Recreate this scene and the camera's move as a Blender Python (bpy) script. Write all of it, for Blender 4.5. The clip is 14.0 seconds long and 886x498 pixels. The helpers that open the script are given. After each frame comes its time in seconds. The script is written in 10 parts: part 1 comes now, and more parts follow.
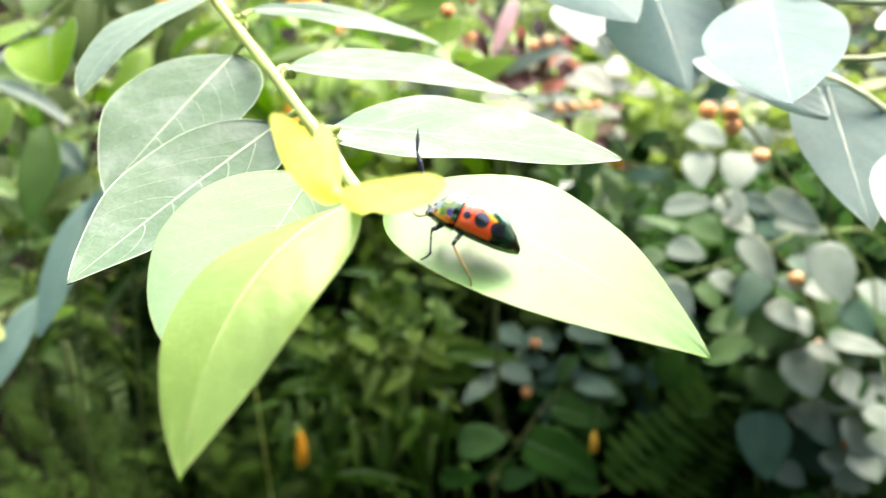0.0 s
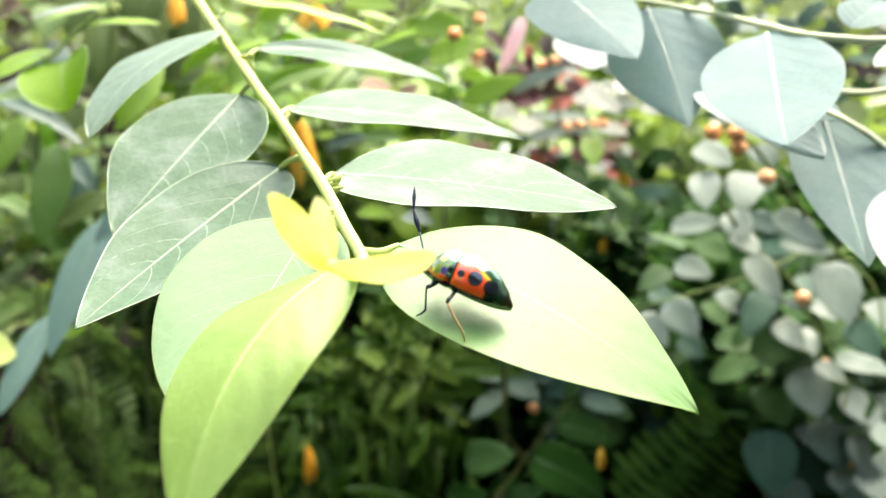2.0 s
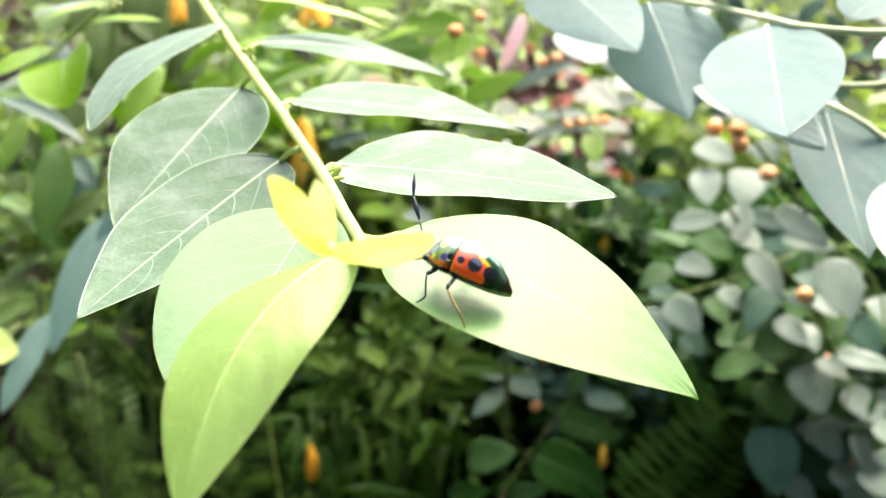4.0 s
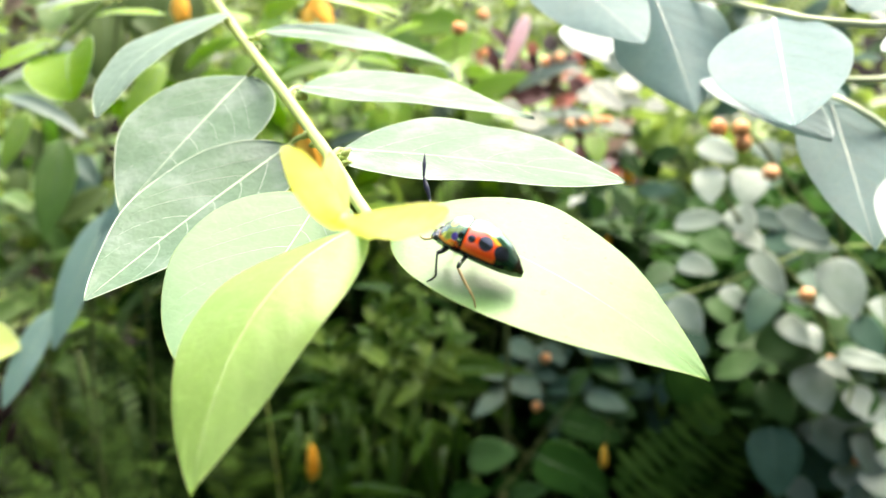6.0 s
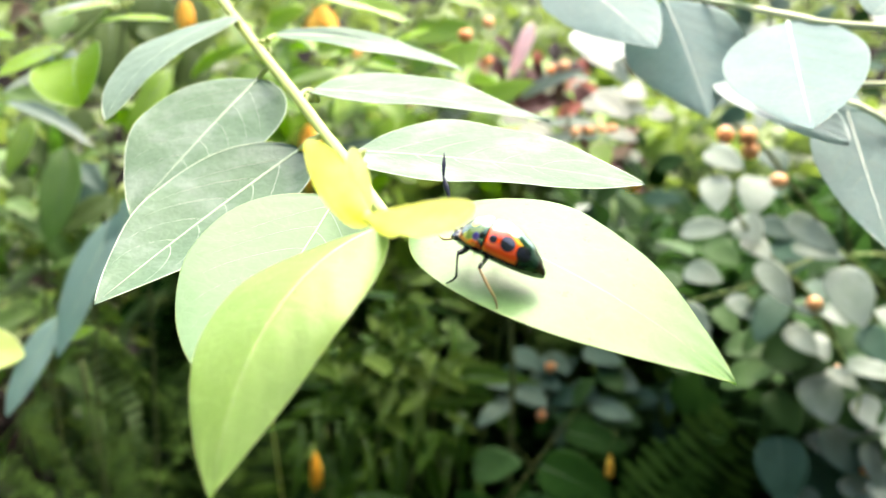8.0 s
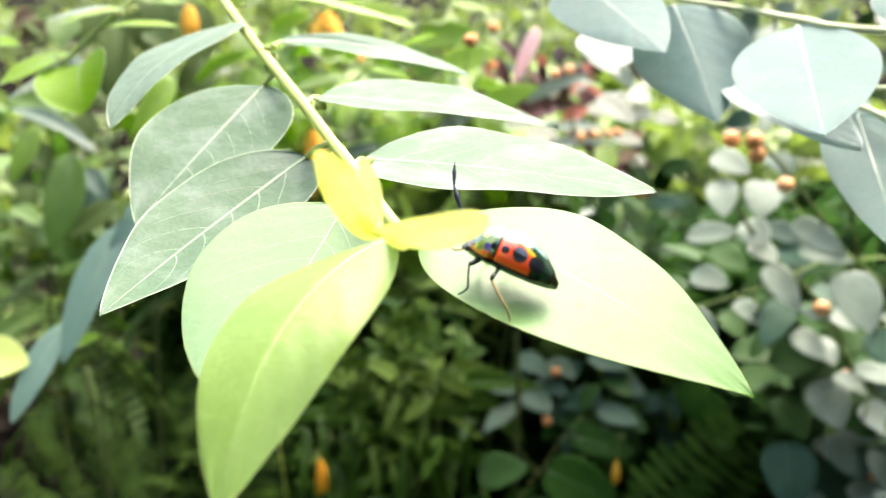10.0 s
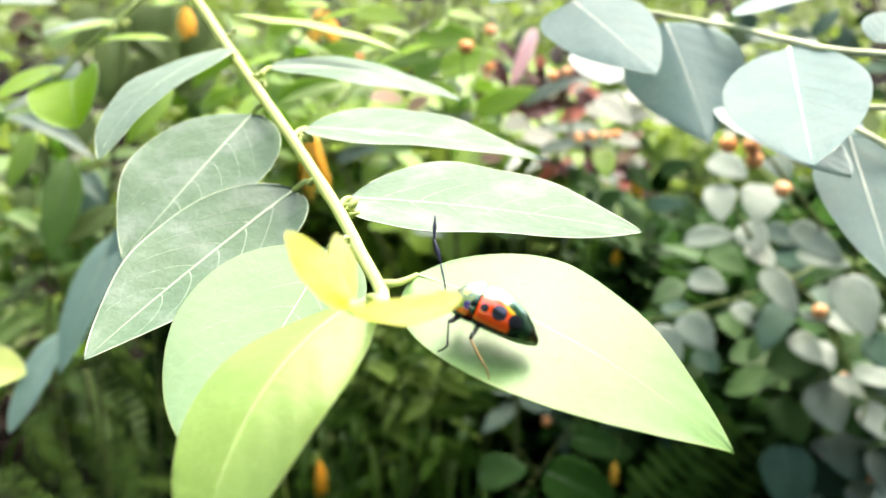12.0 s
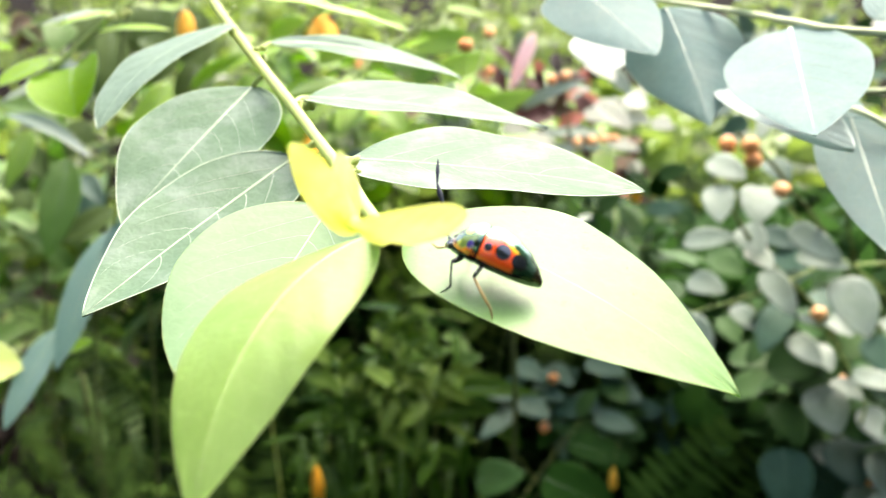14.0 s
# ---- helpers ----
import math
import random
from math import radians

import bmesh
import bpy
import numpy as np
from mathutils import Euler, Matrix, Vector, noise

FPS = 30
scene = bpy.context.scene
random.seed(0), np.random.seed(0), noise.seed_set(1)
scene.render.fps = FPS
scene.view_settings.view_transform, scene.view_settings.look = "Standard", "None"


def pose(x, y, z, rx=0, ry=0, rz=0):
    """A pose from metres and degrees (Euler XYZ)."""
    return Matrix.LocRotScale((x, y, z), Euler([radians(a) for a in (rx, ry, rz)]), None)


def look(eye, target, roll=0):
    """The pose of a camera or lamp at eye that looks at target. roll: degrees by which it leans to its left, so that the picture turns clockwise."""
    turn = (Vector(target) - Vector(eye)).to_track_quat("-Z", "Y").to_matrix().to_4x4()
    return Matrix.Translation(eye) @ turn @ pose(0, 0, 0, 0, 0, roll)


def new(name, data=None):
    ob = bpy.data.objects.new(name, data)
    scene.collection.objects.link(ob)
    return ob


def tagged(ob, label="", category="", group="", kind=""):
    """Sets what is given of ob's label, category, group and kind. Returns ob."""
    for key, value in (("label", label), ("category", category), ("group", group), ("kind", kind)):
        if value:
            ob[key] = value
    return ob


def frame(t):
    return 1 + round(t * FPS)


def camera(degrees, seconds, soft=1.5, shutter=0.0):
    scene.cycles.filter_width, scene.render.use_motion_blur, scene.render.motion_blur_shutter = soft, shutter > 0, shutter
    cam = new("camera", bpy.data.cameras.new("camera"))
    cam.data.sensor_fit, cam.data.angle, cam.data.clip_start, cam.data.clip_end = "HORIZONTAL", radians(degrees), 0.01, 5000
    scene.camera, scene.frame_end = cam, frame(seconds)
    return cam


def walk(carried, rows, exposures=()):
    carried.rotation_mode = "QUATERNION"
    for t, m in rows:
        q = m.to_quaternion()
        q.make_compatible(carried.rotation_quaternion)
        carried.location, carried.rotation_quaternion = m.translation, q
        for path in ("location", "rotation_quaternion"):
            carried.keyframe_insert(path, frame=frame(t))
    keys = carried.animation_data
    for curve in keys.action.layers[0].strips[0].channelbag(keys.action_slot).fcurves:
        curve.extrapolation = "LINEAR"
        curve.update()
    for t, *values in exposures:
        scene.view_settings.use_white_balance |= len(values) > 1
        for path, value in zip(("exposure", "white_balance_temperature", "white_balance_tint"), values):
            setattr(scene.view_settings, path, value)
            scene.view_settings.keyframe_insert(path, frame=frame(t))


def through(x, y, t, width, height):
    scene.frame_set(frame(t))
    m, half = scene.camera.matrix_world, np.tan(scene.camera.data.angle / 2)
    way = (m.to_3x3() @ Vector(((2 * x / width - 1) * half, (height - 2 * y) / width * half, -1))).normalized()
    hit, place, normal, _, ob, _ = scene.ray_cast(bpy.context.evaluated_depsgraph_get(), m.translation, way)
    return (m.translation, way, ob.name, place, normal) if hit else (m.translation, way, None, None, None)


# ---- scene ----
# The camera: carried by a steady arm a hand's width from the twig, looking a little down.
cam = camera(49.8, 14.0, 1.1, 0.3)
SIZE, EYE, TILT = 0.085, 0.9, -20.0
ROWS = [
    (0, 0.00000, 0.00000, 0.00000, 0.000, 0.000, 0.000),
    (0.5, 0.02924, 0.00530, 0.02895, -0.267, -0.013, -0.110),
    (1, 0.04800, 0.00649, 0.04852, -0.273, 0.111, -0.090),
    (1.5, 0.03578, -0.03098, 0.09738, 0.555, 0.363, -0.005),
    (2, 0.02797, -0.05474, 0.08722, 0.602, 0.565, -0.174),
    (2.5, 0.04703, -0.09635, 0.09519, 0.642, 0.556, 0.040),
    (3, 0.03780, -0.06508, 0.08350, 0.682, 0.463, 0.033),
    (5.5, 0.02637, -0.05656, 0.03986, 0.828, 0.749, -0.121),
    (6, 0.01292, -0.04916, 0.01886, 0.731, 0.735, -0.286),
    (6.5, 0.02452, -0.04437, 0.02071, 0.555, 0.970, -0.208),
    (7, 0.00986, -0.03178, 0.00962, 0.591, 1.057, -0.239),
    (7.5, -0.02592, -0.02837, -0.00012, 0.844, 1.266, -0.352),
    (8, -0.02123, -0.01399, 0.00225, 0.848, 1.323, -0.347),
    (10.5, -0.03601, 0.04004, 0.02550, 1.114, 1.583, -0.185),
    (11, -0.01039, 0.04631, 0.13600, 1.069, 1.109, -0.492),
    (11.5, 0.06865, 0.04657, 0.20092, 1.535, 0.918, -0.013),
    (12, 0.00462, 0.01735, 0.12989, 1.187, 1.116, 0.008),
    (12.5, 0.03629, 0.06249, 0.02190, 1.338, 1.586, -0.359),
    (13, 0.01426, 0.05192, -0.02124, 1.228, 1.808, -0.564),
    (13.5, -0.02528, 0.04009, 0.00892, 0.912, 1.568, -0.531),
    (14, -0.00550, 0.03747, -0.00145, 1.031, 2.002, -0.179),
]
walk(cam, [(t, pose(0, 0, EYE, TILT, 0, 0) @ pose(SIZE * x, SIZE * y, SIZE * z, 90 + pitch, roll, yaw))
           for t, x, y, z, yaw, pitch, roll in ROWS], [(0.0, 2.08, 6430, 10.0), (2.5, 2.0, 6430, 10.0), (7.5, 2.05, 6430, 10.0), (12.0, 2.0, 6430, 10.0), (14.0, 2.04, 6430, 10.0)])
cam.data.dof.use_dof, cam.data.dof.focus_distance, cam.data.dof.aperture_fstop = True, 0.178, 19.5

# World and sun: a bright hazy sky with a soft sun high behind the twig.
world = bpy.data.worlds.new("sky")
scene.world = world
world.use_nodes = True
sky = world.node_tree.nodes.new("ShaderNodeTexSky")
sky.sky_type, sky.sun_disc = "NISHITA", False
sky.sun_elevation, sky.sun_rotation, sky.dust_density = radians(62), radians(25), 8.0
sky.ozone_density = 0.5
world.node_tree.links.new(sky.outputs[0], world.node_tree.nodes["Background"].inputs[0])
world.node_tree.nodes["Background"].inputs[1].default_value = 0.178
sun = new("sun", bpy.data.lights.new("sun", "SUN"))
sun.data.energy, sun.data.angle, sun.data.color = 1.1, radians(65), (1.0, 0.96, 0.88)
sun.matrix_world = look((0.45, 1.0, 2.2), (0.02, 0.15, 0.85))


# ---- materials ----
class Mat:
    """A node material in the making."""

    def __init__(self, name):
        self.mat = bpy.data.materials.new(name)
        self.mat.use_nodes = True
        self.tree = self.mat.node_tree
        self.bsdf = self.tree.nodes["Principled BSDF"]
        self.out = self.tree.nodes["Material Output"]
        self.coord = self.add("ShaderNodeTexCoord").outputs["Object"]

    def add(self, kind):
        return self.tree.nodes.new(kind)

    def put(self, socket, value):
        if isinstance(value, bpy.types.NodeSocket):
            self.tree.links.new(value, socket)
        elif isinstance(value, (tuple, list)) and socket.type == "RGBA":
            socket.default_value = (*value[:3], 1)
        else:
            socket.default_value = value

    def noise(self, scale, detail=3.0, rough=0.55, vector=None):
        node = self.add("ShaderNodeTexNoise")
        self.put(node.inputs["Vector"], vector or self.coord)
        node.inputs["Scale"].default_value, node.inputs["Detail"].default_value = scale, detail
        node.inputs["Roughness"].default_value = rough
        return node.outputs[0]

    def colour_noise(self, scale):
        node = self.add("ShaderNodeTexNoise")
        self.put(node.inputs["Vector"], self.coord)
        node.inputs["Scale"].default_value = scale
        return node.outputs["Color"]

    def math(self, op, a, b=0.0, c=0.0, clamp=False):
        node = self.add("ShaderNodeMath")
        node.operation, node.use_clamp = op, clamp
        for socket, value in zip(node.inputs, (a, b, c)):
            self.put(socket, value)
        return node.outputs[0]

    def step(self, value, low, high):
        node = self.add("ShaderNodeMapRange")
        node.interpolation_type = "SMOOTHSTEP"
        for socket, v in zip(node.inputs, (value, low, high, 0.0, 1.0)):
            self.put(socket, v)
        return node.outputs[0]

    def mix(self, fac, a, b, blend="MIX"):
        node = self.add("ShaderNodeMix")
        node.data_type, node.blend_type = "RGBA", blend
        self.put(node.inputs[0], fac), self.put(node.inputs[6], a), self.put(node.inputs[7], b)
        return node.outputs[2]

    def bump(self, height, strength, distance):
        node = self.add("ShaderNodeBump")
        node.inputs["Strength"].default_value, node.inputs["Distance"].default_value = strength, distance
        self.put(node.inputs["Height"], height)
        self.put(self.bsdf.inputs["Normal"], node.outputs[0])
        return node.outputs[0]

    def spread(self):
        """0 to 1, another value for every object and every loose piece."""
        a = self.add("ShaderNodeObjectInfo").outputs["Random"]
        b = self.add("ShaderNodeNewGeometry").outputs["Random Per Island"]
        return self.math("FRACT", self.math("ADD", a, b))


def leaf_material(name, dark, light, glow, rough=0.42, specular=0.5, through=0.35, grain=1.0, vary=0.6, coat=0.0, relief=0.25, bloom_gloss=0.0, net=0.0):
    """A leaf blade: mottled at two scales, waxy, with light coming through it in the colour glow."""
    m = Mat(name)
    soft, fine = m.noise(55 / grain, 3), m.noise(420 / grain, 4, 0.65)
    fac = m.math("ADD", m.math("MULTIPLY", m.spread(), vary), m.math("MULTIPLY", soft, 1.0 - vary * 0.6))
    colour = m.mix(m.step(fac, 0.15, 1.0), dark, light)
    colour = m.mix(m.math("MULTIPLY", m.step(fine, 0.52, 0.75), 0.25), colour, [min(1, c * 1.5) for c in light])
    # Pale patches: waxy bloom, and the sky's gloss painted in with it.
    if bloom_gloss:
        colour = m.mix(m.math("MULTIPLY", m.step(m.noise(70, 4, 0.6), 0.42, 0.72), bloom_gloss), colour, (0.34, 0.40, 0.355))
    height = m.math("ADD", m.math("MULTIPLY", soft, 3.0), fine)
    if net:
        cells = m.add("ShaderNodeTexVoronoi")
        cells.feature = "DISTANCE_TO_EDGE"
        cells.inputs["Scale"].default_value = 340
        warp = m.add("ShaderNodeVectorMath")
        warp.operation = "MULTIPLY_ADD"
        m.put(warp.inputs[0], m.colour_noise(300)), m.put(warp.inputs[2], m.coord)
        warp.inputs[1].default_value = (0.003, 0.003, 0.003)
        m.put(cells.inputs["Vector"], warp.outputs[0])
        line = m.math("SUBTRACT", 1.0, m.step(cells.outputs["Distance"], 0.0, 0.16))
        colour = m.mix(m.math("MULTIPLY", line, net), colour, [min(1, c * 2.0) for c in light])
        height = m.math("ADD", height, m.math("MULTIPLY", line, -0.12))
    m.put(m.bsdf.inputs["Base Color"], colour)
    m.put(m.bsdf.inputs["Roughness"], m.math("ADD", rough - 0.08, m.math("MULTIPLY", fine, 0.16)))
    m.bsdf.inputs["Specular IOR Level"].default_value = specular
    m.bsdf.inputs["Coat Weight"].default_value = coat
    m.bsdf.inputs["Coat Roughness"].default_value = 0.25
    normal = m.bump(height, relief, 0.0006 * grain)
    thin = m.add("ShaderNodeBsdfTranslucent")
    m.put(thin.inputs[0], m.mix(0.5, colour, glow))
    m.put(thin.inputs[1], normal)
    join = m.add("ShaderNodeMixShader")
    join.inputs[0].default_value = through
    m.tree.links.new(m.bsdf.outputs[0], join.inputs[1]), m.tree.links.new(thin.outputs[0], join.inputs[2])
    m.tree.links.new(join.outputs[0], m.out.inputs[0])
    return m.mat


def plain_material(name, dark, light, rough=0.6, scale=200.0, bump=0.3, depth=0.001, metal=0.0, coat=0.0, specular=0.35):
    m = Mat(name)
    m.bsdf.inputs["Specular IOR Level"].default_value = specular
    soft, fine = m.noise(scale * 0.15, 3), m.noise(scale, 5, 0.65)
    fac = m.math("ADD", m.math("MULTIPLY", soft, 0.6), m.math("MULTIPLY", fine, 0.4))
    fac = m.math("ADD", fac, m.math("MULTIPLY", m.math("SUBTRACT", m.spread(), 0.5), 0.3))
    m.put(m.bsdf.inputs["Base Color"], m.mix(m.step(fac, 0.25, 0.75), dark, light))
    m.bsdf.inputs["Roughness"].default_value, m.bsdf.inputs["Metallic"].default_value = rough, metal
    m.bsdf.inputs["Coat Weight"].default_value = coat
    m.bump(fine, bump, depth)
    return m.mat


m_young = leaf_material("young_leaf", (0.172, 0.31, 0.104), (0.240, 0.40, 0.154), (0.50, 0.76, 0.29), 0.30, 0.34, 0.45, vary=0.2, relief=0.15, net=0.05)
m_tender = leaf_material("tender_leaf", (0.122, 0.23, 0.095), (0.178, 0.29, 0.14), (0.40, 0.62, 0.22), 0.5, 0.32, 0.40, vary=0.2, relief=0.15, net=0.05)
m_fresh = leaf_material("fresh_leaf", (0.320, 0.480, 0.128), (0.430, 0.585, 0.215), (0.76, 0.97, 0.31), 0.34, 0.45, 0.62, vary=0.2, relief=0.15, net=0.05)
m_mature = leaf_material("mature_leaf", (0.081, 0.148, 0.086), (0.126, 0.201, 0.121), (0.26, 0.46, 0.20), 0.52, 0.18, 0.28, vary=0.4, relief=0.3, bloom_gloss=0.42, net=0.07)
m_heart = leaf_material("heart_leaf", (0.172, 0.268, 0.252), (0.255, 0.360, 0.342), (0.62, 0.82, 0.77), 0.52, 0.18, 0.56, vary=0.4, relief=0.3, bloom_gloss=0.4, net=0.07)
# Whiter copy of the heart leaf: bright sunlight put into the colour.
m_heart_lit = leaf_material("lit_heart_leaf", (0.44, 0.52, 0.49), (0.60, 0.67, 0.63), (0.80, 0.90, 0.86), 0.45, 0.4, 0.5, vary=0.4, relief=0.25, bloom_gloss=0.3, net=0.07)
m_lime = leaf_material("lime_leaf", (0.19, 0.36, 0.012), (0.31, 0.50, 0.03), (0.62, 0.92, 0.04), 0.45, 0.4, 0.55)
m_shoot = leaf_material("shoot", (0.76, 0.80, 0.08), (0.98, 0.98, 0.95), (0.95, 1.0, 0.40), 0.38, 0.5, 0.52, 0.5, vary=0.1, relief=0.15)
m_bright = leaf_material("bright_leaf", (0.13, 0.25, 0.022), (0.28, 0.44, 0.045), (0.54, 0.82, 0.05), 0.42, 0.45, 0.42)
m_blue = leaf_material("bluish_leaf", (0.125, 0.20, 0.132), (0.178, 0.262, 0.172), (0.28, 0.46, 0.24), 0.44, 0.4, 0.34, net=0.07)
m_teal = leaf_material("teal_leaf", (0.19, 0.315, 0.265), (0.26, 0.400, 0.340), (0.40, 0.66, 0.52), 0.5, 0.25, 0.45)
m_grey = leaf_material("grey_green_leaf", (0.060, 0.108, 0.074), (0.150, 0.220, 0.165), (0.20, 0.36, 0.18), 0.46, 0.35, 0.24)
# Near black: deep shade among the low plants is put into this colour.
m_dark = leaf_material("dark_shaded_leaf", (0.006, 0.022, 0.003), (0.020, 0.062, 0.008), (0.04, 0.14, 0.012), 0.58, 0.05, 0.18)
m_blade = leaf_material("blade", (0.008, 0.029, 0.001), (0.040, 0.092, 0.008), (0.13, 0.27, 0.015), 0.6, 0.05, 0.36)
m_grass = leaf_material("grass_blade", (0.030, 0.069, 0.005), (0.102, 0.168, 0.024), (0.28, 0.46, 0.05), 0.58, 0.08, 0.4)
m_cream = leaf_material("cream_leaf", (0.58, 0.68, 0.22), (0.76, 0.84, 0.38), (0.9, 0.98, 0.40), 0.5, 0.3, 0.4)
m_frond = leaf_material("broad_frond", (0.020, 0.060, 0.008), (0.078, 0.150, 0.028), (0.13, 0.28, 0.04), 0.55, 0.12, 0.28, vary=0.8)
# The near-black tone paints the black shade between the leaflets.
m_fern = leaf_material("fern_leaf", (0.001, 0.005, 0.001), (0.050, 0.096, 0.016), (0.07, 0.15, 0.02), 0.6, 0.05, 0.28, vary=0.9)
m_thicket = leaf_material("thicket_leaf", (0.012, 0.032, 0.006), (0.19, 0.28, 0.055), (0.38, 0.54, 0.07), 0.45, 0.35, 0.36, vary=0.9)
m_pink = leaf_material("purple_leaf", (0.82, 0.52, 0.52), (0.96, 0.76, 0.76), (0.95, 0.66, 0.66), 0.30, 0.6, 0.45)
m_rust = leaf_material("rust_leaf", (0.36, 0.10, 0.06), (0.55, 0.20, 0.13), (0.7, 0.2, 0.1), 0.4, 0.4, 0.3)
m_lance = leaf_material("lance_leaf", (0.085, 0.175, 0.040), (0.21, 0.325, 0.095), (0.42, 0.68, 0.14), 0.48, 0.35, 0.5)
m_olive = leaf_material("olive_leaf", (0.038, 0.072, 0.014), (0.090, 0.142, 0.036), (0.20, 0.32, 0.06), 0.58, 0.12, 0.35)
m_pale = leaf_material("pale_leaf", (0.150, 0.215, 0.152), (0.310, 0.380, 0.290), (0.36, 0.46, 0.26), 0.46, 0.4, 0.25, bloom_gloss=0.3)
m_maroon = leaf_material("maroon_leaf", (0.045, 0.014, 0.010), (0.13, 0.050, 0.040), (0.16, 0.05, 0.03), 0.45, 0.4, 0.15)
m_rib = plain_material("pale_rib", (0.50, 0.62, 0.28), (0.58, 0.68, 0.34), 0.5, 600, 0.15, 0.0003)
m_hedge = leaf_material("hedge_leaf", (0.03, 0.06, 0.02), (0.07, 0.12, 0.035), (0.12, 0.24, 0.04), 0.5, 0.4, 0.2, 3.0)
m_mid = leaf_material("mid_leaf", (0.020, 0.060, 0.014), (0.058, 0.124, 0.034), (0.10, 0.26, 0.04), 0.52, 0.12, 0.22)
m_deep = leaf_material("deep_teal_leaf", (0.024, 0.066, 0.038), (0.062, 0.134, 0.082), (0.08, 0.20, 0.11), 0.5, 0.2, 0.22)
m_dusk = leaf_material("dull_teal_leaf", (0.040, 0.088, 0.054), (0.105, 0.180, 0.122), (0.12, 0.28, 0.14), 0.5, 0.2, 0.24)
# Leaves whitened in colour to stand for the glare of the sky.
m_white = leaf_material("sky_glare_leaf", (0.50, 0.52, 0.42), (0.78, 0.80, 0.70), (0.85, 0.88, 0.70), 0.5, 0.35, 0.4)
m_straw = leaf_material("straw_leaf", (0.22, 0.15, 0.09), (0.42, 0.30, 0.20), (0.5, 0.35, 0.2), 0.6, 0.25, 0.2)
m_pith = plain_material("heart_leaf_rib", (0.62, 0.70, 0.58), (0.72, 0.78, 0.66), 0.5, 600, 0.15, 0.0003)
m_dim = plain_material("dull_rib", (0.12, 0.19, 0.10), (0.17, 0.25, 0.14), 0.55, 600, 0.15, 0.0003)
m_vein = plain_material("vein", (0.42, 0.54, 0.34), (0.52, 0.62, 0.43), 0.5, 600, 0.15, 0.0003)
m_faint = plain_material("fine_vein", (0.34, 0.45, 0.31), (0.44, 0.54, 0.39), 0.5, 600, 0.15, 0.0003)
m_bough = plain_material("pale_bark", (0.50, 0.56, 0.32), (0.64, 0.68, 0.44), 0.6, 400, 0.3, 0.0005)
m_stalk = plain_material("green_stalk", (0.17, 0.27, 0.055), (0.27, 0.37, 0.10), 0.55, 400, 0.3, 0.0005)
m_twig = leaf_material("green_stem", (0.39, 0.48, 0.15), (0.53, 0.61, 0.24), (0.80, 0.90, 0.32), 0.5, 0.4, 0.32, 0.5, vary=0.2)
m_cane = plain_material("cane", (0.06, 0.085, 0.022), (0.13, 0.165, 0.055), 0.75, 200, 0.4, 0.001, specular=0.15)
m_berry = plain_material("berry", (0.94, 0.32, 0.07), (0.98, 0.54, 0.24), 0.42, 120, 0.1, 0.0005, coat=0.1)
m_petal = plain_material("petal", (0.94, 0.40, 0.014), (0.99, 0.62, 0.08), 0.6, 90, 0.2, 0.0006)
# Soil and litter are near black: the shade under the plants is painted in.
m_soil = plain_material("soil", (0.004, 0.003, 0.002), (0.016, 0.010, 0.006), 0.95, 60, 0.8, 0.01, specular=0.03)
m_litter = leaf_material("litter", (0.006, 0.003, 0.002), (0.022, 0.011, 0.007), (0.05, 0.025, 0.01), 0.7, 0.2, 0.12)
m_antenna = plain_material("antenna", (0.010, 0.012, 0.025), (0.022, 0.028, 0.055), 0.38, 900, 0.2, 0.0001)
m_leg = plain_material("leg", (0.008, 0.012, 0.010), (0.02, 0.03, 0.02), 0.3, 900, 0.2, 0.0001)
m_shin = plain_material("shin", (0.36, 0.26, 0.09), (0.52, 0.40, 0.17), 0.4, 900, 0.2, 0.0001)


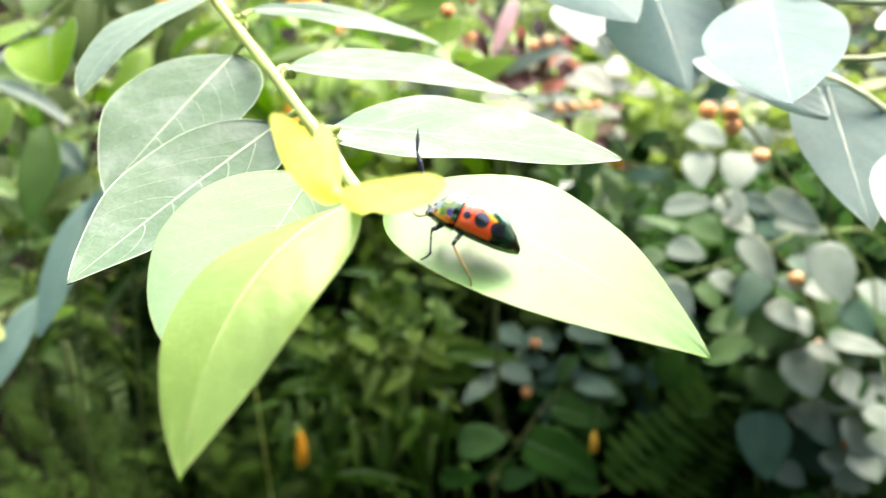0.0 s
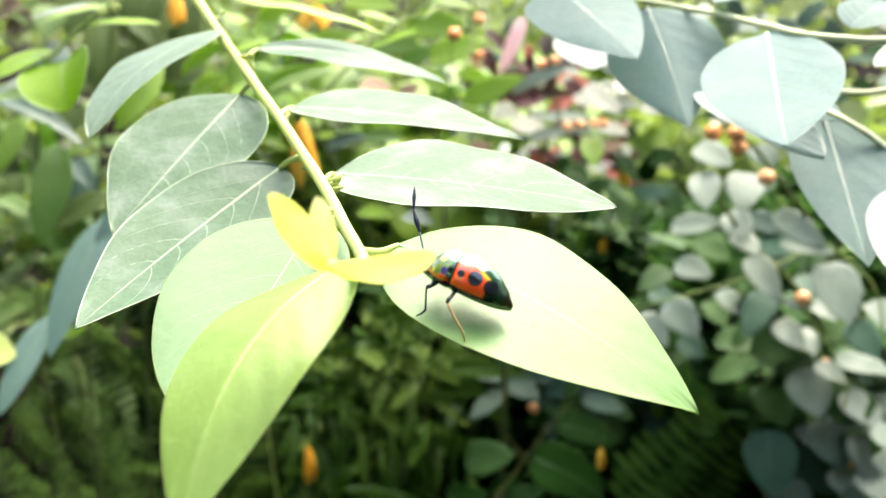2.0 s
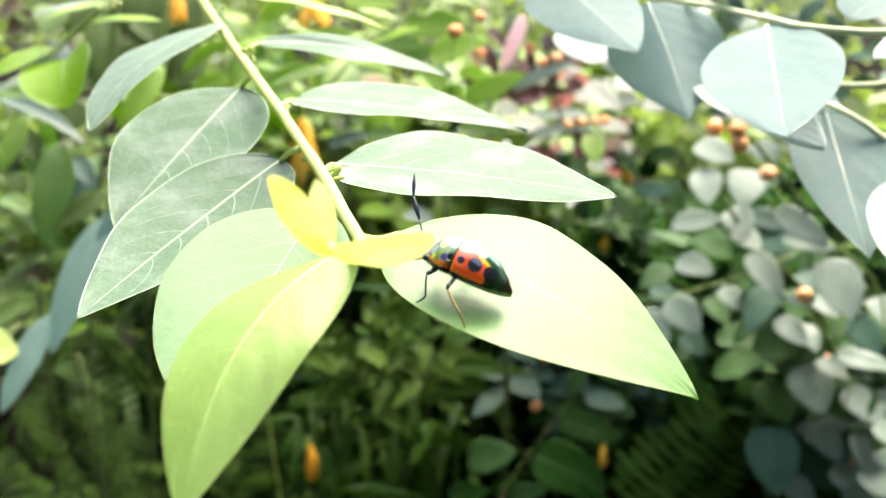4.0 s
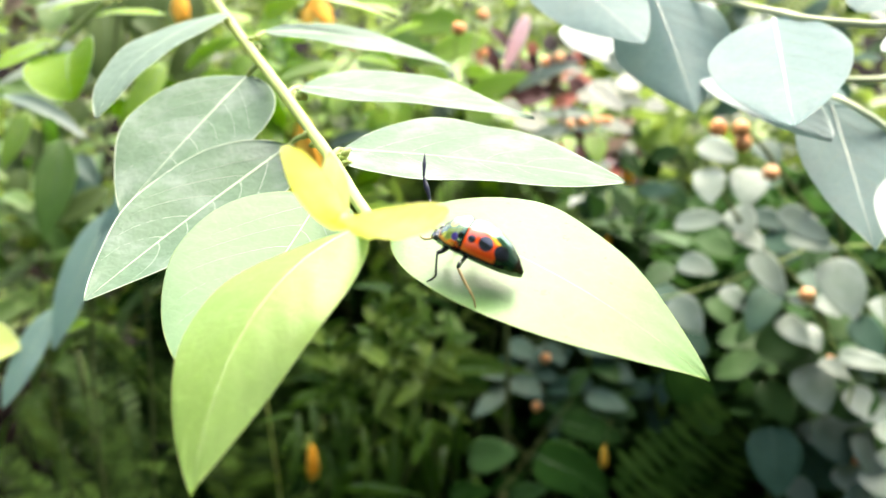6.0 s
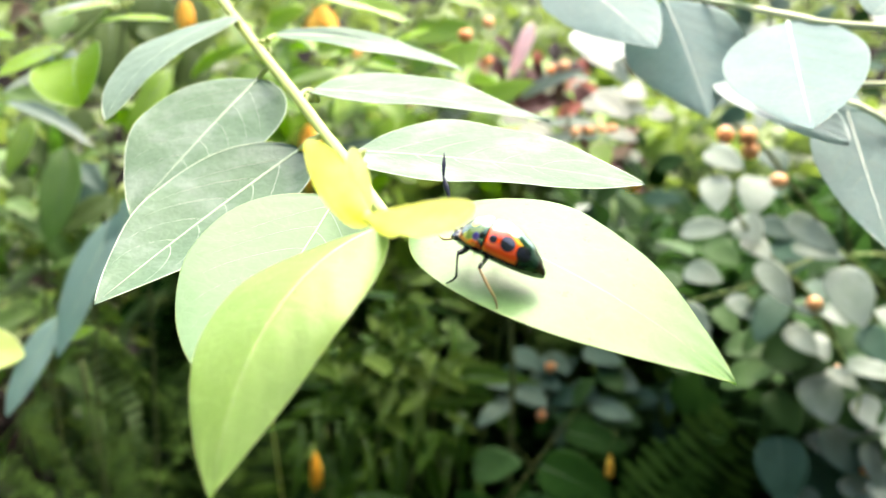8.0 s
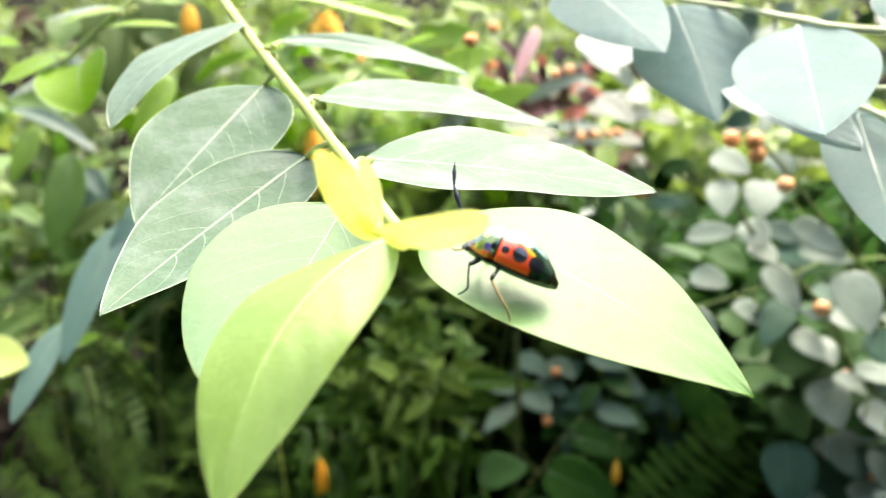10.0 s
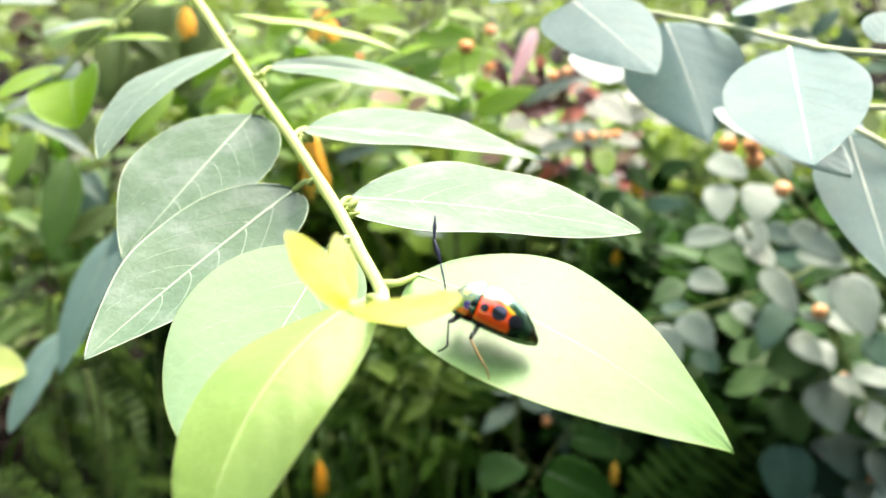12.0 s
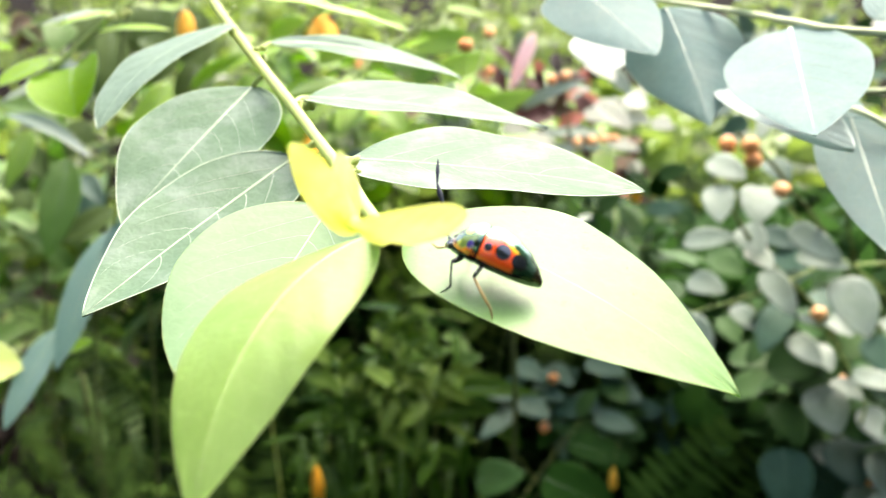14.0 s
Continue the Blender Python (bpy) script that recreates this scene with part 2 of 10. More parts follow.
def shell_material(name, spots, rear, cut, top, middle, side, tone=0.0, sky_highlight=None, patches=()):
    """Glossy wing case: metallic along the back, orange with black spots on the flanks; centres in the insect's own space."""
    m = Mat(name)
    split = m.add("ShaderNodeSeparateXYZ")
    m.put(split.inputs[0], m.coord)
    x, y, z = split.outputs
    wave = m.math("MULTIPLY", m.math("SUBTRACT", m.noise(700, 2), 0.5), 0.0007)
    out = m.math("ADD", m.math("ABSOLUTE", y), wave)
    arch = m.math("ADD", z, m.math("SUBTRACT", m.math("MULTIPLY", m.math("POWER", m.math("ABSOLUTE", m.math("SUBTRACT", x, 0.0012)), 2.0), 21.0), 0.0018))
    back = m.math("SUBTRACT", 1.0, m.step(out, cut - 0.0007, cut))
    colour = m.mix(m.step(out, cut - 0.0002, cut + 0.0007), m.mix(m.step(x, -0.0022, -0.0008), middle, side), side)
    shine = m.mix(m.step(m.noise(260, 1), 0.35, 0.65), top, [top[0] + tone, top[1] * (1 - tone), top[2] + tone])
    # White sky highlight, painted into the colour along both sides of the back.
    if sky_highlight:
        ridge = m.math("MULTIPLY", m.step(out, 0.0002, 0.0008), m.math("SUBTRACT", 1.0, m.step(out, 0.0009, 0.0019)))
        shine = m.mix(m.math("MULTIPLY", ridge, m.math("MULTIPLY", m.step(x, sky_highlight[1], sky_highlight[1] + 0.0026), m.math("SUBTRACT", 1.0, m.step(x, sky_highlight[2], sky_highlight[2] + 0.0012)))), shine, sky_highlight[0])
    colour = m.mix(back, colour, shine)
    tail = m.math("SUBTRACT", 1.0, m.step(m.math("ADD", x, m.math("MULTIPLY", out, -0.25)), rear - 0.0005, rear + 0.0002))
    colour = m.mix(tail, colour, (0.014, 0.095, 0.040))
    tip = m.math("SUBTRACT", 1.0, m.step(x, -0.0067, -0.0061))
    colour = m.mix(tip, colour, (0.045, 0.016, 0.012))
    for sx, sy, sz, r, tint in [*patches, *[(*s, (0.006, 0.006, 0.012)) for s in spots]]:
        gap = m.add("ShaderNodeVectorMath")
        gap.operation = "DISTANCE"
        m.put(gap.inputs[0], m.coord)
        gap.inputs[1].default_value = (sx, sy, sz)
        spot = m.math("SUBTRACT", 1.0, m.step(gap.outputs["Value"], r - 0.0002, r + 0.0002))
        colour = m.mix(spot, colour, tint)
    rim = m.math("SUBTRACT", 1.0, m.step(arch, 0.0002, 0.0008))
    colour = m.mix(m.math("MULTIPLY", m.math("MULTIPLY", rim, m.math("SUBTRACT", 1.0, tail)), 0.6), colour, (0.88, 0.22, 0.03))
    belly = m.math("SUBTRACT", 1.0, m.step(arch, -0.0002, 0.0001))
    colour = m.mix(belly, colour, (0.012, 0.022, 0.014))
    m.put(m.bsdf.inputs["Base Color"], colour)
    m.put(m.bsdf.inputs["Metallic"], m.math("MULTIPLY", m.math("MAXIMUM", back, tail), 0.8))
    m.bsdf.inputs["Roughness"].default_value = 0.17
    m.bsdf.inputs["Coat Weight"].default_value, m.bsdf.inputs["Coat Roughness"].default_value = 1.0, 0.12
    m.bsdf.inputs["Coat IOR"].default_value = 1.8
    pits = m.add("ShaderNodeTexVoronoi")
    pits.inputs["Scale"].default_value = 4500
    m.put(pits.inputs["Vector"], m.coord)
    m.bump(pits.outputs[0], 0.08, 0.00003)
    return m.mat


# ---- tools ----
def thing(name, label, category, place=(0, 0, 0), group="", kind=""):
    ob = new(name)
    ob.location = place
    ob.empty_display_size = 0.05
    return tagged(ob, label, category, group, kind)


def link(name, mesh, parent=None, material=None, m=None, smooth=True):
    ob = new(name, mesh)
    if material and not mesh.materials:
        mesh.materials.append(material)
    if parent:
        ob.parent = parent
        ob.matrix_parent_inverse = parent_inverse(parent)
    if m is not None:
        ob.matrix_basis = m
    return ob


def parent_inverse(ob):
    return stands(ob).inverted()


def stands(ob):
    """Where an object stands in the world."""
    return stands(ob.parent) @ ob.matrix_parent_inverse @ ob.matrix_basis if ob.parent else ob.matrix_basis.copy()


def mesh_of(name, verts, faces, smooth=True):
    mesh = bpy.data.meshes.new(name)
    mesh.from_pydata([tuple(v) for v in verts], [], faces)
    mesh.update()
    if smooth:
        mesh.polygons.foreach_set("use_smooth", [True] * len(mesh.polygons))
    return mesh


def spline(points, per=6):
    """Points on a smooth curve through the given ones."""
    p = [Vector(q) for q in points]
    p = [2 * p[0] - p[1]] + p + [2 * p[-1] - p[-2]]
    out = []
    for a, b, c, d in zip(p, p[1:], p[2:], p[3:]):
        for k in range(per):
            t = k / per
            out.append(0.5 * (2 * b + (c - a) * t + (2 * a - 5 * b + 4 * c - d) * t * t + (3 * b - a - 3 * c + d) * t ** 3))
    return out + [p[-2]]


def tube(points, radii, sides=8, flat=1.0):
    """Verts and faces of a tapered tube along points; radii one for each point."""
    verts, faces = [], []
    side = Vector((0.31, 0.87, 0.38)).normalized()
    n = len(points)
    for i, p in enumerate(points):
        ahead = (points[min(i + 1, n - 1)] - points[max(i - 1, 0)]).normalized()
        side = (side - ahead * side.dot(ahead)).normalized()
        up = ahead.cross(side)
        for k in range(sides):
            a = 2 * math.pi * k / sides
            verts.append(p + radii[i] * (math.cos(a) * side + flat * math.sin(a) * up))
    for i in range(n - 1):
        for k in range(sides):
            j = (k + 1) % sides
            faces.append((i * sides + k, i * sides + j, (i + 1) * sides + j, (i + 1) * sides + k))
    faces += [tuple(range(sides))[::-1], tuple((n - 1) * sides + k for k in range(sides))]
    return verts, faces


def stem(owner, points, radii, material, name="stem"):
    line = spline(points)
    n = len(line) - 1
    r = [radii[0] + (radii[1] - radii[0]) * (i / n) for i in range(n + 1)]
    r = [v * (1 + 0.10 * noise.noise(p * 120)) for v, p in zip(r, line)]
    return link(name, mesh_of(name, *tube(line, r, 10)), owner, material)


class Blade:
    """The surface of a leaf from base to tip. widths: its left and right half; form: exponents of the base's and the tip's roundness,
    sag, sideways bow, fold and curl."""

    def __init__(self, base, tip, normal, widths, form, ripple=0.0, quilt=0.0):
        self.base, self.axis = Vector(base), Vector(tip) - Vector(base)
        self.long = self.axis.length
        ahead, n = self.axis.normalized(), Vector(normal)
        self.up = (n - ahead * n.dot(ahead)).normalized()
        self.left = self.up.cross(ahead)
        self.widths, self.form, self.ripple = widths, form, ripple
        self.seed, self.quilt = Vector(base) * 37.0, quilt

    def half(self, s):
        p, q = self.form[:2]
        top = p / (p + q)
        return (s ** p) * ((1 - s) ** q) / (top ** p * (1 - top) ** q)

    def at(self, s, t, lift=0.0):
        s = min(max(s, 1e-6), 1 - 1e-6)
        p, q, sag, bow, fold, curl = self.form
        w, h = self.half(s) * self.widths[0 if t > 0 else 1], 4 * s * (1 - s)
        quilt = self.quilt * abs(t) * (1 - abs(t)) * math.sin(2 * math.pi * 6.5 * (s - 0.30 * abs(t)))
        wave = quilt + self.ripple * self.long * abs(t) ** 2 * noise.noise(self.seed + Vector((s * 4.0, t * 1.3, 0)))
        return (self.base + s * self.axis + (h * sag * self.long + abs(t) * w * math.sin(fold) + t * t * w * curl + wave + lift) * self.up
                + (h * bow * self.long + t * w * math.cos(fold)) * self.left)


def blade_mesh(name, blade, rows=56, cols=20, thick=0.00028):
    """A closed thin shell, rounded off towards its margin."""
    verts, faces = [], []
    for side in (1, -1):
        for i in range(rows + 1):
            s = 0.5 - 0.5 * math.cos(math.pi * i / rows)
            for j in range(cols + 1):
                t = math.sin(math.pi * (j / cols - 0.5))
                verts.append(blade.at(s, t, side * thick * 0.5 * math.sqrt(max(0.0, 1 - abs(t) ** 6) + 0.05) * min(1.0, 0.04 + 7 * (1 - s), 0.04 + 12 * s)))
    n, w = (rows + 1) * (cols + 1), cols + 1
    for i in range(rows):
        for j in range(cols):
            a = i * w + j
            faces.append((a, a + w, a + w + 1, a + 1))
            faces.append((n + a, n + a + 1, n + a + w + 1, n + a + w))
        a, b = i * w, i * w + cols
        faces.append((a, n + a, n + a + w, a + w))
        faces.append((b, b + w, n + b + w, n + b))
    for i in (0, rows):
        a = i * w
        for j in range(cols):
            faces.append((a + j, a + j + 1, n + a + j + 1, n + a + j) if i == 0 else (a + j, n + a + j, n + a + j + 1, a + j + 1))
    return mesh_of(name, verts, faces)


def rib_mesh(name, blade, lines, lift=0.00012):
    """Raised ribs on both faces along lines of (s, t, radius)."""
    verts, faces = [], []
    for line in lines:
        pts = [blade.at(s, t, lift) for s, t, _ in line]
        v, f = tube(pts, [r for *_, r in line], 5, 0.55)
        faces += [tuple(k + len(verts) for k in g) for g in f]
        verts += v
    return mesh_of(name, verts, faces)


def leaf(owner, base, tip, normal, widths, form, material, name="leaf", ridge=True, rib=1.0, rib_material=None, far=False):
    """A leaf of its owner with its midrib and side veins; a far one is plain."""
    blade = Blade(base, tip, normal, widths, form, 0.03 if far else 0.018, 0.0 if far else 0.00042)
    ob = link(name, blade_mesh(name, blade, *((12, 6, 0.0005) if far else ())), owner, material)
    if not ridge:
        return ob
    k, paint = blade.long / 0.06 * rib, rib_material or (m_dim if far else m_vein)
    mid = [(s / 24, 0.0, 0.00042 * k * (1.0 - s / 25) ** 1.15 + 0.00002) for s in range(0, 24)]
    link("midrib", rib_mesh("midrib", blade, [mid], 0.00013), ob, paint)
    for sign in (1, -1) if not far and rib > 0.6 else ():
        for i in range(5):
            s0 = 0.07 + 0.135 * i + 0.03 * (sign > 0)
            reach = 0.30 - 0.022 * i
            line = [(s0 + reach * (u / 9) ** 1.25, sign * 0.80 * (u / 9) ** 0.85, 0.00006 * k * (1.05 - u / 9) + 0.00001) for u in range(10)]
            link("side_vein", rib_mesh("side_vein", blade, [line], 0.00016), ob, m_faint)
    # Pale margin, with the bright edge highlight built in as a raised rim.
    if not far:
        for sign in (1, -1):
            line = [(0.01 + 0.98 * u / 40, sign * 0.995, 0.00014 if paint == m_vein else 0.00007) for u in range(41)]
            link("margin", rib_mesh("margin", blade, [line], 0.0), ob, paint if paint != m_rib else m_twig)
    return ob


def ball_mesh(name, r, squash=1.0, u=12, v=8, dent=0.0):
    bm = bmesh.new()
    bmesh.ops.create_uvsphere(bm, u_segments=u, v_segments=v, radius=r)
    for q in bm.verts:
        q.co.z *= squash
        q.co *= 1 + 0.06 * noise.noise(q.co / r * 1.3)
        if dent:
            q.co.z -= dent * r * max(0.0, 1 - (q.co.xy.length / (0.45 * r)) ** 2) * (1 if q.co.z > 0 else 0)
    mesh = bpy.data.meshes.new(name)
    bm.to_mesh(mesh)
    bm.free()
    mesh.polygons.foreach_set("use_smooth", [True] * len(mesh.polygons))
    return mesh


BUD = ball_mesh("bud", 1.0, 2.3, 10, 8)
for q in BUD.vertices:
    q.co.xy *= 1.15 - 0.75 * max(0.0, q.co.z / 2.3)


def bud(owner, place, r):
    """Two small pointed scales at a node."""
    made = []
    for k in range(2):
        q = Vector(place) + Vector((random.gauss(0, 1), random.gauss(0, 1), random.gauss(0, 1))) * r * 0.7
        turn = pose(*q, random.uniform(-80, 80), random.uniform(-80, 80), random.uniform(0, 360))
        d = r * random.uniform(0.4, 0.62)
        made.append(link("bud", BUD, owner, m_twig, turn @ Matrix.Diagonal((d, d, d, 1))))
    return made


# ---- ground ----
def ground():
    xs = np.unique(np.concatenate([np.linspace(-150, -4, 14), np.linspace(-4, 4, 81), np.linspace(4, 150, 14)]))
    ys = np.unique(np.concatenate([np.linspace(-150, -2, 12), np.linspace(-2, 7, 91), np.linspace(7, 200, 14)]))
    verts = [(x, y, 0.05 * noise.noise(Vector((x * 1.3, y * 1.3, 0))) + 0.02 * noise.noise(Vector((x * 5, y * 5, 3))) - 0.03) for y in ys for x in xs]
    w = len(xs)
    faces = [(j * w + i, j * w + i + 1, (j + 1) * w + i + 1, (j + 1) * w + i) for j in range(len(ys) - 1) for i in range(w - 1)]
    tagged(link("ground", mesh_of("ground", verts, faces), None, m_soil), "soil under the undergrowth, its shade put into a near-black colour", "ground", "", "structure")


ground()


def scatter_mesh(name, count, place, long, wide, seed, lean=0.7):
    """Many small folded leaves in one mesh. place(rng) gives a point; long and wide are ranges in metres."""
    rng = random.Random(seed)
    verts, faces = [], []
    for _ in range(count):
        p = Vector(place(rng))
        a, tilt, roll = rng.uniform(0, 2 * math.pi), rng.gauss(-0.25, 0.45), rng.gauss(0, lean)
        m = Matrix.Translation(p) @ Matrix.Rotation(a, 4, "Z") @ Matrix.Rotation(tilt, 4, "Y") @ Matrix.Rotation(roll, 4, "X")
        l, w = rng.uniform(*long), rng.uniform(*wide)
        b = len(verts)
        for x, y, z in ((0, 0, 0), (0.3, 0.85, 0.12), (0.3, 0, 0), (0.3, -0.85, 0.12), (0.62, 0.8, 0.08), (0.62, 0, -0.03), (0.62, -0.8, 0.08), (1, 0, -0.14)):
            verts.append(m @ Vector((x * l, y * w, z * w)))
        faces += [tuple(b + k for k in f) for f in ((0, 2, 1), (0, 3, 2), (1, 2, 5, 4), (2, 3, 6, 5), (4, 5, 7), (5, 6, 7))]
    return mesh_of(name, verts, faces)


# ---- the twig with the insect ----
twig = thing("leafy_twig", "pale green twig with broad smooth leaves and a yellow growing tip", "twig")
stem(twig, [(-0.620, 0.520, 0.000), (-0.600, 0.550, 0.500), (-0.450, 0.520, 0.950), (-0.1161, 0.3728, 0.9054), (-0.0902, 0.3346, 0.8873), (-0.0716, 0.2986, 0.8754), (-0.0568, 0.2685, 0.8671), (-0.0420, 0.2345, 0.8609), (-0.0319, 0.2103, 0.8566), (-0.0233, 0.1830, 0.8560), (-0.0172, 0.1604, 0.8560), (-0.0136, 0.1470, 0.8565), (-0.0113, 0.1343, 0.8588)], (0.0019, 0.0010), m_twig, 'stem')
stem(twig, [(-0.0113, 0.1347, 0.8588), (-0.0105, 0.1267, 0.8604), (-0.0104, 0.1176, 0.8627), (-0.0115, 0.1113, 0.8654), (-0.0125, 0.1070, 0.8684)], (0.0010, 0.0005), m_shoot, 'shoot_tip')
leaf(twig, (-0.0076, 0.1577, 0.8530), (0.0413, 0.1324, 0.8335), (0.227, -0.283, 0.932), (0.01900, 0.01860), (0.530, 0.984, 0.062, 0.008, 0.002, -0.000), m_young, rib=0.45, rib_material=m_rib)
leaf(twig, (-0.0134, 0.1357, 0.8577), (-0.0301, 0.0935, 0.8377), (-0.208, -0.349, 0.914), (0.00887, 0.01206), (0.710, 0.961, 0.115, -0.056, -0.189, -0.063), m_fresh, rib=0.5, rib_material=m_rib)
leaf(twig, (-0.0260, 0.1828, 0.8493), (-0.0379, 0.1242, 0.8377), (0.106, -0.213, 0.971), (0.01228, 0.01867), (0.486, 0.757, -0.005, 0.009, 0.009, 0.002), m_tender, rib=0.8, rib_material=m_rib)
leaf(twig, (-0.0403, 0.2265, 0.8491), (-0.0725, 0.1707, 0.8306), (0.037, -0.335, 0.942), (0.01443, 0.01535), (0.539, 0.995, -0.043, -0.054, 0.084, 0.060), m_mature)
leaf(twig, (-0.0570, 0.2628, 0.8608), (-0.0799, 0.2161, 0.8349), (-0.118, -0.437, 0.892), (0.01999, 0.02013), (0.659, 1.010, 0.012, 0.002, 0.087, 0.013), m_mature)
leaf(twig, (-0.0235, 0.1992, 0.8548), (0.0365, 0.1885, 0.8506), (0.048, -0.119, 0.992), (0.02160, 0.01480), (0.440, 0.870, 0.002, 0.043, 0.036, 0.017), m_mature)
leaf(twig, (-0.0393, 0.2428, 0.8609), (0.0207, 0.2328, 0.8552), (0.086, -0.053, 0.995), (0.01886, 0.01729), (0.512, 1.174, 0.014, 0.046, 0.079, 0.031), m_mature)
leaf(twig, (-0.0561, 0.2855, 0.8701), (-0.0003, 0.2962, 0.8583), (0.209, -0.006, 0.978), (0.02144, 0.01795), (0.615, 0.878, 0.053, 0.024, 0.001, 0.000), m_mature)
leaf(twig, (-0.0701, 0.2931, 0.8750), (-0.0944, 0.2460, 0.8520), (-0.325, -0.274, 0.905), (0.01171, 0.01424), (0.451, 0.871, 0.048, -0.108, 0.001, 0.000), m_blue, rib=0.4)
leaf(twig, (-0.0705, 0.3060, 0.8834), (-0.0174, 0.2993, 0.8723), (0.10, -0.14, 1.00), (0.00450, 0.00450), (0.60, 0.90, 0.03, 0.02, 0.05, 0.02), m_bright, rib=0.5, rib_material=m_rib)
leaf(twig, (-0.0761, 0.3422, 0.8959), (-0.0401, 0.3377, 0.8834), (0.20, 0.10, 1.00), (0.00765, 0.00765), (0.60, 0.85, 0.04, 0.00, 0.08, 0.03), m_mature)
leaf(twig, (-0.0898, 0.3352, 0.8891), (-0.0991, 0.3231, 0.8931), (0.00, -0.70, 0.60), (0.00629, 0.00629), (0.60, 0.85, 0.04, 0.00, 0.08, 0.03), m_fresh)
leaf(twig, (-0.0151, 0.1156, 0.8640), (-0.0185, 0.1047, 0.8778), (-0.437, -0.649, -0.622), (0.00251, 0.00472), (0.501, 0.481, 0.064, -0.012, -0.126, -0.057), m_shoot, name='young_leaf', ridge=False)
leaf(twig, (-0.0133, 0.1135, 0.8658), (-0.0146, 0.1112, 0.8755), (0.835, -0.549, -0.018), (0.00239, 0.00237), (0.476, 0.680, 0.003, -0.006, -0.075, -0.024), m_shoot, name='young_leaf', ridge=False)
leaf(twig, (-0.0134, 0.1074, 0.8676), (0.0003, 0.1080, 0.8689), (0.110, -0.682, -0.723), (0.00600, 0.00340), (0.720, 0.500, 0.107, 0.058, 0.082, 0.030), m_shoot, name='young_leaf', ridge=False)
stem(twig, [(-0.0125, 0.1410, 0.8577), (-0.0114, 0.1468, 0.8556), (-0.0098, 0.1528, 0.8536), (-0.0074, 0.1579, 0.8529)], (.0009, .0005), m_twig, 'petiole')
stem(twig, [(-0.0101, 0.1218, 0.8618), (-0.0118, 0.1288, 0.8603), (-0.0134, 0.1357, 0.8577)], (.0007, .0006), m_twig, 'petiole')
stem(twig, [(-0.0205, 0.1735, 0.8548), (-0.0233, 0.1782, 0.8526), (-0.0260, 0.1828, 0.8493)], (.0007, .0006), m_twig, 'petiole')
stem(twig, [(-0.0333, 0.2142, 0.8548), (-0.0368, 0.2203, 0.8526), (-0.0403, 0.2265, 0.8491)], (.0007, .0006), m_twig, 'petiole')
stem(twig, [(-0.0525, 0.2584, 0.8645), (-0.0547, 0.2606, 0.8632), (-0.0570, 0.2628, 0.8608)], (.0007, .0006), m_twig, 'petiole')
stem(twig, [(-0.0246, 0.1901, 0.8557), (-0.0240, 0.1947, 0.8558), (-0.0235, 0.1992, 0.8548)], (.0007, .0006), m_twig, 'petiole')
stem(twig, [(-0.0408, 0.2318, 0.8609), (-0.0400, 0.2373, 0.8615), (-0.0393, 0.2428, 0.8609)], (.0007, .0006), m_twig, 'petiole')
stem(twig, [(-0.0580, 0.2705, 0.8679), (-0.0570, 0.2780, 0.8696), (-0.0561, 0.2855, 0.8701)], (.0007, .0006), m_twig, 'petiole')
stem(twig, [(-0.0659, 0.2884, 0.8723), (-0.0680, 0.2908, 0.8742), (-0.0701, 0.2931, 0.8750)], (.0007, .0006), m_twig, 'petiole')
bud(twig, (-0.0221, 0.1876, 0.8562), 0.0011)
bud(twig, (-0.0204, 0.1848, 0.8559), 0.0013)
bud(twig, (-0.0235, 0.1921, 0.8562), 0.0015)
bud(twig, (-0.0392, 0.2347, 0.8613), 0.0013)
bud(twig, (-0.0377, 0.2318, 0.8609), 0.0015)
bud(twig, (-0.0401, 0.2357, 0.8617), 0.0013)
bud(twig, (-0.0555, 0.2738, 0.8693), 0.0015)
bud(twig, (-0.0544, 0.2734, 0.8683), 0.0013)
bud(twig, (-0.0712, 0.3041, 0.8780), 0.0013)
bud(twig, (-0.0687, 0.2929, 0.8723), 0.0011)
bud(twig, (-0.0325, 0.2093, 0.8539), 0.0013)
bud(twig, (-0.0199, 0.1648, 0.8557), 0.0013)
bud(twig, (-0.0197, 0.1668, 0.8562), 0.0011)

# ---- the insect ----
HEAD, TAIL, UP = Vector((-0.0026, 0.1417, 0.8550)), Vector((0.0119, 0.1378, 0.8497)), Vector((0.227, -0.22, 0.932))


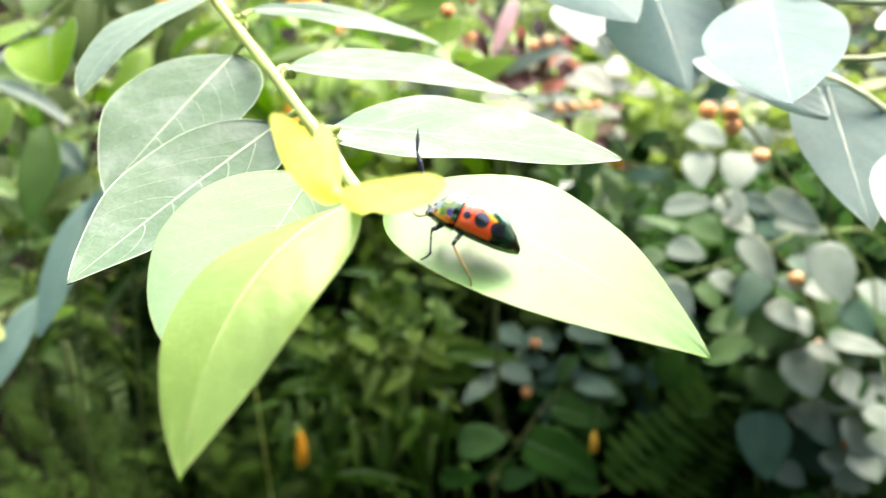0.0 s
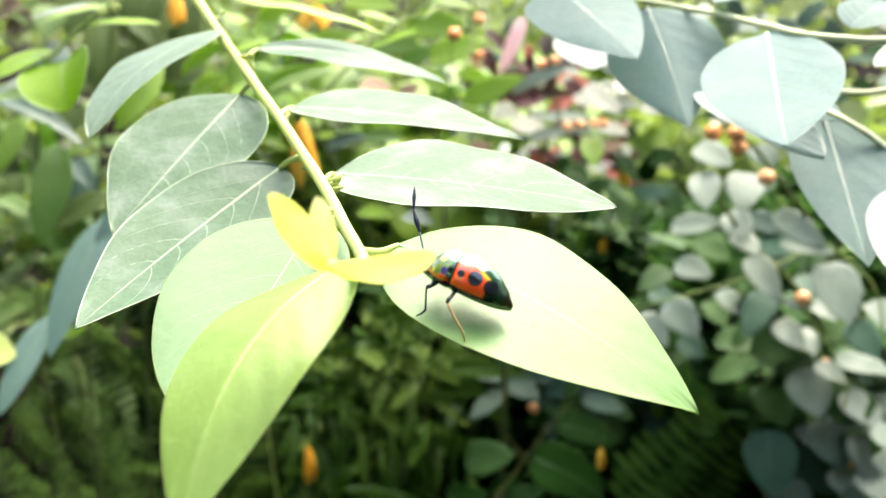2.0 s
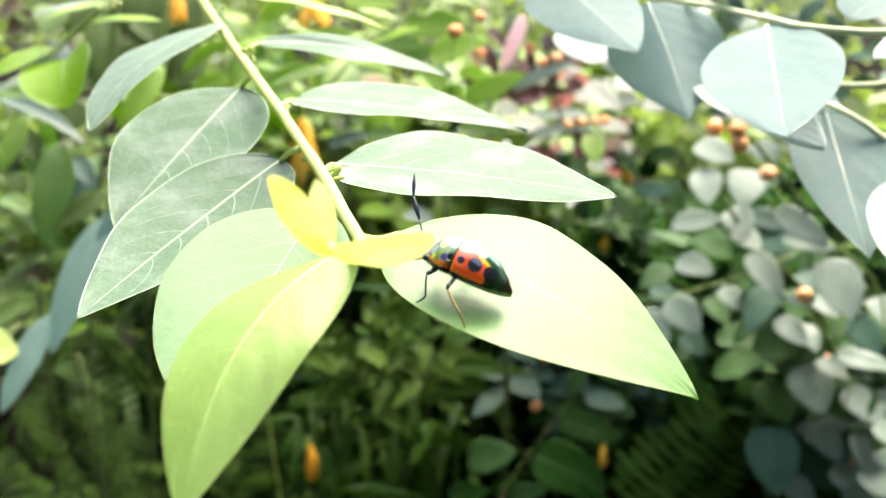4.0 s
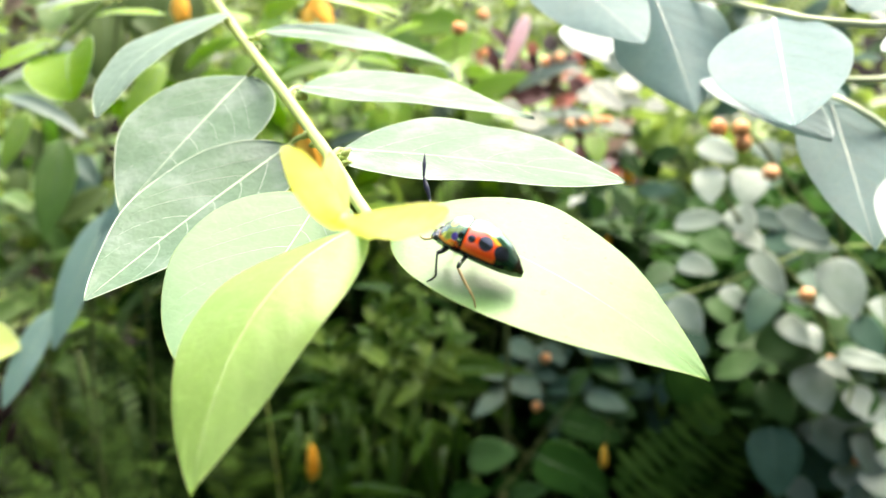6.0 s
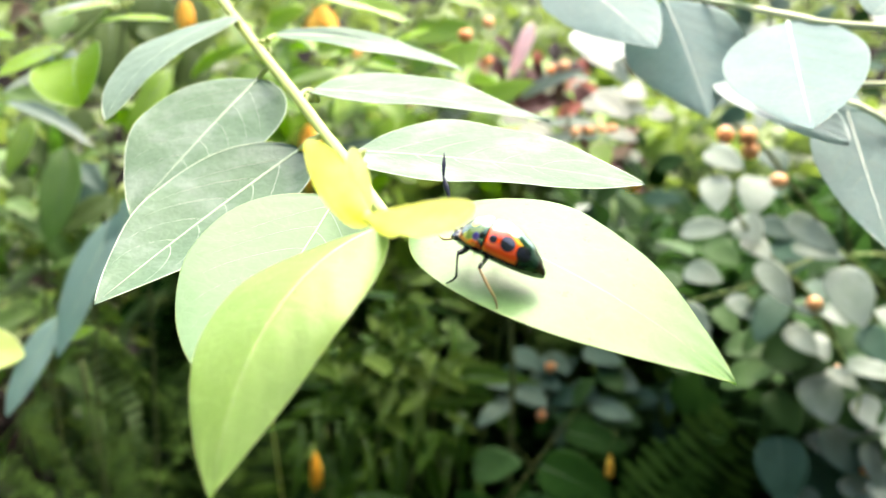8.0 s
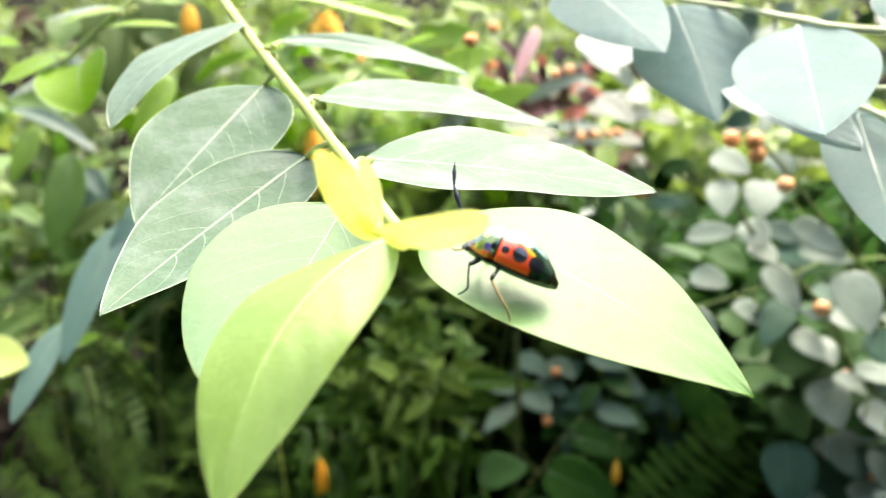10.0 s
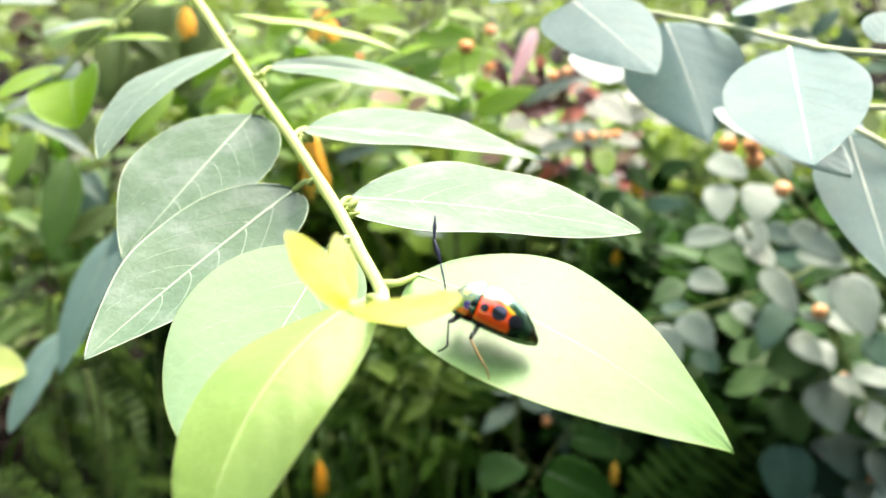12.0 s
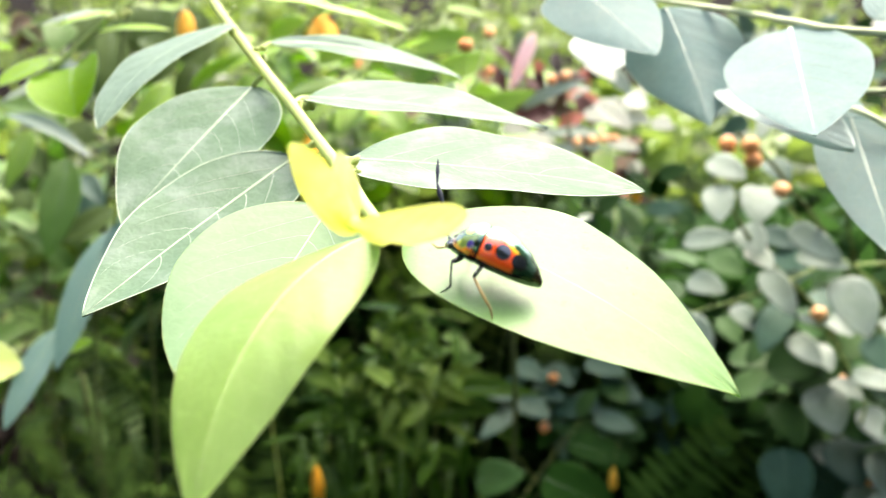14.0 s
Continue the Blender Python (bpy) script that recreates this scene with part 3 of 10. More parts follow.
def insect():
    ahead = (HEAD - TAIL).normalized()
    up = (UP - ahead * UP.dot(ahead)).normalized()
    m = Matrix((ahead, up.cross(ahead), up)).transposed().to_4x4()
    m.translation = (HEAD + TAIL) / 2
    long = (HEAD - TAIL).length
    bug = thing("jewel_bug", "glossy green and orange jewel bug with black spots on a leaf", "insect")
    bug.matrix_basis = m

    def loft(name, rows, material, label, parent=bug, power=2.0):
        """rows: place along the body from tail 0 to head 1, half width, height above and below the middle (mm)."""
        xs = [r[0] for r in rows]
        verts, faces, sides, steps = [], [], 28, 26
        for i in range(steps + 1):
            s = xs[0] + (xs[-1] - xs[0]) * (0.5 - 0.5 * math.cos(math.pi * i / steps))
            k = max(0, min(len(rows) - 2, sum(x <= s for x in xs) - 1))
            u = (s - xs[k]) / (xs[k + 1] - xs[k])
            u = u * u * (3 - 2 * u) * 0.35 + u * 0.65
            w, top, low, mid = (rows[k][c] + (rows[k + 1][c] - rows[k][c]) * u for c in range(1, 5))
            for j in range(sides):
                a = 2 * math.pi * j / sides
                c, d = math.cos(a), math.sin(a)
                verts.append(((s - 0.5) * long, w * 1e-3 * math.copysign(abs(c) ** 0.9, c), (mid + (top if d > 0 else low) * d) * 1e-3))
        for i in range(steps):
            for j in range(sides):
                a, b = i * sides + j, i * sides + (j + 1) % sides
                faces.append((a, b, b + sides, a + sides))
        faces += [tuple(range(sides))[::-1], tuple(steps * sides + j for j in range(sides))]
        ob = link(name, mesh_of(name, verts, faces), parent, material, Matrix())
        ob.matrix_parent_inverse = Matrix()
        if label:
            ob["label"] = label
        return ob

    spots = []
    for side in (1, -1):
        spots += [(-0.0011, side * 0.0028, 0.0038, 0.00120), (0.0012, side * 0.0031, 0.0038, 0.00065), (-0.0041, side * 0.0026, 0.0033, 0.0014)]
    shell = shell_material("wing_case", spots, -0.0040, 0.0018, (0.02, 0.13, 0.05), (0.85, 0.55, 0.03), (0.95, 0.085, 0.004), 0.0, ((0.26, 0.30, 0.24), -0.0030, 0.01))
    collar = shell_material("collar", [(0.0046, 0.0026, 0.0022, 0.0006), (0.0036, 0.0034, 0.0018, 0.0006), (0.0046, 0.0009, 0.0032, 0.0007), (0.0046, -0.0009, 0.0032, 0.0007), (0.0030, 0.0028, 0.0034, 0.0006)],
                            0.0026, 0.0026, (0.06, 0.15, 0.05), (0.45, 0.52, 0.05), (0.16, 0.24, 0.04), 0.05, ((0.34, 0.38, 0.36), -0.01, 0.0032), [(0.0052, side * 0.0022, 0.0020, 0.0007, (0.55, 0.60, 0.03)) for side in (1, -1)] + [(0.0036, side * 0.0038, 0.0014, 0.0013, (0.92, 0.10, 0.006)) for side in (1, -1)] + [(0.0045, side * 0.0012, 0.0038, 0.0008, (0.60, 0.62, 0.04)) for side in (1, -1)] + [(0.0037, side * 0.0031, 0.0030, 0.0007, (0.05, 0.03, 0.20)) for side in (1, -1)])
    green = shell_material("head_green", [(0.0066, 0.0, 0.0008, 0.0004)], -0.1, 0.0010, (0.03, 0.15, 0.06), (0.45, 0.55, 0.06), (0.03, 0.14, 0.06))
    loft("abdomen", [(0.0, 0.60, 0.5, 0.4, -0.45), (0.025, 1.0, 0.9, 0.6, -0.30), (0.10, 2.15, 1.9, 0.9, 0.1), (0.22, 3.2, 3.0, 1.3, 0.6), (0.38, 3.95, 3.7, 1.6, 1.1),
                     (0.52, 4.2, 4.0, 1.8, 1.35), (0.63, 4.05, 3.7, 1.8, 1.35), (0.665, 3.5, 2.9, 1.6, 1.25)], shell, "orange flanks with black spots and a metallic green back")
    loft("pronotum", [(0.63, 3.3, 2.7, 1.5, 1.25), (0.655, 4.05, 3.65, 1.6, 1.3), (0.72, 4.0, 3.75, 1.6, 1.25), (0.82, 3.45, 3.15, 1.4, 1.0), (0.90, 2.4, 1.9, 1.2, 0.55), (0.92, 1.8, 1.2, 1.0, 0.4)],
         collar, "orange and metallic green collar plate")
    head = loft("head", [(0.88, 1.3, 0.9, 0.9, 0.35), (0.91, 1.55, 1.05, 1.0, 0.25), (0.95, 1.25, 0.85, 0.8, 0.0), (0.99, 0.7, 0.45, 0.45, -0.35), (1.0, 0.3, 0.2, 0.2, -0.45)], green, "dark green shiny head")
    for side in (1, -1):
        eye = link("eye", ball_mesh("eye", 0.00055, 1.0, 14, 10), head, m_leg, pose((0.925 - 0.5) * long, side * 0.0015, 0.0005))
        eye.matrix_parent_inverse = Matrix()
    inverse = m.inverted()

    def limb(name, points, radii, material, mirror=False, label=""):
        line = [inverse @ Vector(p) for p in points]
        if mirror:
            line = [Vector((p.x, -0.8 * p.y, p.z - 0.0006)) for p in line]
        line = spline(line, 5)
        n = len(line) - 1
        r = [float(np.interp(i / n, np.linspace(0, 1, len(radii)), radii)) for i in range(n + 1)]
        ob = link(name, mesh_of(name, *tube(line, r, 8)), bug, material, Matrix())
        ob.matrix_parent_inverse = Matrix()
        if label:
            ob["label"] = label

    body = lambda s, y, z: m @ Vector(((s - 0.5) * long, y * 1e-3, z * 1e-3))
    for mirror in (False, True):
        limb("upper_leg", [body(0.76, 1.8, 0.0), body(0.79, 2.9, 0.1), (-0.0012, 0.1372, 0.8534), (-0.0017, 0.1368, 0.8534)], [0.00035, 0.0005, 0.00045, 0.0003], m_leg, mirror)
        limb("lower_leg", [(-0.0017, 0.1368, 0.8535), (-0.00185, 0.1362, 0.8518), (-0.0019, 0.1356, 0.8500)], [0.00018, 0.00016, 0.00015], m_leg, mirror)
        limb("foot", [(-0.0019, 0.1356, 0.8500), (-0.0025, 0.1361, 0.8492), (-0.0034, 0.1364, 0.8486)], [0.00018, 0.00016, 0.00009], m_leg, mirror)
        limb("upper_leg", [body(0.60, 1.8, -0.2), body(0.58, 3.0, -0.2), (0.0018, 0.1336, 0.8527), (0.0015, 0.1333, 0.8521)], [0.0003, 0.0004, 0.00036, 0.00025], m_leg, mirror)
        limb("lower_leg", [(0.0015, 0.1333, 0.8522), (0.0024, 0.1325, 0.8505), (0.0038, 0.1315, 0.8482)], [0.0002, 0.00024, 0.0002], m_shin, mirror, "brown shin")
        limb("foot", [(0.0038, 0.1315, 0.8482), (0.0041, 0.1315, 0.8472), (0.0042, 0.1316, 0.8463)], [0.0002, 0.00016, 0.0001], m_shin, mirror, "brown foot")
        limb("upper_leg", [body(0.46, 0.8, -0.4), body(0.38, 0.9, -0.5), body(0.30, 0.8, -0.45)], [0.0003, 0.00036, 0.00025], m_leg, mirror)
        limb("lower_leg", [body(0.30, 0.8, -0.45), body(0.22, 0.7, -0.4), body(0.14, 0.5, -0.4)], [0.0002, 0.0002, 0.00016], m_shin, mirror, "brown shin")
        if mirror:
            limb("antenna_base", [body(0.95, -0.9, 0.1), body(1.02, -1.2, 0.3), body(1.10, -1.3, 0.2)], [0.00012, 0.00015, 0.0001], m_antenna)
            continue
        root, knots = body(0.95, 0.9, 0.1), [(-0.0031, 0.1458, 0.8594), (-0.0041, 0.1479, 0.8626), (-0.0040, 0.1504, 0.8659)]
        limb("antenna_base", [root, (Vector(root) + Vector(knots[0])) / 2 + Vector((0.0002, 0, 0)), knots[0]], [0.00012, 0.00015, 0.00018], m_antenna, mirror)
        limb("antenna_joint", [knots[0], (Vector(knots[0]) + Vector(knots[1])) / 2, knots[1]], [0.00022, 0.00050, 0.00018], m_antenna, mirror)
        limb("antenna_tip", [knots[1], (Vector(knots[1]) + Vector(knots[2])) / 2, knots[2]], [0.00016, 0.00036, 0.00006], m_antenna, mirror)
    limb("feeler", [body(0.97, 0.5, -0.6), body(1.05, 0.7, -1.2), body(1.12, 0.6, -1.0)], [0.00016, 0.00022, 0.0001], m_shin)
    return bug


insect()

# ---- the heart-leaved branch ----
heart = thing("leafy_branch", "branch with waxy bluish green heart-shaped leaves", "branch")
stem(heart, [(0.0404, 0.3964, 0.8833), (0.0744, 0.3805, 0.8766), (0.0960, 0.3480, 0.8744), (0.1055, 0.3160, 0.8734), (0.1276, 0.2928, 0.8718), (0.250, 0.250, 0.870), (0.420, 0.260, 0.750), (0.500, 0.300, 0.400), (0.500, 0.320, 0.000)], (0.0008, 0.0017), m_bough, 'stem')
leaf(heart, (0.1033, 0.3128, 0.8718), (0.0869, 0.2363, 0.8523), (-0.216, -0.198, 0.956), (0.01927, 0.02077), (0.695, 0.935, -0.009, 0.000, 0.053, 0.036), m_heart, rib=0.85, rib_material=m_pith)
leaf(heart, (0.0742, 0.3620, 0.8749), (0.0820, 0.3170, 0.8398), (-0.246, -0.622, 0.743), (0.02234, 0.02047), (0.461, 1.151, -0.020, 0.018, -0.210, -0.085), m_heart, rib=0.85, rib_material=m_pith)
leaf(heart, (0.0406, 0.3636, 0.8826), (0.0633, 0.3179, 0.8628), (-0.092, -0.434, 0.896), (0.02076, 0.01875), (0.284, 0.978, -0.023, 0.033, -0.080, -0.038), m_heart, rib=0.85, rib_material=m_pith)
leaf(heart, (0.1266, 0.3139, 0.8428), (0.1222, 0.2573, 0.8117), (-0.10, -0.50, 0.85), (0.01528, 0.01528), (0.45, 0.95, 0.00, 0.00, 0.08, 0.03), m_heart, rib_material=m_pith)
leaf(heart, (0.0913, 0.3411, 0.8512), (0.1051, 0.2573, 0.8448), (-0.20, -0.35, 0.92), (0.01066, 0.01066), (0.50, 0.70, 0.00, 0.00, 0.04, 0.02), m_heart_lit, rib_material=m_pith)
leaf(heart, (0.1676, 0.3321, 0.8682), (0.1379, 0.3083, 0.8618), (-0.10, -0.40, 0.90), (0.00644, 0.00644), (0.50, 0.70, 0.00, 0.00, 0.06, 0.02), m_heart_lit, rib_material=m_pith)
leaf(heart, (0.1277, 0.3341, 0.8486), (0.1211, 0.3011, 0.8326), (-0.10, -0.40, 0.90), (0.00793, 0.00793), (0.60, 0.85, 0.04, 0.00, 0.08, 0.03), m_heart, rib_material=m_pith)
leaf(heart, (0.1334, 0.2650, 0.8327), (0.1198, 0.2322, 0.8174), (-0.20, -0.40, 0.90), (0.01013, 0.01013), (0.50, 0.80, 0.00, 0.00, 0.08, 0.03), m_heart_lit, rib_material=m_pith)
leaf(heart, (0.0943, 0.3450, 0.8786), (0.1598, 0.3650, 0.8840), (0.10, 0.08, 1.00), (0.01510, 0.01510), (0.60, 0.85, 0.04, 0.00, 0.08, 0.03), m_heart, rib_material=m_pith)
leaf(heart, (0.1240, 0.2985, 0.8751), (0.1386, 0.3101, 0.8820), (-0.10, -0.40, 0.90), (0.00834, 0.00834), (0.60, 0.85, 0.04, 0.00, 0.08, 0.03), m_heart, rib_material=m_pith)
leaf(heart, (0.0446, 0.3851, 0.8894), (0.0101, 0.3643, 0.8821), (0.00, -0.30, 0.95), (0.01163, 0.01163), (0.60, 0.85, 0.04, 0.00, 0.08, 0.03), m_heart, rib_material=m_pith)
leaf(heart, (0.0555, 0.4028, 0.8621), (0.0586, 0.3824, 0.8493), (0.0, -0.40, 0.90), (0.01394, 0.01394), (0.50, 0.70, 0.00, 0.00, 0.06, 0.02), m_heart_lit, rib_material=m_pith)
stem(heart, [(0.1261, 0.3196, 0.8461), (0.1347, 0.2999, 0.8417), (0.200, 0.285, 0.800), (0.320, 0.290, 0.780), (0.420, 0.260, 0.750)], (0.0010, 0.0014), m_bough, 'branch')
stem(heart, [(0.1411, 0.3429, 0.8480), (0.1477, 0.3341, 0.8486), (0.250, 0.330, 0.850), (0.420, 0.270, 0.750)], (0.0010, 0.0014), m_bough, 'branch')

# ---- the sprig with fresh leaves ----
sprig = thing("leafy_sprig", "thin sprig with bright yellow-green young leaves", "sprig")
stem(sprig, [(-0.1947, 0.4574, 0.8396), (-0.1920, 0.4583, 0.8421), (-0.1851, 0.4658, 0.8501), (-0.1786, 0.4727, 0.8567), (-0.1703, 0.4799, 0.8642), (-0.1596, 0.4880, 0.8740), (-0.1482, 0.5013, 0.8857), (-0.1347, 0.5203, 0.9006), (-0.300, 0.680, 1.120), (-0.600, 0.850, 0.950), (-0.660, 0.900, 0.000)], (0.0012, 0.0016), m_stalk, 'stem')
leaf(sprig, (-0.1703, 0.4803, 0.8652), (-0.2026, 0.4649, 0.8600), (0.10, -0.20, 1.00), (0.00406, 0.00406), (0.60, 0.85, 0.04, 0.00, 0.08, 0.03), m_pale)
leaf(sprig, (-0.1677, 0.4760, 0.8658), (-0.1922, 0.4556, 0.8595), (0.10, -0.30, 0.90), (0.00240, 0.00240), (0.60, 0.85, 0.04, 0.00, 0.08, 0.03), m_lime)
leaf(sprig, (-0.1764, 0.4727, 0.8567), (-0.1404, 0.4729, 0.8573), (0.10, -0.20, 1.00), (0.00462, 0.00462), (0.60, 0.85, 0.04, 0.00, 0.08, 0.03), m_lime)
leaf(sprig, (-0.1927, 0.4642, 0.8457), (-0.2156, 0.4373, 0.8339), (0.10, -0.40, 1.00), (0.00631, 0.00631), (0.60, 0.85, 0.04, 0.00, 0.08, 0.03), m_lime)
leaf(sprig, (-0.1846, 0.4579, 0.8409), (-0.1756, 0.4330, 0.8223), (-0.05, -0.90, 0.30), (0.01832, 0.01832), (0.30, 0.40, 0.10, 0.00, 0.12, 0.30), m_lime)
leaf(sprig, (-0.2325, 0.4617, 0.8512), (-0.2099, 0.4522, 0.8502), (0.00, -0.40, 0.90), (0.00476, 0.00476), (0.60, 0.85, 0.04, 0.00, 0.08, 0.03), m_lime)
leaf(sprig, (-0.1991, 0.4644, 0.8340), (-0.2197, 0.4521, 0.8249), (0.00, -0.40, 0.90), (0.00377, 0.00377), (0.60, 0.85, 0.04, 0.00, 0.08, 0.03), m_pale)
bud(sprig, (-0.1657, 0.4667, 0.8652), 0.0018)
bud(sprig, (-0.1673, 0.4664, 0.8642), 0.0018)
bud(sprig, (-0.1920, 0.4583, 0.8421), 0.0018)
bud(sprig, (-0.1931, 0.4578, 0.8406), 0.0018)
bud(sprig, (-0.1909, 0.4589, 0.8437), 0.0018)
bud(sprig, (-0.1619, 0.4672, 0.8665), 0.0018)
leaf(sprig, (-0.1897, 0.4615, 0.8755), (-0.2231, 0.4615, 0.8757), (0.00, -0.30, 1.00), (0.00471, 0.00471), (0.60, 0.85, 0.04, 0.00, 0.08, 0.03), m_pale)
sprig_back = thing("leafy_sprig", "thin green sprig with small bright green leaves behind the twig", "sprig")
stem(sprig_back, [(-0.1021, 0.5378, 0.8368), (-0.0855, 0.5443, 0.8545), (-0.0682, 0.5503, 0.8710), (-0.0438, 0.5685, 0.8961), (0.000, 0.900, 1.020), (0.020, 1.200, 0.800), (0.030, 1.300, 0.000)], (0.0007, 0.0011), m_stalk, 'stem')
stem(sprig_back, [(-0.0729, 0.5459, 0.8093), (-0.0541, 0.5527, 0.8281), (-0.0315, 0.5594, 0.8463), (-0.0082, 0.5651, 0.8621), (0.0271, 0.5851, 0.8921), (0.060, 0.950, 0.980), (0.050, 1.200, 0.800), (0.040, 1.300, 0.000)], (0.0007, 0.0011), m_stalk, 'stem')
leaf(sprig_back, (-0.1012, 0.5482, 0.8404), (-0.1273, 0.5361, 0.8322), (0.10, -0.40, 0.90), (0.00346, 0.00346), (0.60, 0.85, 0.04, 0.00, 0.08, 0.03), m_lime, far=True)
leaf(sprig_back, (-0.0679, 0.5420, 0.8235), (-0.1033, 0.5296, 0.8143), (0.20, -0.40, 0.90), (0.00409, 0.00409), (0.60, 0.85, 0.04, 0.00, 0.08, 0.03), m_bright, far=True)
leaf(sprig_back, (-0.0476, 0.5459, 0.8342), (-0.0167, 0.5413, 0.8465), (0.10, -0.40, 0.90), (0.00440, 0.00440), (0.60, 0.85, 0.04, 0.00, 0.08, 0.03), m_lime, far=True)
leaf(sprig_back, (-0.0285, 0.5513, 0.8491), (-0.0531, 0.5446, 0.8555), (-0.30, -0.40, 0.90), (0.00378, 0.00378), (0.60, 0.85, 0.04, 0.00, 0.08, 0.03), m_bright, far=True)
leaf(sprig_back, (-0.0833, 0.5541, 0.8566), (-0.0556, 0.5479, 0.8644), (0.10, -0.40, 0.90), (0.00315, 0.00315), (0.60, 0.85, 0.04, 0.00, 0.08, 0.03), m_lime, far=True)
leaf(sprig_back, (-0.0948, 0.5499, 0.8452), (-0.0713, 0.5393, 0.8408), (0.20, -0.40, 0.90), (0.00283, 0.00283), (0.60, 0.85, 0.04, 0.00, 0.08, 0.03), m_bright, far=True)
leaf(sprig_back, (-0.0565, 0.5433, 0.8270), (-0.0305, 0.5326, 0.8223), (0.10, -0.40, 0.90), (0.00346, 0.00346), (0.60, 0.85, 0.04, 0.00, 0.08, 0.03), m_lime, far=True)
leaf(sprig_back, (-0.0087, 0.5561, 0.8622), (0.0133, 0.5454, 0.8575), (-0.20, -0.40, 0.90), (0.00440, 0.00440), (0.60, 0.85, 0.04, 0.00, 0.08, 0.03), m_bright, far=True)
leaf(sprig_back, (-0.0741, 0.5573, 0.8656), (-0.0997, 0.5490, 0.8676), (0.00, -0.40, 0.90), (0.00346, 0.00346), (0.60, 0.85, 0.04, 0.00, 0.08, 0.03), m_lime, far=True)
leaf(sprig_back, (-0.0705, 0.5379, 0.8121), (-0.0869, 0.5255, 0.8031), (0.30, -0.40, 0.90), (0.00346, 0.00346), (0.60, 0.85, 0.04, 0.00, 0.08, 0.03), m_bright, far=True)
bud(sprig_back, (-0.1038, 0.5464, 0.8356), 0.0018)
bud(sprig_back, (-0.0869, 0.5530, 0.8536), 0.0018)
bud(sprig_back, (-0.0533, 0.5442, 0.8294), 0.0018)
bud(sprig_back, (-0.0310, 0.5507, 0.8473), 0.0018)
bud(sprig_back, (-0.0717, 0.5374, 0.8109), 0.0018)
droop = thing("hanging_sprig", "hanging sprig with dull bluish green leaves", "sprig")
stem(droop, [(-0.200, 1.020, -0.040), (-0.220, 0.950, 0.500), (-0.220, 0.800, 0.700), (-0.2069, 0.5780, 0.7483), (-0.2174, 0.5706, 0.7282), (-0.2312, 0.5597, 0.6980), (-0.2492, 0.5508, 0.6611), (-0.2556, 0.5477, 0.6527)], (0.0016, 0.0009), m_twig, 'stem')
leaf(droop, (-0.2007, 0.5758, 0.7423), (-0.2184, 0.5520, 0.7017), (-0.35, -0.85, 0.40), (0.01050, 0.01050), (0.60, 0.85, 0.04, 0.00, 0.08, 0.03), m_teal)
leaf(droop, (-0.2155, 0.5703, 0.7272), (-0.2449, 0.5246, 0.6513), (-0.35, -0.85, 0.40), (0.01389, 0.01389), (0.60, 0.85, 0.04, 0.00, 0.08, 0.03), m_teal)
leaf(droop, (-0.2503, 0.5490, 0.6686), (-0.2755, 0.5123, 0.6176), (-0.35, -0.85, 0.40), (0.01112, 0.01112), (0.60, 0.85, 0.04, 0.00, 0.08, 0.03), m_teal)
leaf(droop, (-0.2440, 0.5442, 0.6554), (-0.2281, 0.5466, 0.6621), (0.00, -0.50, 0.80), (0.00388, 0.00388), (0.60, 0.85, 0.04, 0.00, 0.08, 0.03), m_lime)
leaf(droop, (-0.3100, 0.5416, 0.6483), (-0.2685, 0.5327, 0.6489), (0.00, -0.60, 0.70), (0.01539, 0.01539), (0.60, 0.85, 0.04, 0.00, 0.08, 0.03), m_cream)

# ---- plants behind ----
ROUND = [blade_mesh("round_leaf", Blade((0, 0, 0), (0.045, 0, -0.004), (0, 0, 1), (w, w), (0.5, 0.62, 0.05, b, 0.1, 0.04), 0.04), 10, 6, 0.0004)
         for w, b in ((0.0165, 0.0), (0.018, 0.03), (0.0150, -0.03))]
LANCE = [blade_mesh("lance_leaf", Blade((0, 0, 0), (0.15, 0, -0.02), (0, 0, 1), (w, w), (0.55, 0.95, a, b, 0.25, 0.05), 0.03), 12, 4, 0.0004)
         for w, a, b in ((0.011, 0.12, 0.02), (0.013, 0.18, -0.03), (0.009, 0.08, 0.04))]
BERRY = ball_mesh("berry", 0.0064, 0.92, 14, 10, 0.15)


def dressed(meshes, material):
    """The same shapes once more in another material."""
    out = []
    for q in meshes:
        q = q.copy()
        q.materials.clear()
        q.materials.append(material)
        out.append(q)
    return out


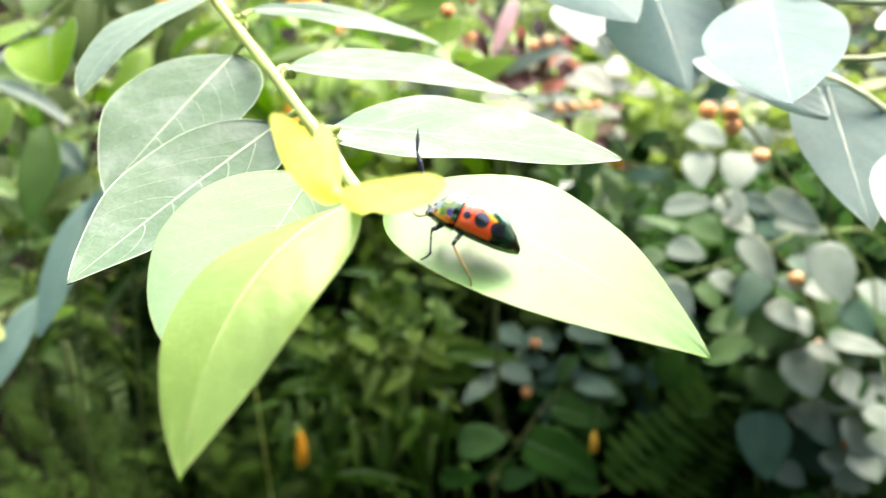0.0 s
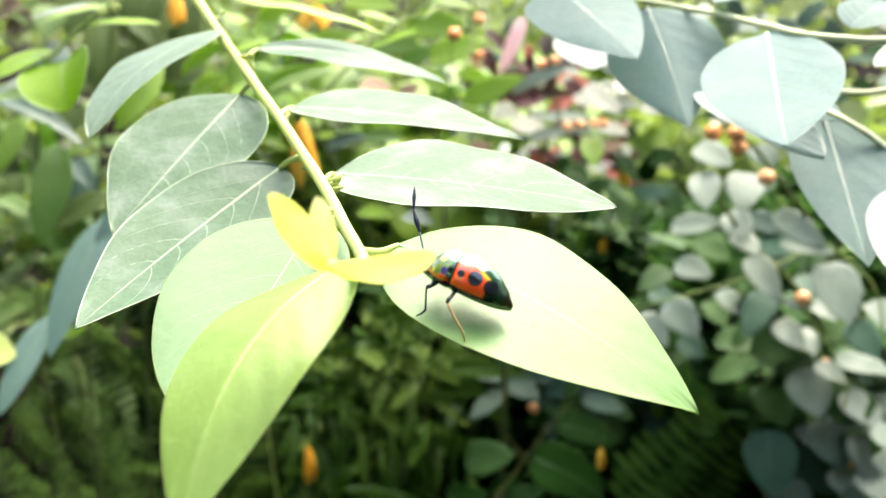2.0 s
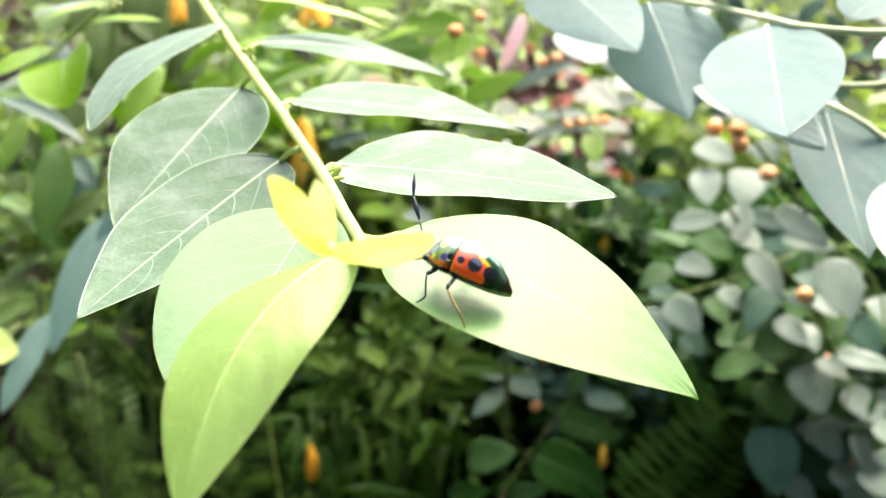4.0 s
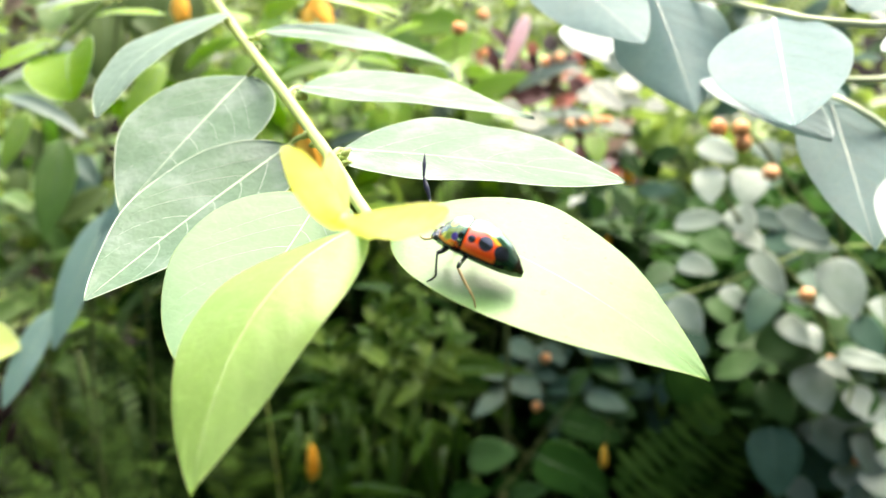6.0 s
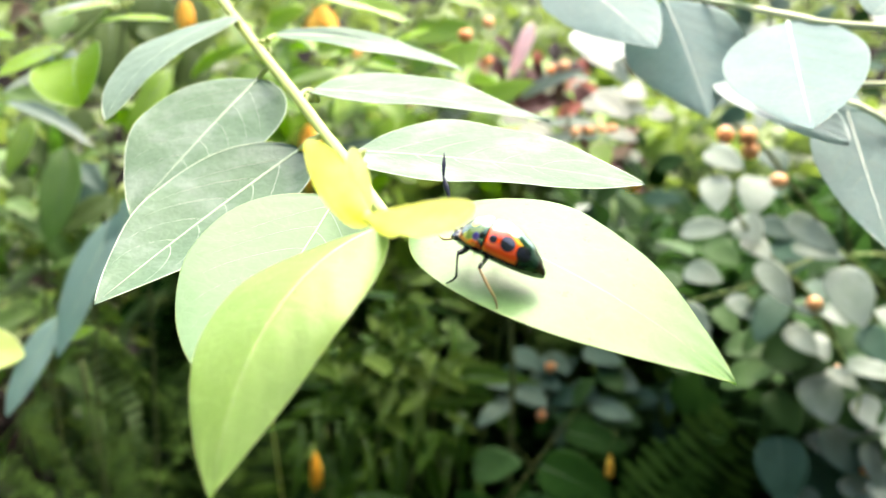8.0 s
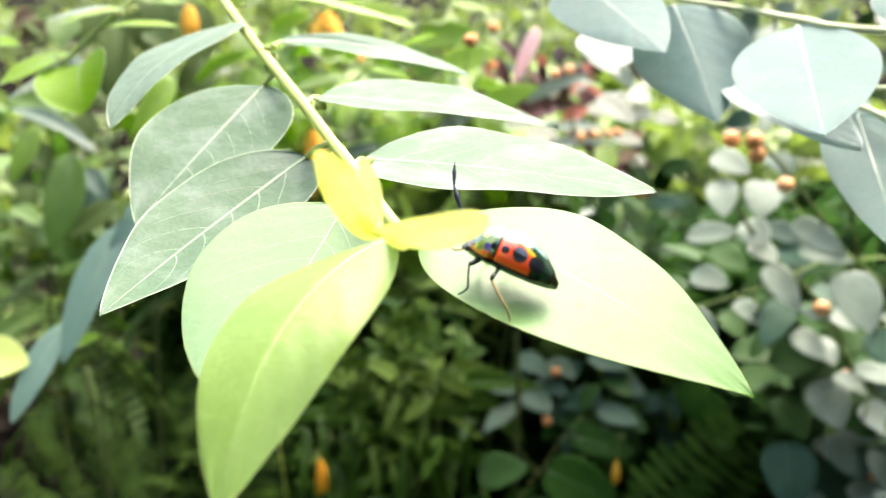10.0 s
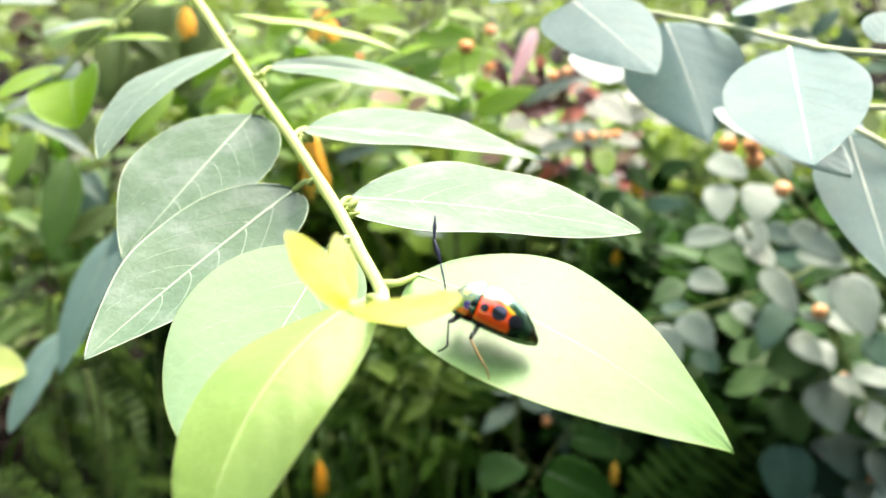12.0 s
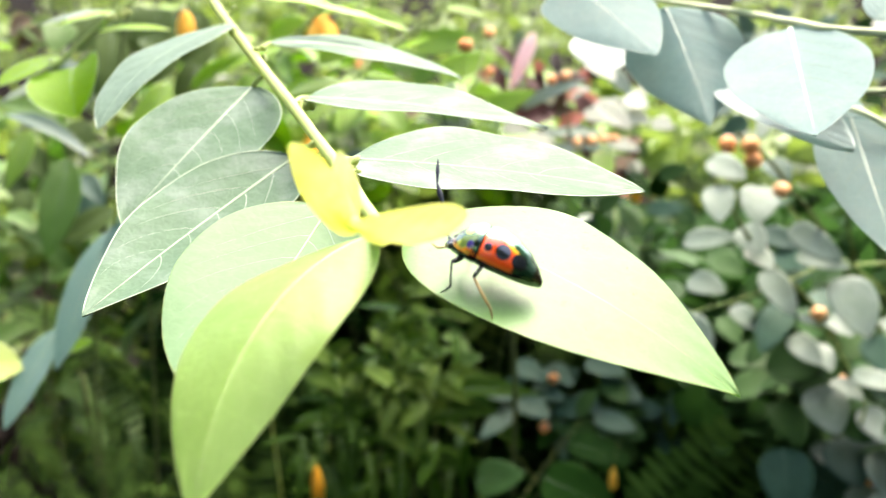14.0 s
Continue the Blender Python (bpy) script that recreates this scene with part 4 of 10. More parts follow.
def shrub(label, canes, material, seed, gap=0.022, size=(0.8, 1.25), berries=0.0, bare=0.25):
    """canes: roots and tips of its canes; leaves stand in two rows along the upper part of each."""
    rng = random.Random(seed)
    root = canes[0][0]
    ob = thing("shrub", label, "shrub", (root[0], root[1], 0))
    meshes = dressed(ROUND, material)
    for a, b in canes:
        a, b = Vector(a), Vector(b)
        a.z = -0.04
        mid = a.lerp(b, 0.55) + Vector((rng.uniform(-0.04, 0.04), rng.uniform(-0.04, 0.04), 0.08))
        line = spline([a, mid, b], 14)
        n = len(line) - 1
        link("cane", mesh_of("cane", *tube(line, [0.0035 - 0.0026 * i / n for i in range(n + 1)], 6)), ob, m_cane)
        length, side = sum((q - p).length for p, q in zip(line, line[1:])), 1
        count = int(length * (1 - bare) / gap)
        for k in range(count + 1):
            u = bare + (1 - bare) * k / max(1, count)
            i = min(n - 1, int(u * n))
            p, ahead = line[i].lerp(line[i + 1], u * n - i), (line[i + 1] - line[i]).normalized()
            side = -side
            out_dir = ahead.cross(Vector((0, 0, 1)))
            if out_dir.length < 0.2:
                out_dir = Vector((math.cos(k * 2.4), math.sin(k * 2.4), 0))
            yaw = math.atan2(side * out_dir.y + 0.5 * ahead.y, side * out_dir.x + 0.5 * ahead.x) + rng.gauss(0, 0.35)
            s = rng.uniform(*size)
            m = pose(*p, rng.gauss(0, 22), rng.gauss(18, 20), math.degrees(yaw)) @ Matrix.Diagonal((s, s, s, 1))
            link("leaf", rng.choice(meshes), ob, None, m)
            if rng.random() < berries:
                link("berry", BERRY, ob, m_berry, Matrix.Translation(p + Vector((rng.gauss(0, 0.006), rng.gauss(0, 0.006), -0.010))))
    return ob


def tuft(label, place, count, seed, material, height=(0.25, 0.5), spread=0.16, size=(0.8, 1.3), name="leafy_herb", category="plant"):
    """Upright stalks with long narrow leaves."""
    rng = random.Random(seed)
    ob = thing(name, label, category, (*place, 0))
    meshes = dressed(LANCE, material)
    for _ in range(count):
        a, r = rng.uniform(0, 2 * math.pi), spread * math.sqrt(rng.random())
        foot = Vector((place[0] + r * math.cos(a), place[1] + r * math.sin(a), -0.04))
        top = foot + Vector((rng.gauss(0, 0.05), rng.gauss(0, 0.05), rng.uniform(*height)))
        line = spline([foot, foot.lerp(top, 0.5) + Vector((rng.gauss(0, 0.01), rng.gauss(0, 0.01), 0)), top], 5)
        n = len(line) - 1
        link("stalk", mesh_of("stalk", *tube(line, [0.0013 - 0.0008 * i / n for i in range(n + 1)], 5)), ob, m_cane)
        for k in range(7):
            p = line[min(n, int((0.35 + 0.65 * k / 6) * n))]
            s = rng.uniform(*size)
            link("blade", rng.choice(meshes), ob, None, pose(*p, rng.gauss(0, 25), rng.gauss(5, 30), k * 137 + rng.uniform(0, 60)) @ Matrix.Diagonal((s, s, s, 1)))
    return ob


def fern(place, seed, count=9, size=(0.8, 1.2), label="dark green fern with arching fronds in the shade", aim=None):
    rng = random.Random(seed)
    ob = thing("fern", label, "fern", place, "ferns in the undergrowth")
    for k in range(count):
        yaw = (360 * k / count + rng.uniform(-15, 15)) if aim is None else aim + rng.gauss(0, 30)
        s = rng.uniform(*size)
        link("frond", rng.choice(FRONDS[:2]), ob, None, pose(*place, rng.gauss(0, 8), rng.uniform(-45, -5), yaw) @ Matrix.Diagonal((s, s, s, 1)))
    return ob


def berry_twig(label, root, line, berries, thick=0.003, size=1.0):
    ob = thing("berry_twig", label, "twig", (root[0], root[1], 0))
    pts = spline([(root[0], root[1], -0.04), *line], 8)
    n = len(pts) - 1
    link("stem", mesh_of("stem", *tube(pts, [thick * (1 - 0.6 * i / n) for i in range(n + 1)], 6)), ob, m_cane)
    for b in berries:
        b = Vector(b)
        near = min(pts, key=lambda p: (p - b).length)
        link("stalk", mesh_of("stalk", *tube([near, near.lerp(b, 0.5) + Vector((0, 0, 0.003)), b], [0.0008] * 3, 5)), ob, m_cane)
        link("berry", BERRY, ob, m_berry, Matrix.Translation(b) @ Matrix.Rotation(b.x * 40, 4, "X") @ Matrix.Scale(size, 4))
    return ob


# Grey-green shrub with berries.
# The canes behind carry darker leaf materials, with the shade painted in.
shrub("shrub with grey-green rounded leaves, darkened for shade", [((0.42, 0.95, 0), (0.27, 0.76, 0.61)), ((0.42, 0.95, 0), (0.30, 0.75, 0.58)), ((0.45, 0.95, 0), (0.36, 0.77, 0.60)), ((0.48, 0.92, 0), (0.40, 0.77, 0.56)), ((0.45, 0.92, 0), (0.35, 0.77, 0.50)), ((0.46, 0.9, 0), (0.36, 0.72, 0.52))], m_mid, 3, 0.030)
shrub("shrub with grey-green rounded leaves, darkened for shade", [((0.40, 1.0, 0), (0.20, 0.85, 0.56)), ((0.40, 1.0, 0), (0.32, 0.86, 0.56)), ((0.43, 1.0, 0), (0.40, 0.88, 0.54)),
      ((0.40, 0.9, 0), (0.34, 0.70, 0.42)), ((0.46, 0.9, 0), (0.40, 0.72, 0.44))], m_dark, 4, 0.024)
berry_twig("thin twig with small orange berries", (0.46, 0.86), [(0.42, 0.80, 0.4), (0.32, 0.72, 0.62), (0.232, 0.68, 0.735), (0.195, 0.675, 0.768)],
           [(0.2087, 0.6746, 0.7478), (0.2049, 0.6722, 0.7587), (0.1911, 0.6809, 0.7577), (0.2316, 0.6764, 0.7254), (0.2864, 0.7185, 0.6125), (0.3205, 0.7385, 0.5431), (0.3568, 0.7326, 0.4523)])
berry_twig("thin twig with small orange berries", (0.14, 1.12), [(0.11, 1.02, 0.3), (0.105, 0.99, 0.44)], [(0.0955, 0.9741, 0.3705), (0.1060, 0.9930, 0.4224)])

def frond_mesh(name, long, pairs, wide, lean=0.35, fat=0.30):
    """An arching fern frond with its leaflets."""
    verts, faces = [], []
    rib = [Vector((long * u, 0, 0.35 * long * math.sin(2.0 * u) - 0.10 * long * u * u)) for u in [i / 20 for i in range(21)]]
    v, f = tube(rib, [0.0016 * (1.05 - i / 20) for i in range(21)], 5)
    verts += v
    faces += f
    for k in range(pairs):
        u = 0.08 + 0.9 * k / pairs
        i = u * 20
        p = rib[int(i)].lerp(rib[min(20, int(i) + 1)], i - int(i))
        w = wide * math.sin(math.pi * (0.12 + 0.86 * u)) ** 0.8 * (0.85 + 0.3 * noise.noise(Vector((k * 1.7, pairs, 0.5))))
        for side in (1, -1):
            d = Vector((lean, side, -0.15)).normalized()
            c = Vector((1, 0, 0))
            b = len(verts)
            half = long / pairs * fat
            for x, y, z in ((0, 0.5, 0), (0, -0.5, 0), (0.45, 0.95, 0.02), (0.45, -0.95, 0.02), (0.8, 0.6, 0), (0.8, -0.6, 0), (1, 0, -0.03)):
                verts.append(p + d * (x * w) + c * (y * half) + Vector((0, 0, z * w)))
            faces += [tuple(b + q for q in g) for g in ((0, 1, 3, 2), (2, 3, 5, 4), (4, 5, 6))]
    return mesh_of(name, verts, faces)


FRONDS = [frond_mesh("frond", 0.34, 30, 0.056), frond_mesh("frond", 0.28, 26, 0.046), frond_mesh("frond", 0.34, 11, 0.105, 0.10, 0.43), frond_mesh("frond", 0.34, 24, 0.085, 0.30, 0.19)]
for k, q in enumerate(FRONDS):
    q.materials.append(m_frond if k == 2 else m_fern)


def frond(owner, base, tip, normal, shape):
    """A frond from base to tip, with its face towards normal."""
    axis = Vector(tip) - Vector(base)
    ahead, n = axis.normalized(), Vector(normal)
    up = (n - ahead * n.dot(ahead)).normalized()
    m = Matrix((ahead, up.cross(ahead), up)).transposed().to_4x4()
    m.translation = Vector(base)
    s = axis.length / 0.34
    return link("frond", FRONDS[shape], owner, None, m @ Matrix.Diagonal((s, s, s * 0.6, 1)))


shrub_a = thing("shrub", "shrub with pale grey-green rounded leaves", "shrub", (0.44, 0.93, 0))
stem(shrub_a, [(0.44, 0.93, -0.04), (0.42, 0.86, 0.35), (0.33, 0.78, 0.56), (0.24, 0.75, 0.66), (0.20, 0.75, 0.72)], (0.004, 0.001), m_cane, "cane")
stem(shrub_a, [(0.44, 0.93, -0.04), (0.44, 0.84, 0.35), (0.40, 0.76, 0.50), (0.33, 0.74, 0.62), (0.30, 0.73, 0.70)], (0.004, 0.001), m_cane, "cane")
stem(shrub_a, [(0.44, 0.93, -0.04), (0.43, 0.84, 0.30), (0.36, 0.78, 0.44), (0.25, 0.80, 0.60)], (0.004, 0.001), m_cane, "cane")
shrub_b = thing("shrub", "low shrub with dark green oval leaves", "shrub", (0.16, 1.12, 0))
stem(shrub_b, [(0.16, 1.12, -0.04), (0.14, 1.04, 0.18), (0.08, 1.0, 0.30), (0.02, 1.0, 0.38)], (0.004, 0.001), m_cane, "cane")
stem(shrub_b, [(0.16, 1.12, -0.04), (0.16, 1.05, 0.22), (0.14, 1.0, 0.36), (0.12, 1.02, 0.42)], (0.004, 0.001), m_cane, "cane")
herb = thing("tall_herb", "tall herb with broad lance-shaped green leaves", "plant", (-0.36, 0.86, 0))
stem(herb, [(-0.36, 0.86, -0.04), (-0.35, 0.82, 0.45), (-0.30, 0.80, 0.72), (-0.26, 0.80, 0.90)], (0.0022, 0.001), m_cane, "stalk")
stem(herb, [(-0.36, 0.86, -0.04), (-0.39, 0.82, 0.45), (-0.34, 0.78, 0.78)], (0.0022, 0.001), m_cane, "stalk")
blades = thing("leafy_herb", "herb with long narrow green leaves", "plant", (-0.12, 1.12, 0))
stem(blades, [(-0.12, 1.12, -0.04), (-0.11, 1.08, 0.2), (-0.09, 1.06, 0.36), (-0.10, 1.05, 0.46)], (0.004, 0.0015), m_cane, "stalk")
stem(blades, [(-0.12, 1.12, -0.04), (-0.08, 1.07, 0.15), (-0.04, 1.03, 0.3), (0.0, 1.05, 0.42)], (0.004, 0.0015), m_cane, "stalk")
fern_near = thing("fern", "dark green fern with arching fronds in the shade", "fern", (0.15, 1.02, 0.0), "ferns in the undergrowth")
fern_low = thing("fern", "dark green fern with arching fronds in the shade", "fern", (-0.40, 1.02, 0.0), "ferns in the undergrowth")
stem(fern_low, [(-0.40, 1.02, -0.04), (-0.42, 0.98, 0.2), (-0.42, 0.96, 0.44)], (0.006, 0.003), m_cane, "stalk")
gleam = thing("shrub", "shrub with bright sunlit yellow-green leaves", "shrub", (0.0, 1.15, 0))
stem(gleam, [(0.0, 1.15, -0.04), (0.0, 1.1, 0.4), (-0.02, 1.04, 0.72), (-0.03, 1.03, 0.84)], (0.0025, 0.001), m_cane, "cane")
stem(gleam, [(0.0, 1.15, -0.04), (-0.05, 1.1, 0.4), (-0.14, 1.0, 0.68), (-0.20, 0.95, 0.80)], (0.0025, 0.001), m_cane, "cane")
stem(gleam, [(0.0, 1.15, -0.04), (0.05, 1.1, 0.4), (0.10, 1.02, 0.66), (0.14, 1.0, 0.72)], (0.0025, 0.001), m_cane, "cane")
strap = thing("strap_plant", "plant with purple-pink strap leaves", "plant", (0.06, 0.98, 0))
stem(strap, [(0.06, 0.98, -0.04), (0.06, 0.94, 0.4), (0.05, 0.92, 0.58), (0.055, 0.91, 0.66)], (0.003, 0.0012), m_cane, "stalk")

# Leaves of the plants behind, plant by plant.
# On the shrubs, light and shade are put into pale to dark materials.
OVAL, LONG = (0.43, 0.76, 0.04, 0.00, 0.08, 0.03), (0.60, 0.90, 0.06, 0.04, 0.20, 0.05)
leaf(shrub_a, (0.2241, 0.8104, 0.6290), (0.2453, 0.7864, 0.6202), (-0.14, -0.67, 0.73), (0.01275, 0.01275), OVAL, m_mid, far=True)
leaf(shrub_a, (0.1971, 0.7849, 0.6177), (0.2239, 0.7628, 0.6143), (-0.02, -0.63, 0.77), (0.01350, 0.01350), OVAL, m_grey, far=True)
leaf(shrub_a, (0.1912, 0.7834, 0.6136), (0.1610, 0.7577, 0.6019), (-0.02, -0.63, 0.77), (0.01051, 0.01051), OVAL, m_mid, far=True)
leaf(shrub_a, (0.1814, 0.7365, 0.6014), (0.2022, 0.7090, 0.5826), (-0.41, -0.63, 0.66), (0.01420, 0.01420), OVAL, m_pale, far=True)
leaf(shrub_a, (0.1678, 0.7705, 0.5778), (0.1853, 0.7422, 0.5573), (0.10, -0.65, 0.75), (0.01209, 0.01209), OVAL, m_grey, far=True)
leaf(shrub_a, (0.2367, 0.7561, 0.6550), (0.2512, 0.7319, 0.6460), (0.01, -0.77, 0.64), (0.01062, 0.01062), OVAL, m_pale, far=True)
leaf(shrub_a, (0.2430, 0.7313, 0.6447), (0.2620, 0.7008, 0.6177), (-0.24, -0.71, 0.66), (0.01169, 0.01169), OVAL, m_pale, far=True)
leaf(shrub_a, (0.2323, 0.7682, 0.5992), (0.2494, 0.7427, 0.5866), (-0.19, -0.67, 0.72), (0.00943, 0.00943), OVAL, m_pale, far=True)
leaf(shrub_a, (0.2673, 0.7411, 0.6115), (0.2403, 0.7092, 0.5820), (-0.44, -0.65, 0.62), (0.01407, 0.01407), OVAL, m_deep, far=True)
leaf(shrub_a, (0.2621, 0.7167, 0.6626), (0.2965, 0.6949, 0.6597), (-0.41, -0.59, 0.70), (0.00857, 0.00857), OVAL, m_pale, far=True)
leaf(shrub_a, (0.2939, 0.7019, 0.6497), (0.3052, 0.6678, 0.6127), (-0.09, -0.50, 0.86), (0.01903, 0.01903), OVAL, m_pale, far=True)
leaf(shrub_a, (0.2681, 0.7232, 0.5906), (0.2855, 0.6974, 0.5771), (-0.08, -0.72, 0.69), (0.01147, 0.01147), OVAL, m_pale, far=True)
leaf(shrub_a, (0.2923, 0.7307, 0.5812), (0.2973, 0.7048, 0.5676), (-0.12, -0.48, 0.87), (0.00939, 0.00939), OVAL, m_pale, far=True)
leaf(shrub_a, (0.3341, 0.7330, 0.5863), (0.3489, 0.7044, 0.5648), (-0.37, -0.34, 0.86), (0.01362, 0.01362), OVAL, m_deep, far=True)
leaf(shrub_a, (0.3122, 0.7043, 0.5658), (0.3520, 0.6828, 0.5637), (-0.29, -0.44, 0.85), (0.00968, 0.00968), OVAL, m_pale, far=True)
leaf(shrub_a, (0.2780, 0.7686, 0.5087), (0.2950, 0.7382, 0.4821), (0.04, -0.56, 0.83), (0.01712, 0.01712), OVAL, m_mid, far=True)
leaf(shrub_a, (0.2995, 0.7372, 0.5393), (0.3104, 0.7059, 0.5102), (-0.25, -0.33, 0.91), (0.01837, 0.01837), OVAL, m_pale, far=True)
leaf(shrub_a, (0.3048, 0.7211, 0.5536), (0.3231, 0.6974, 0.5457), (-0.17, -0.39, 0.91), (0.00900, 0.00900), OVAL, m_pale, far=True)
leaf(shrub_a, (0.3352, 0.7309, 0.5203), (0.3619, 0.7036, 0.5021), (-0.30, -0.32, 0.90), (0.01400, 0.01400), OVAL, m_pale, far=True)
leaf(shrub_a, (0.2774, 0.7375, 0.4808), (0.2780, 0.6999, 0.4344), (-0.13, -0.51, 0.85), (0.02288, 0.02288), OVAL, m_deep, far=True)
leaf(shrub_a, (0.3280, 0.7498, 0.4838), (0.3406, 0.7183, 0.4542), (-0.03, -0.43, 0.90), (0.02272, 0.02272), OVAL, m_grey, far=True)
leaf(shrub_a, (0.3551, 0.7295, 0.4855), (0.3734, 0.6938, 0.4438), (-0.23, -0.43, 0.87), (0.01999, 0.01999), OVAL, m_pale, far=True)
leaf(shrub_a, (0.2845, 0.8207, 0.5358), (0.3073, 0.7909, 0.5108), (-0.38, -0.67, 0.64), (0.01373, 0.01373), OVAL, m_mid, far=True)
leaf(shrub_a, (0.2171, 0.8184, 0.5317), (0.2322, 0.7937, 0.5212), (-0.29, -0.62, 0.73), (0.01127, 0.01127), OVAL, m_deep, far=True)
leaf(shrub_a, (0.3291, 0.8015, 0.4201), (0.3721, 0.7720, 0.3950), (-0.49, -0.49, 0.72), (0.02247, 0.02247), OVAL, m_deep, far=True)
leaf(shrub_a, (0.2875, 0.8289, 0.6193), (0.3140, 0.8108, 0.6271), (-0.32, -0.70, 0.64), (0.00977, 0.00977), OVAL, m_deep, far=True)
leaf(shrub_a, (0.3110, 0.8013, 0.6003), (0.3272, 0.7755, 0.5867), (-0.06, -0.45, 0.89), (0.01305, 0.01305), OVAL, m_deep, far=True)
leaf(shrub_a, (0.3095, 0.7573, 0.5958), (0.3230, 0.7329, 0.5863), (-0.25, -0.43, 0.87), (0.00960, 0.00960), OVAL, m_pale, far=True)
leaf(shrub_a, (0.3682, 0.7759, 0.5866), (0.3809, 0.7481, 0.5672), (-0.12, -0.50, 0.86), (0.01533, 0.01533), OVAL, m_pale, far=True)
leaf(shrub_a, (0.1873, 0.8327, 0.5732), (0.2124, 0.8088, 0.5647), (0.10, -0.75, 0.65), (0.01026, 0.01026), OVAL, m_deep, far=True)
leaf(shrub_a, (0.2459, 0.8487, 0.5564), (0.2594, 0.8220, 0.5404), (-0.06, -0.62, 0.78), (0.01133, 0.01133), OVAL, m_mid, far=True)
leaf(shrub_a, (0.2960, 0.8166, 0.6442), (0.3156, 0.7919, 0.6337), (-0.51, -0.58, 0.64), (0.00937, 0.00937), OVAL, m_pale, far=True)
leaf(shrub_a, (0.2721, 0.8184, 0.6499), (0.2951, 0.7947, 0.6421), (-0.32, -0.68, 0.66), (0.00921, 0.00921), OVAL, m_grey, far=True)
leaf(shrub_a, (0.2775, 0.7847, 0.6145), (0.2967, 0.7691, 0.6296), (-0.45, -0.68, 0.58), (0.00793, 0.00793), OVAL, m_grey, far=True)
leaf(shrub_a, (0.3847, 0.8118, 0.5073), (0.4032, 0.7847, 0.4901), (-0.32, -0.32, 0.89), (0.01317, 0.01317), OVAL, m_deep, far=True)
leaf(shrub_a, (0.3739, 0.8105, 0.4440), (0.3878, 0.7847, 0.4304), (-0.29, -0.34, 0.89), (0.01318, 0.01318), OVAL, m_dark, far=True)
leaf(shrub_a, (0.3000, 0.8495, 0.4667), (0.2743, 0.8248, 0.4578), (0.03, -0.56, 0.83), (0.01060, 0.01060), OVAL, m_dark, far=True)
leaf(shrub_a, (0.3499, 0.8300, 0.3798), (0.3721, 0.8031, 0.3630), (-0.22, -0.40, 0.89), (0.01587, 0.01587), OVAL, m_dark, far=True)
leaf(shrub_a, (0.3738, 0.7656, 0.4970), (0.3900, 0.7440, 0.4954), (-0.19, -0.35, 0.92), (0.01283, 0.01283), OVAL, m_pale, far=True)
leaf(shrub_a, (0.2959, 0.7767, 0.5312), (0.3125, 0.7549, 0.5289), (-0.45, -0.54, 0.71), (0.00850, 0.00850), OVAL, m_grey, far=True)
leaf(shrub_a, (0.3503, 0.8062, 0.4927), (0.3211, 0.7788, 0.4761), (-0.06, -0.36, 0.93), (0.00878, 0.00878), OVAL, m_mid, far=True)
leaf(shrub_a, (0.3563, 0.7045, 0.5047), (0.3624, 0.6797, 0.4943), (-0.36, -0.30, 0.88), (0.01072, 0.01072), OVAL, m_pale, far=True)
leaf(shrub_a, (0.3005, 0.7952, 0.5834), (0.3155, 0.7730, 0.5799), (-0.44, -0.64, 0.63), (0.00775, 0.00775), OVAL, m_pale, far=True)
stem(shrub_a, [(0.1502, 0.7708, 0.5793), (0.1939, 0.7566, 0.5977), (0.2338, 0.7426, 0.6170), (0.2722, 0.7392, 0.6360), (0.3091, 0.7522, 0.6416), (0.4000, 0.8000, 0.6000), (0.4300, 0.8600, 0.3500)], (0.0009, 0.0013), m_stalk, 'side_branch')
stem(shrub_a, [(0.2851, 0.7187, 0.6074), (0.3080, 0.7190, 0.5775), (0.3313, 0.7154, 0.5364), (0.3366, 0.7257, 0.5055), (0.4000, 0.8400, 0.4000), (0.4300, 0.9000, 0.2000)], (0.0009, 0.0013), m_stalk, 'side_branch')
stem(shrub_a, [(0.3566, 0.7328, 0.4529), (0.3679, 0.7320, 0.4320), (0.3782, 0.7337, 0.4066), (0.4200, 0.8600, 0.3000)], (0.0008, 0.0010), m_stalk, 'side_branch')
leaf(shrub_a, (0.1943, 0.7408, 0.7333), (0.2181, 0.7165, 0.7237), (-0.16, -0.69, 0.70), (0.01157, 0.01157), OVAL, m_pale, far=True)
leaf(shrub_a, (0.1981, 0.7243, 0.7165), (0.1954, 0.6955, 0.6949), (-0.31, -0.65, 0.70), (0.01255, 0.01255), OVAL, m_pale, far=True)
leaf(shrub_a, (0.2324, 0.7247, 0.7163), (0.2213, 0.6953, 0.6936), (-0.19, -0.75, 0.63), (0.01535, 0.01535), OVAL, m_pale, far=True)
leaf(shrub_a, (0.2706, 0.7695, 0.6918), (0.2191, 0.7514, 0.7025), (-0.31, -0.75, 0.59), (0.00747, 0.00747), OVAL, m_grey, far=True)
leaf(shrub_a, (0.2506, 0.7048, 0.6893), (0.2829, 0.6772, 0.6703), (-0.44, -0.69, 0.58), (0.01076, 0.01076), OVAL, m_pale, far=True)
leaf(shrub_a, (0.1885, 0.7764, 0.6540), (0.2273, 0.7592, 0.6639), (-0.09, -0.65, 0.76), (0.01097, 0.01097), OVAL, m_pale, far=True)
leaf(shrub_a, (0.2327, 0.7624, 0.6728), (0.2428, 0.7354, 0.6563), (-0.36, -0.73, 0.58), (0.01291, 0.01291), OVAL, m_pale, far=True)
